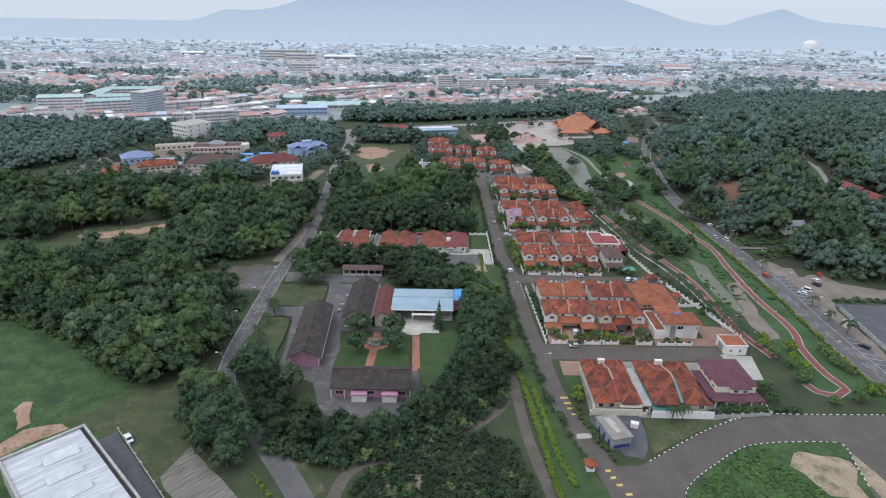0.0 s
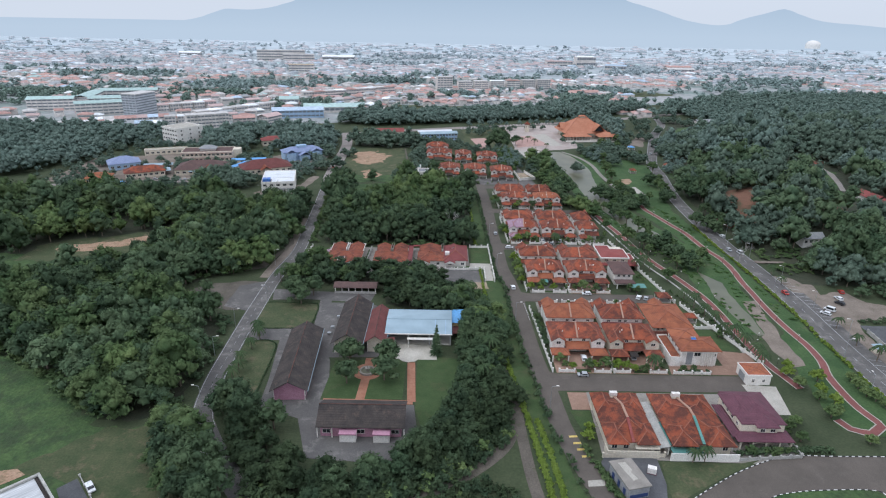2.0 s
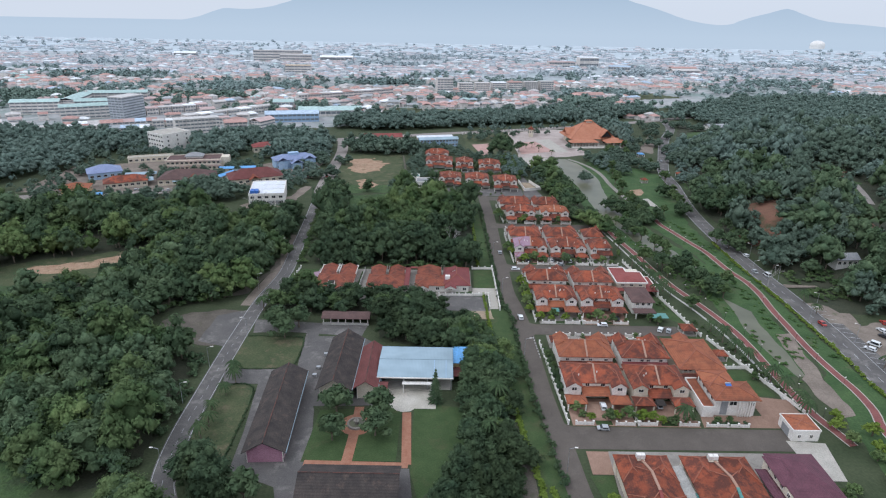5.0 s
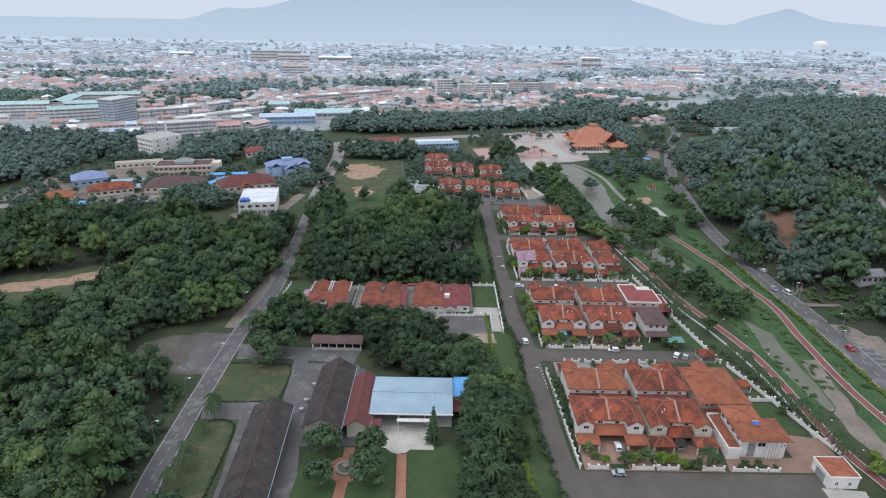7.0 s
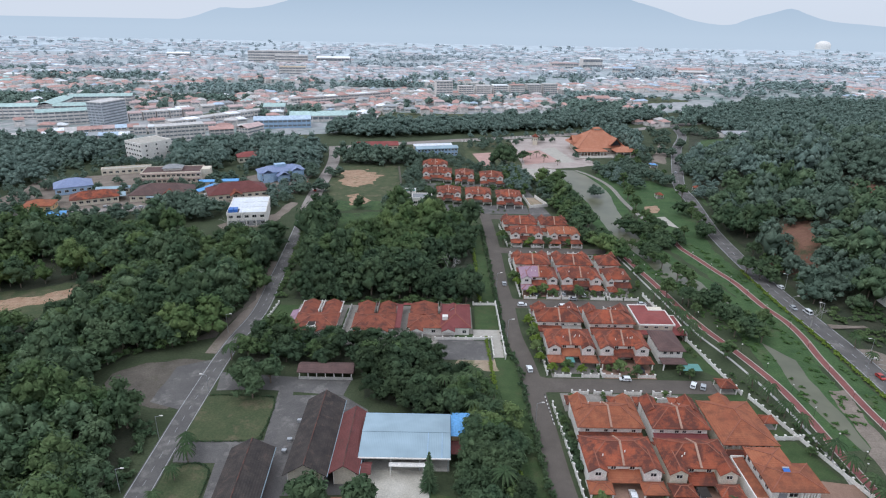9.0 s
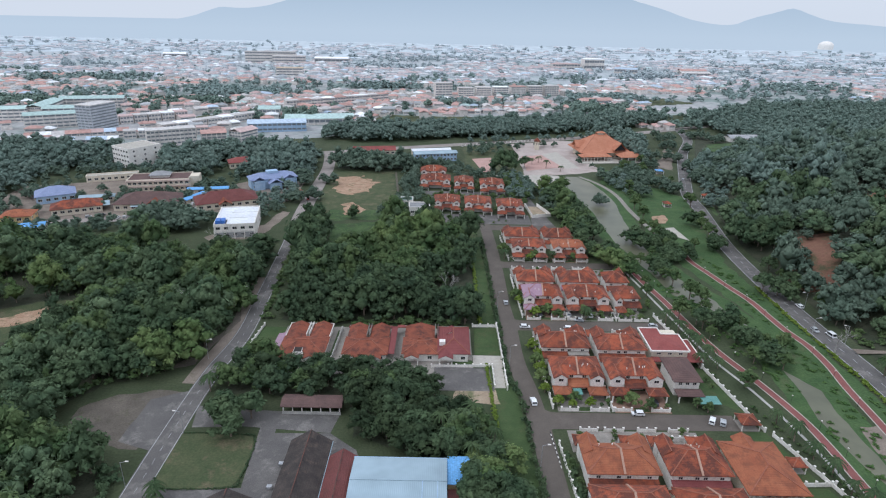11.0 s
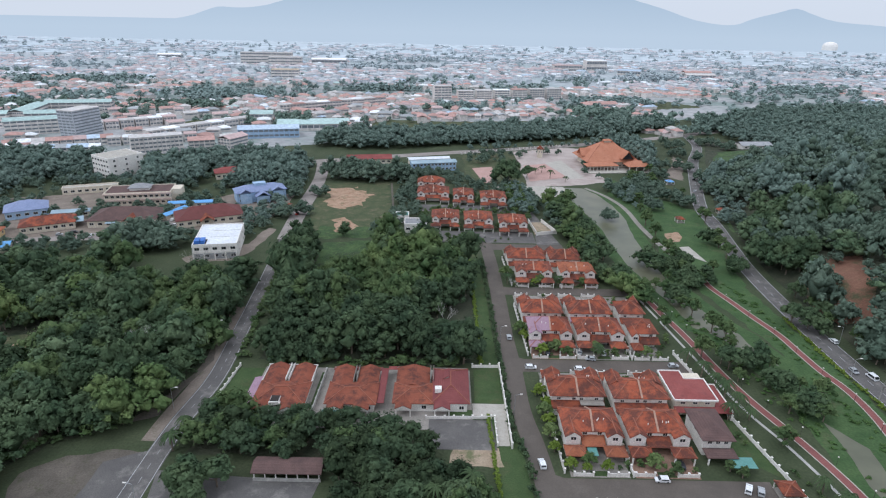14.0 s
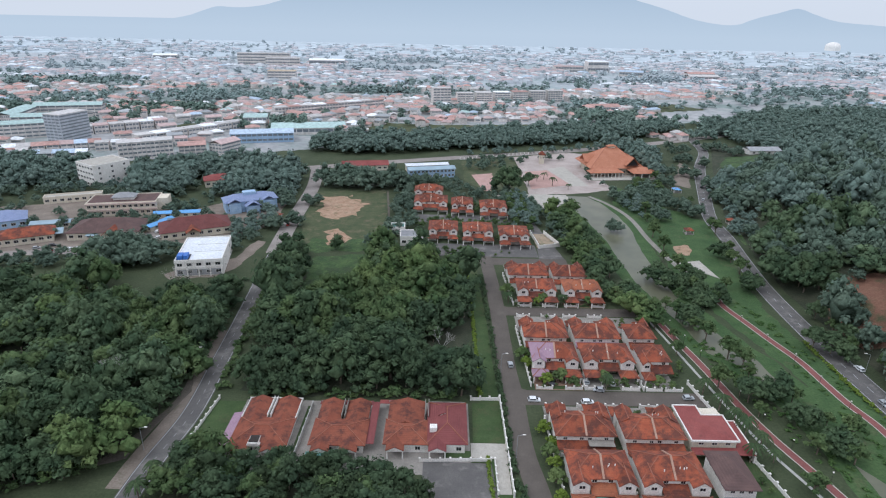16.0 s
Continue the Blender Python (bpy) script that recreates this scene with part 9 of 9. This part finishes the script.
R = dict(zip(("clay", "pale", "white", "grey", "rose", "teal", "sky"), TOWN_ROOFS))
GREY_WALL = material("grey_blue_cladding", [(0.42, 0.44, 0.47), (0.48, 0.5, 0.53)], 0.05, 0.4, 0.8)
block(-344, 717, 18, 32, 27.5, R["pale"], "grey slab tower of ten storeys", -16, 10, 4, GREY_WALL)
for x, y, w, d, turn in ((-420, 850, 70, 16, 14), (-400, 778, 62, 16, 16), (-448, 800, 18, 60, 12), (-400, 735, 50, 15, 30), (-470, 760, 50, 16, 16)):
    block(x, y, w, d, 14, R["teal"], "hospital wing with pale green roof", turn, 4, 9, None, "gable")
names = list(R.values())
for i in range(8):
    block(-376 + i * 9.6, 661 + i * 4.8, 9.6, 9.4, 6.5, names[(0, 2, 1, 0, 0, 4, 6, 0)[i]], "narrow shophouse in a terrace", 26, 2, 2, None, "gable")
    block(-356 + i * 8.4, 640 + i * 2, 8.4, 8.2, 6.5, names[(0, 3, 1, 6, 3, 6, 6, 2)[i]], "narrow shophouse in a terrace", 14, 2, 2, None, "gable")
    block(-410 + i * 9, 632 + i * 3, 9.4, 9, 6.5, names[(2, 2, 1, 0, 4, 2, 0, 1)[i]], "narrow shophouse in a terrace", 18, 2, 2, None, "gable")
block(-250, 666, 42, 14, 14, R["pale"], "long cream four-storey block with open corridors", 30, 4, 12)
block(-216, 680, 22, 13, 9, R["clay"], "red-roofed building with cream walls", 24, 3, 5, None, "gable")
block(-192, 694, 14, 24, 9, R["rose"], "red-roofed building with cream walls", -24, 3, 4, None, "gable")
block(-172, 742, 58, 20, 9, R["sky"], "long hall with pale blue roof and blue walls", 14, 2, 12, M["blue_wall"], "gable")
block(-138, 792, 74, 34, 7, R["teal"], "wide market hall with pale green roof", 12, 1, 12, None, "gable")
block(-200, 818, 24, 22, 11, R["teal"], "building with stepped green roof", 10, 2, 5, None, "gable")
for i in range(7):
    block(-278 + i * 10.2, 722 + i * 13, 15, 13, 8, names[(1, 2, 1, 1, 2, 1, 1)[i]], "shophouse in a long curved row", 50, 2, 4)
for i in range(6):
    block(-352 + i * 11, 756 + i * 9, 13, 13, 8, names[(1, 4, 1, 1, 2, 4)[i]], "cream shophouse in a long row", 36, 2, 4)
    block(-300 + i * 12, 690 + i * 5, 11, 12, 7, names[(1, 2, 0, 1, 1, 4)[i]], "cream shophouse in a short row", 24, 2, 3)
block(-2, 985, 24, 14, 24, R["pale"], "cream apartment block of seven storeys", 12, 7, 5)
for i in range(6):
    block(30 + i * 26, 1010 + i * 9, 22, 14, 15, names[(1, 1, 2, 0, 1, 1)[i]], "cream apartment block of five storeys", 10, 5, 6)
for i in range(9):
    block(-190 + i * 13, 880 + i * 10, 16, 13, 11, names[(1, 0, 1, 2, 0, 1, 2, 1, 0)[i]], "three-storey shop row block", 30, 3, 4)
block(-390, 1530, 110, 20, 24, R["pale"], "long white institutional block far off", 6, 4, 20)
block(-340, 1490, 70, 18, 18, R["pale"], "long white institutional block far off", 6, 3, 14)
block(-258, 1552, 76, 24, 11, R["white"], "white warehouse with bright roof", 2, 1, 8, None, "gable")
block(-275, 1228, 46, 20, 18, material("town_ochre", [(0.5, 0.4, 0.29), (0.54, 0.44, 0.33)], 0.05, 0.4, 0.9), "ochre stepped town building", 6, 4, 8)
block(325, 1515, 44, 30, 22, R["white"], "big white boxy store", 4, 2, 8)
block(262, 1500, 60, 26, 12, R["rose"], "broad pale shopping hall", 4, 2, 10)
block(380, 1440, 46, 22, 9, R["sky"], "hall with pale blue roof", -20, 1, 8, None, "gable")
block(500, 1380, 60, 22, 9, R["pale"], "long warehouse with pale roof", 6, 1, 8, None, "gable")
block(510, 1420, 56, 20, 10, R["clay"], "long warehouse with red roof", 6, 1, 8, None, "gable")
block(212, 972, 40, 18, 7, R["clay"], "broad house with red roof", 10, 1, 6, None, "gable")
block(-640, 1615, 52, 18, 10, R["white"], "long hall with white roof", 6, 1, 8, None, "gable")
dome = thing("domed_hall", 1436, 2545, "white domed hall on the far plain", "dome")
part("drum", Shape().drum(0, 0, 26, 26, 0, 14, 24), M["white_wall"], dome)
shell = Shape()
for k in range(5):
    a0, a1 = math.pi / 2 * k / 5, math.pi / 2 * (k + 1) / 5
    for i in range(24):
        t0, t1 = 2 * math.pi * i / 24, 2 * math.pi * (i + 1) / 24
        q = lambda a, t: (26 * math.cos(a) * math.cos(t), 26 * math.cos(a) * math.sin(t), 14 + 16 * math.sin(a))
        shell.face(q(a0, t0), q(a0, t1), q(a1, t1), q(a1, t0))
part("shell", shell, M["white_wall"], dome)


# ---- mountains ----
MOUNTAIN = [(-3600, 40), (-3000, 30), (-2600, 36), (-2300, 30), (-2050, 34), (-1800, 26), (-1629, 30), (-1503, 38), (-1407, 44), (-1309, 64), (-1183, 103), (-1062, 102), (-940, 115), (-817, 148), (-694, 191), (-453, 222), (-95, 244),
            (321, 251), (619, 244), (799, 231), (956, 175), (1111, 135), (1238, 95), (1363, 71), (1486, 65), (1571, 95), (1686, 125), (1786, 149), (1867, 127), (1996, 93), (2212, 76), (2500, 60), (3000, 70), (3600, 30)]
crest = smooth_line(MOUNTAIN, 30.0)
hill = Shape()
ridge_at = lambda p: max(p[1] + 2 * noise.noise(Vector((p[0] * 0.02, 3.0, 1.0))), 44)
for p, q in zip(crest, crest[1:]):
    z0, z1 = ridge_at(p), ridge_at(q)
    for (a, fa), (b, fb) in (((3440, 0.0), (3500, 1.0)), ((3500, 1.0), (3560, 0.0))):
        hill.face((p[0] * a / 3500, a, z0 * fa - 5 * (1 - fa)), (q[0] * a / 3500, a, z1 * fa - 5 * (1 - fa)), (q[0] * b / 3500, b, z1 * fb - 5 * (1 - fb)), (p[0] * b / 3500, b, z0 * fb - 5 * (1 - fb)))
# The mountains are not lit; they glow in the painted haze tint.
structure("backdrop", hill, haze_glow, "pale hazy blue mountains on the horizon", "mountains")
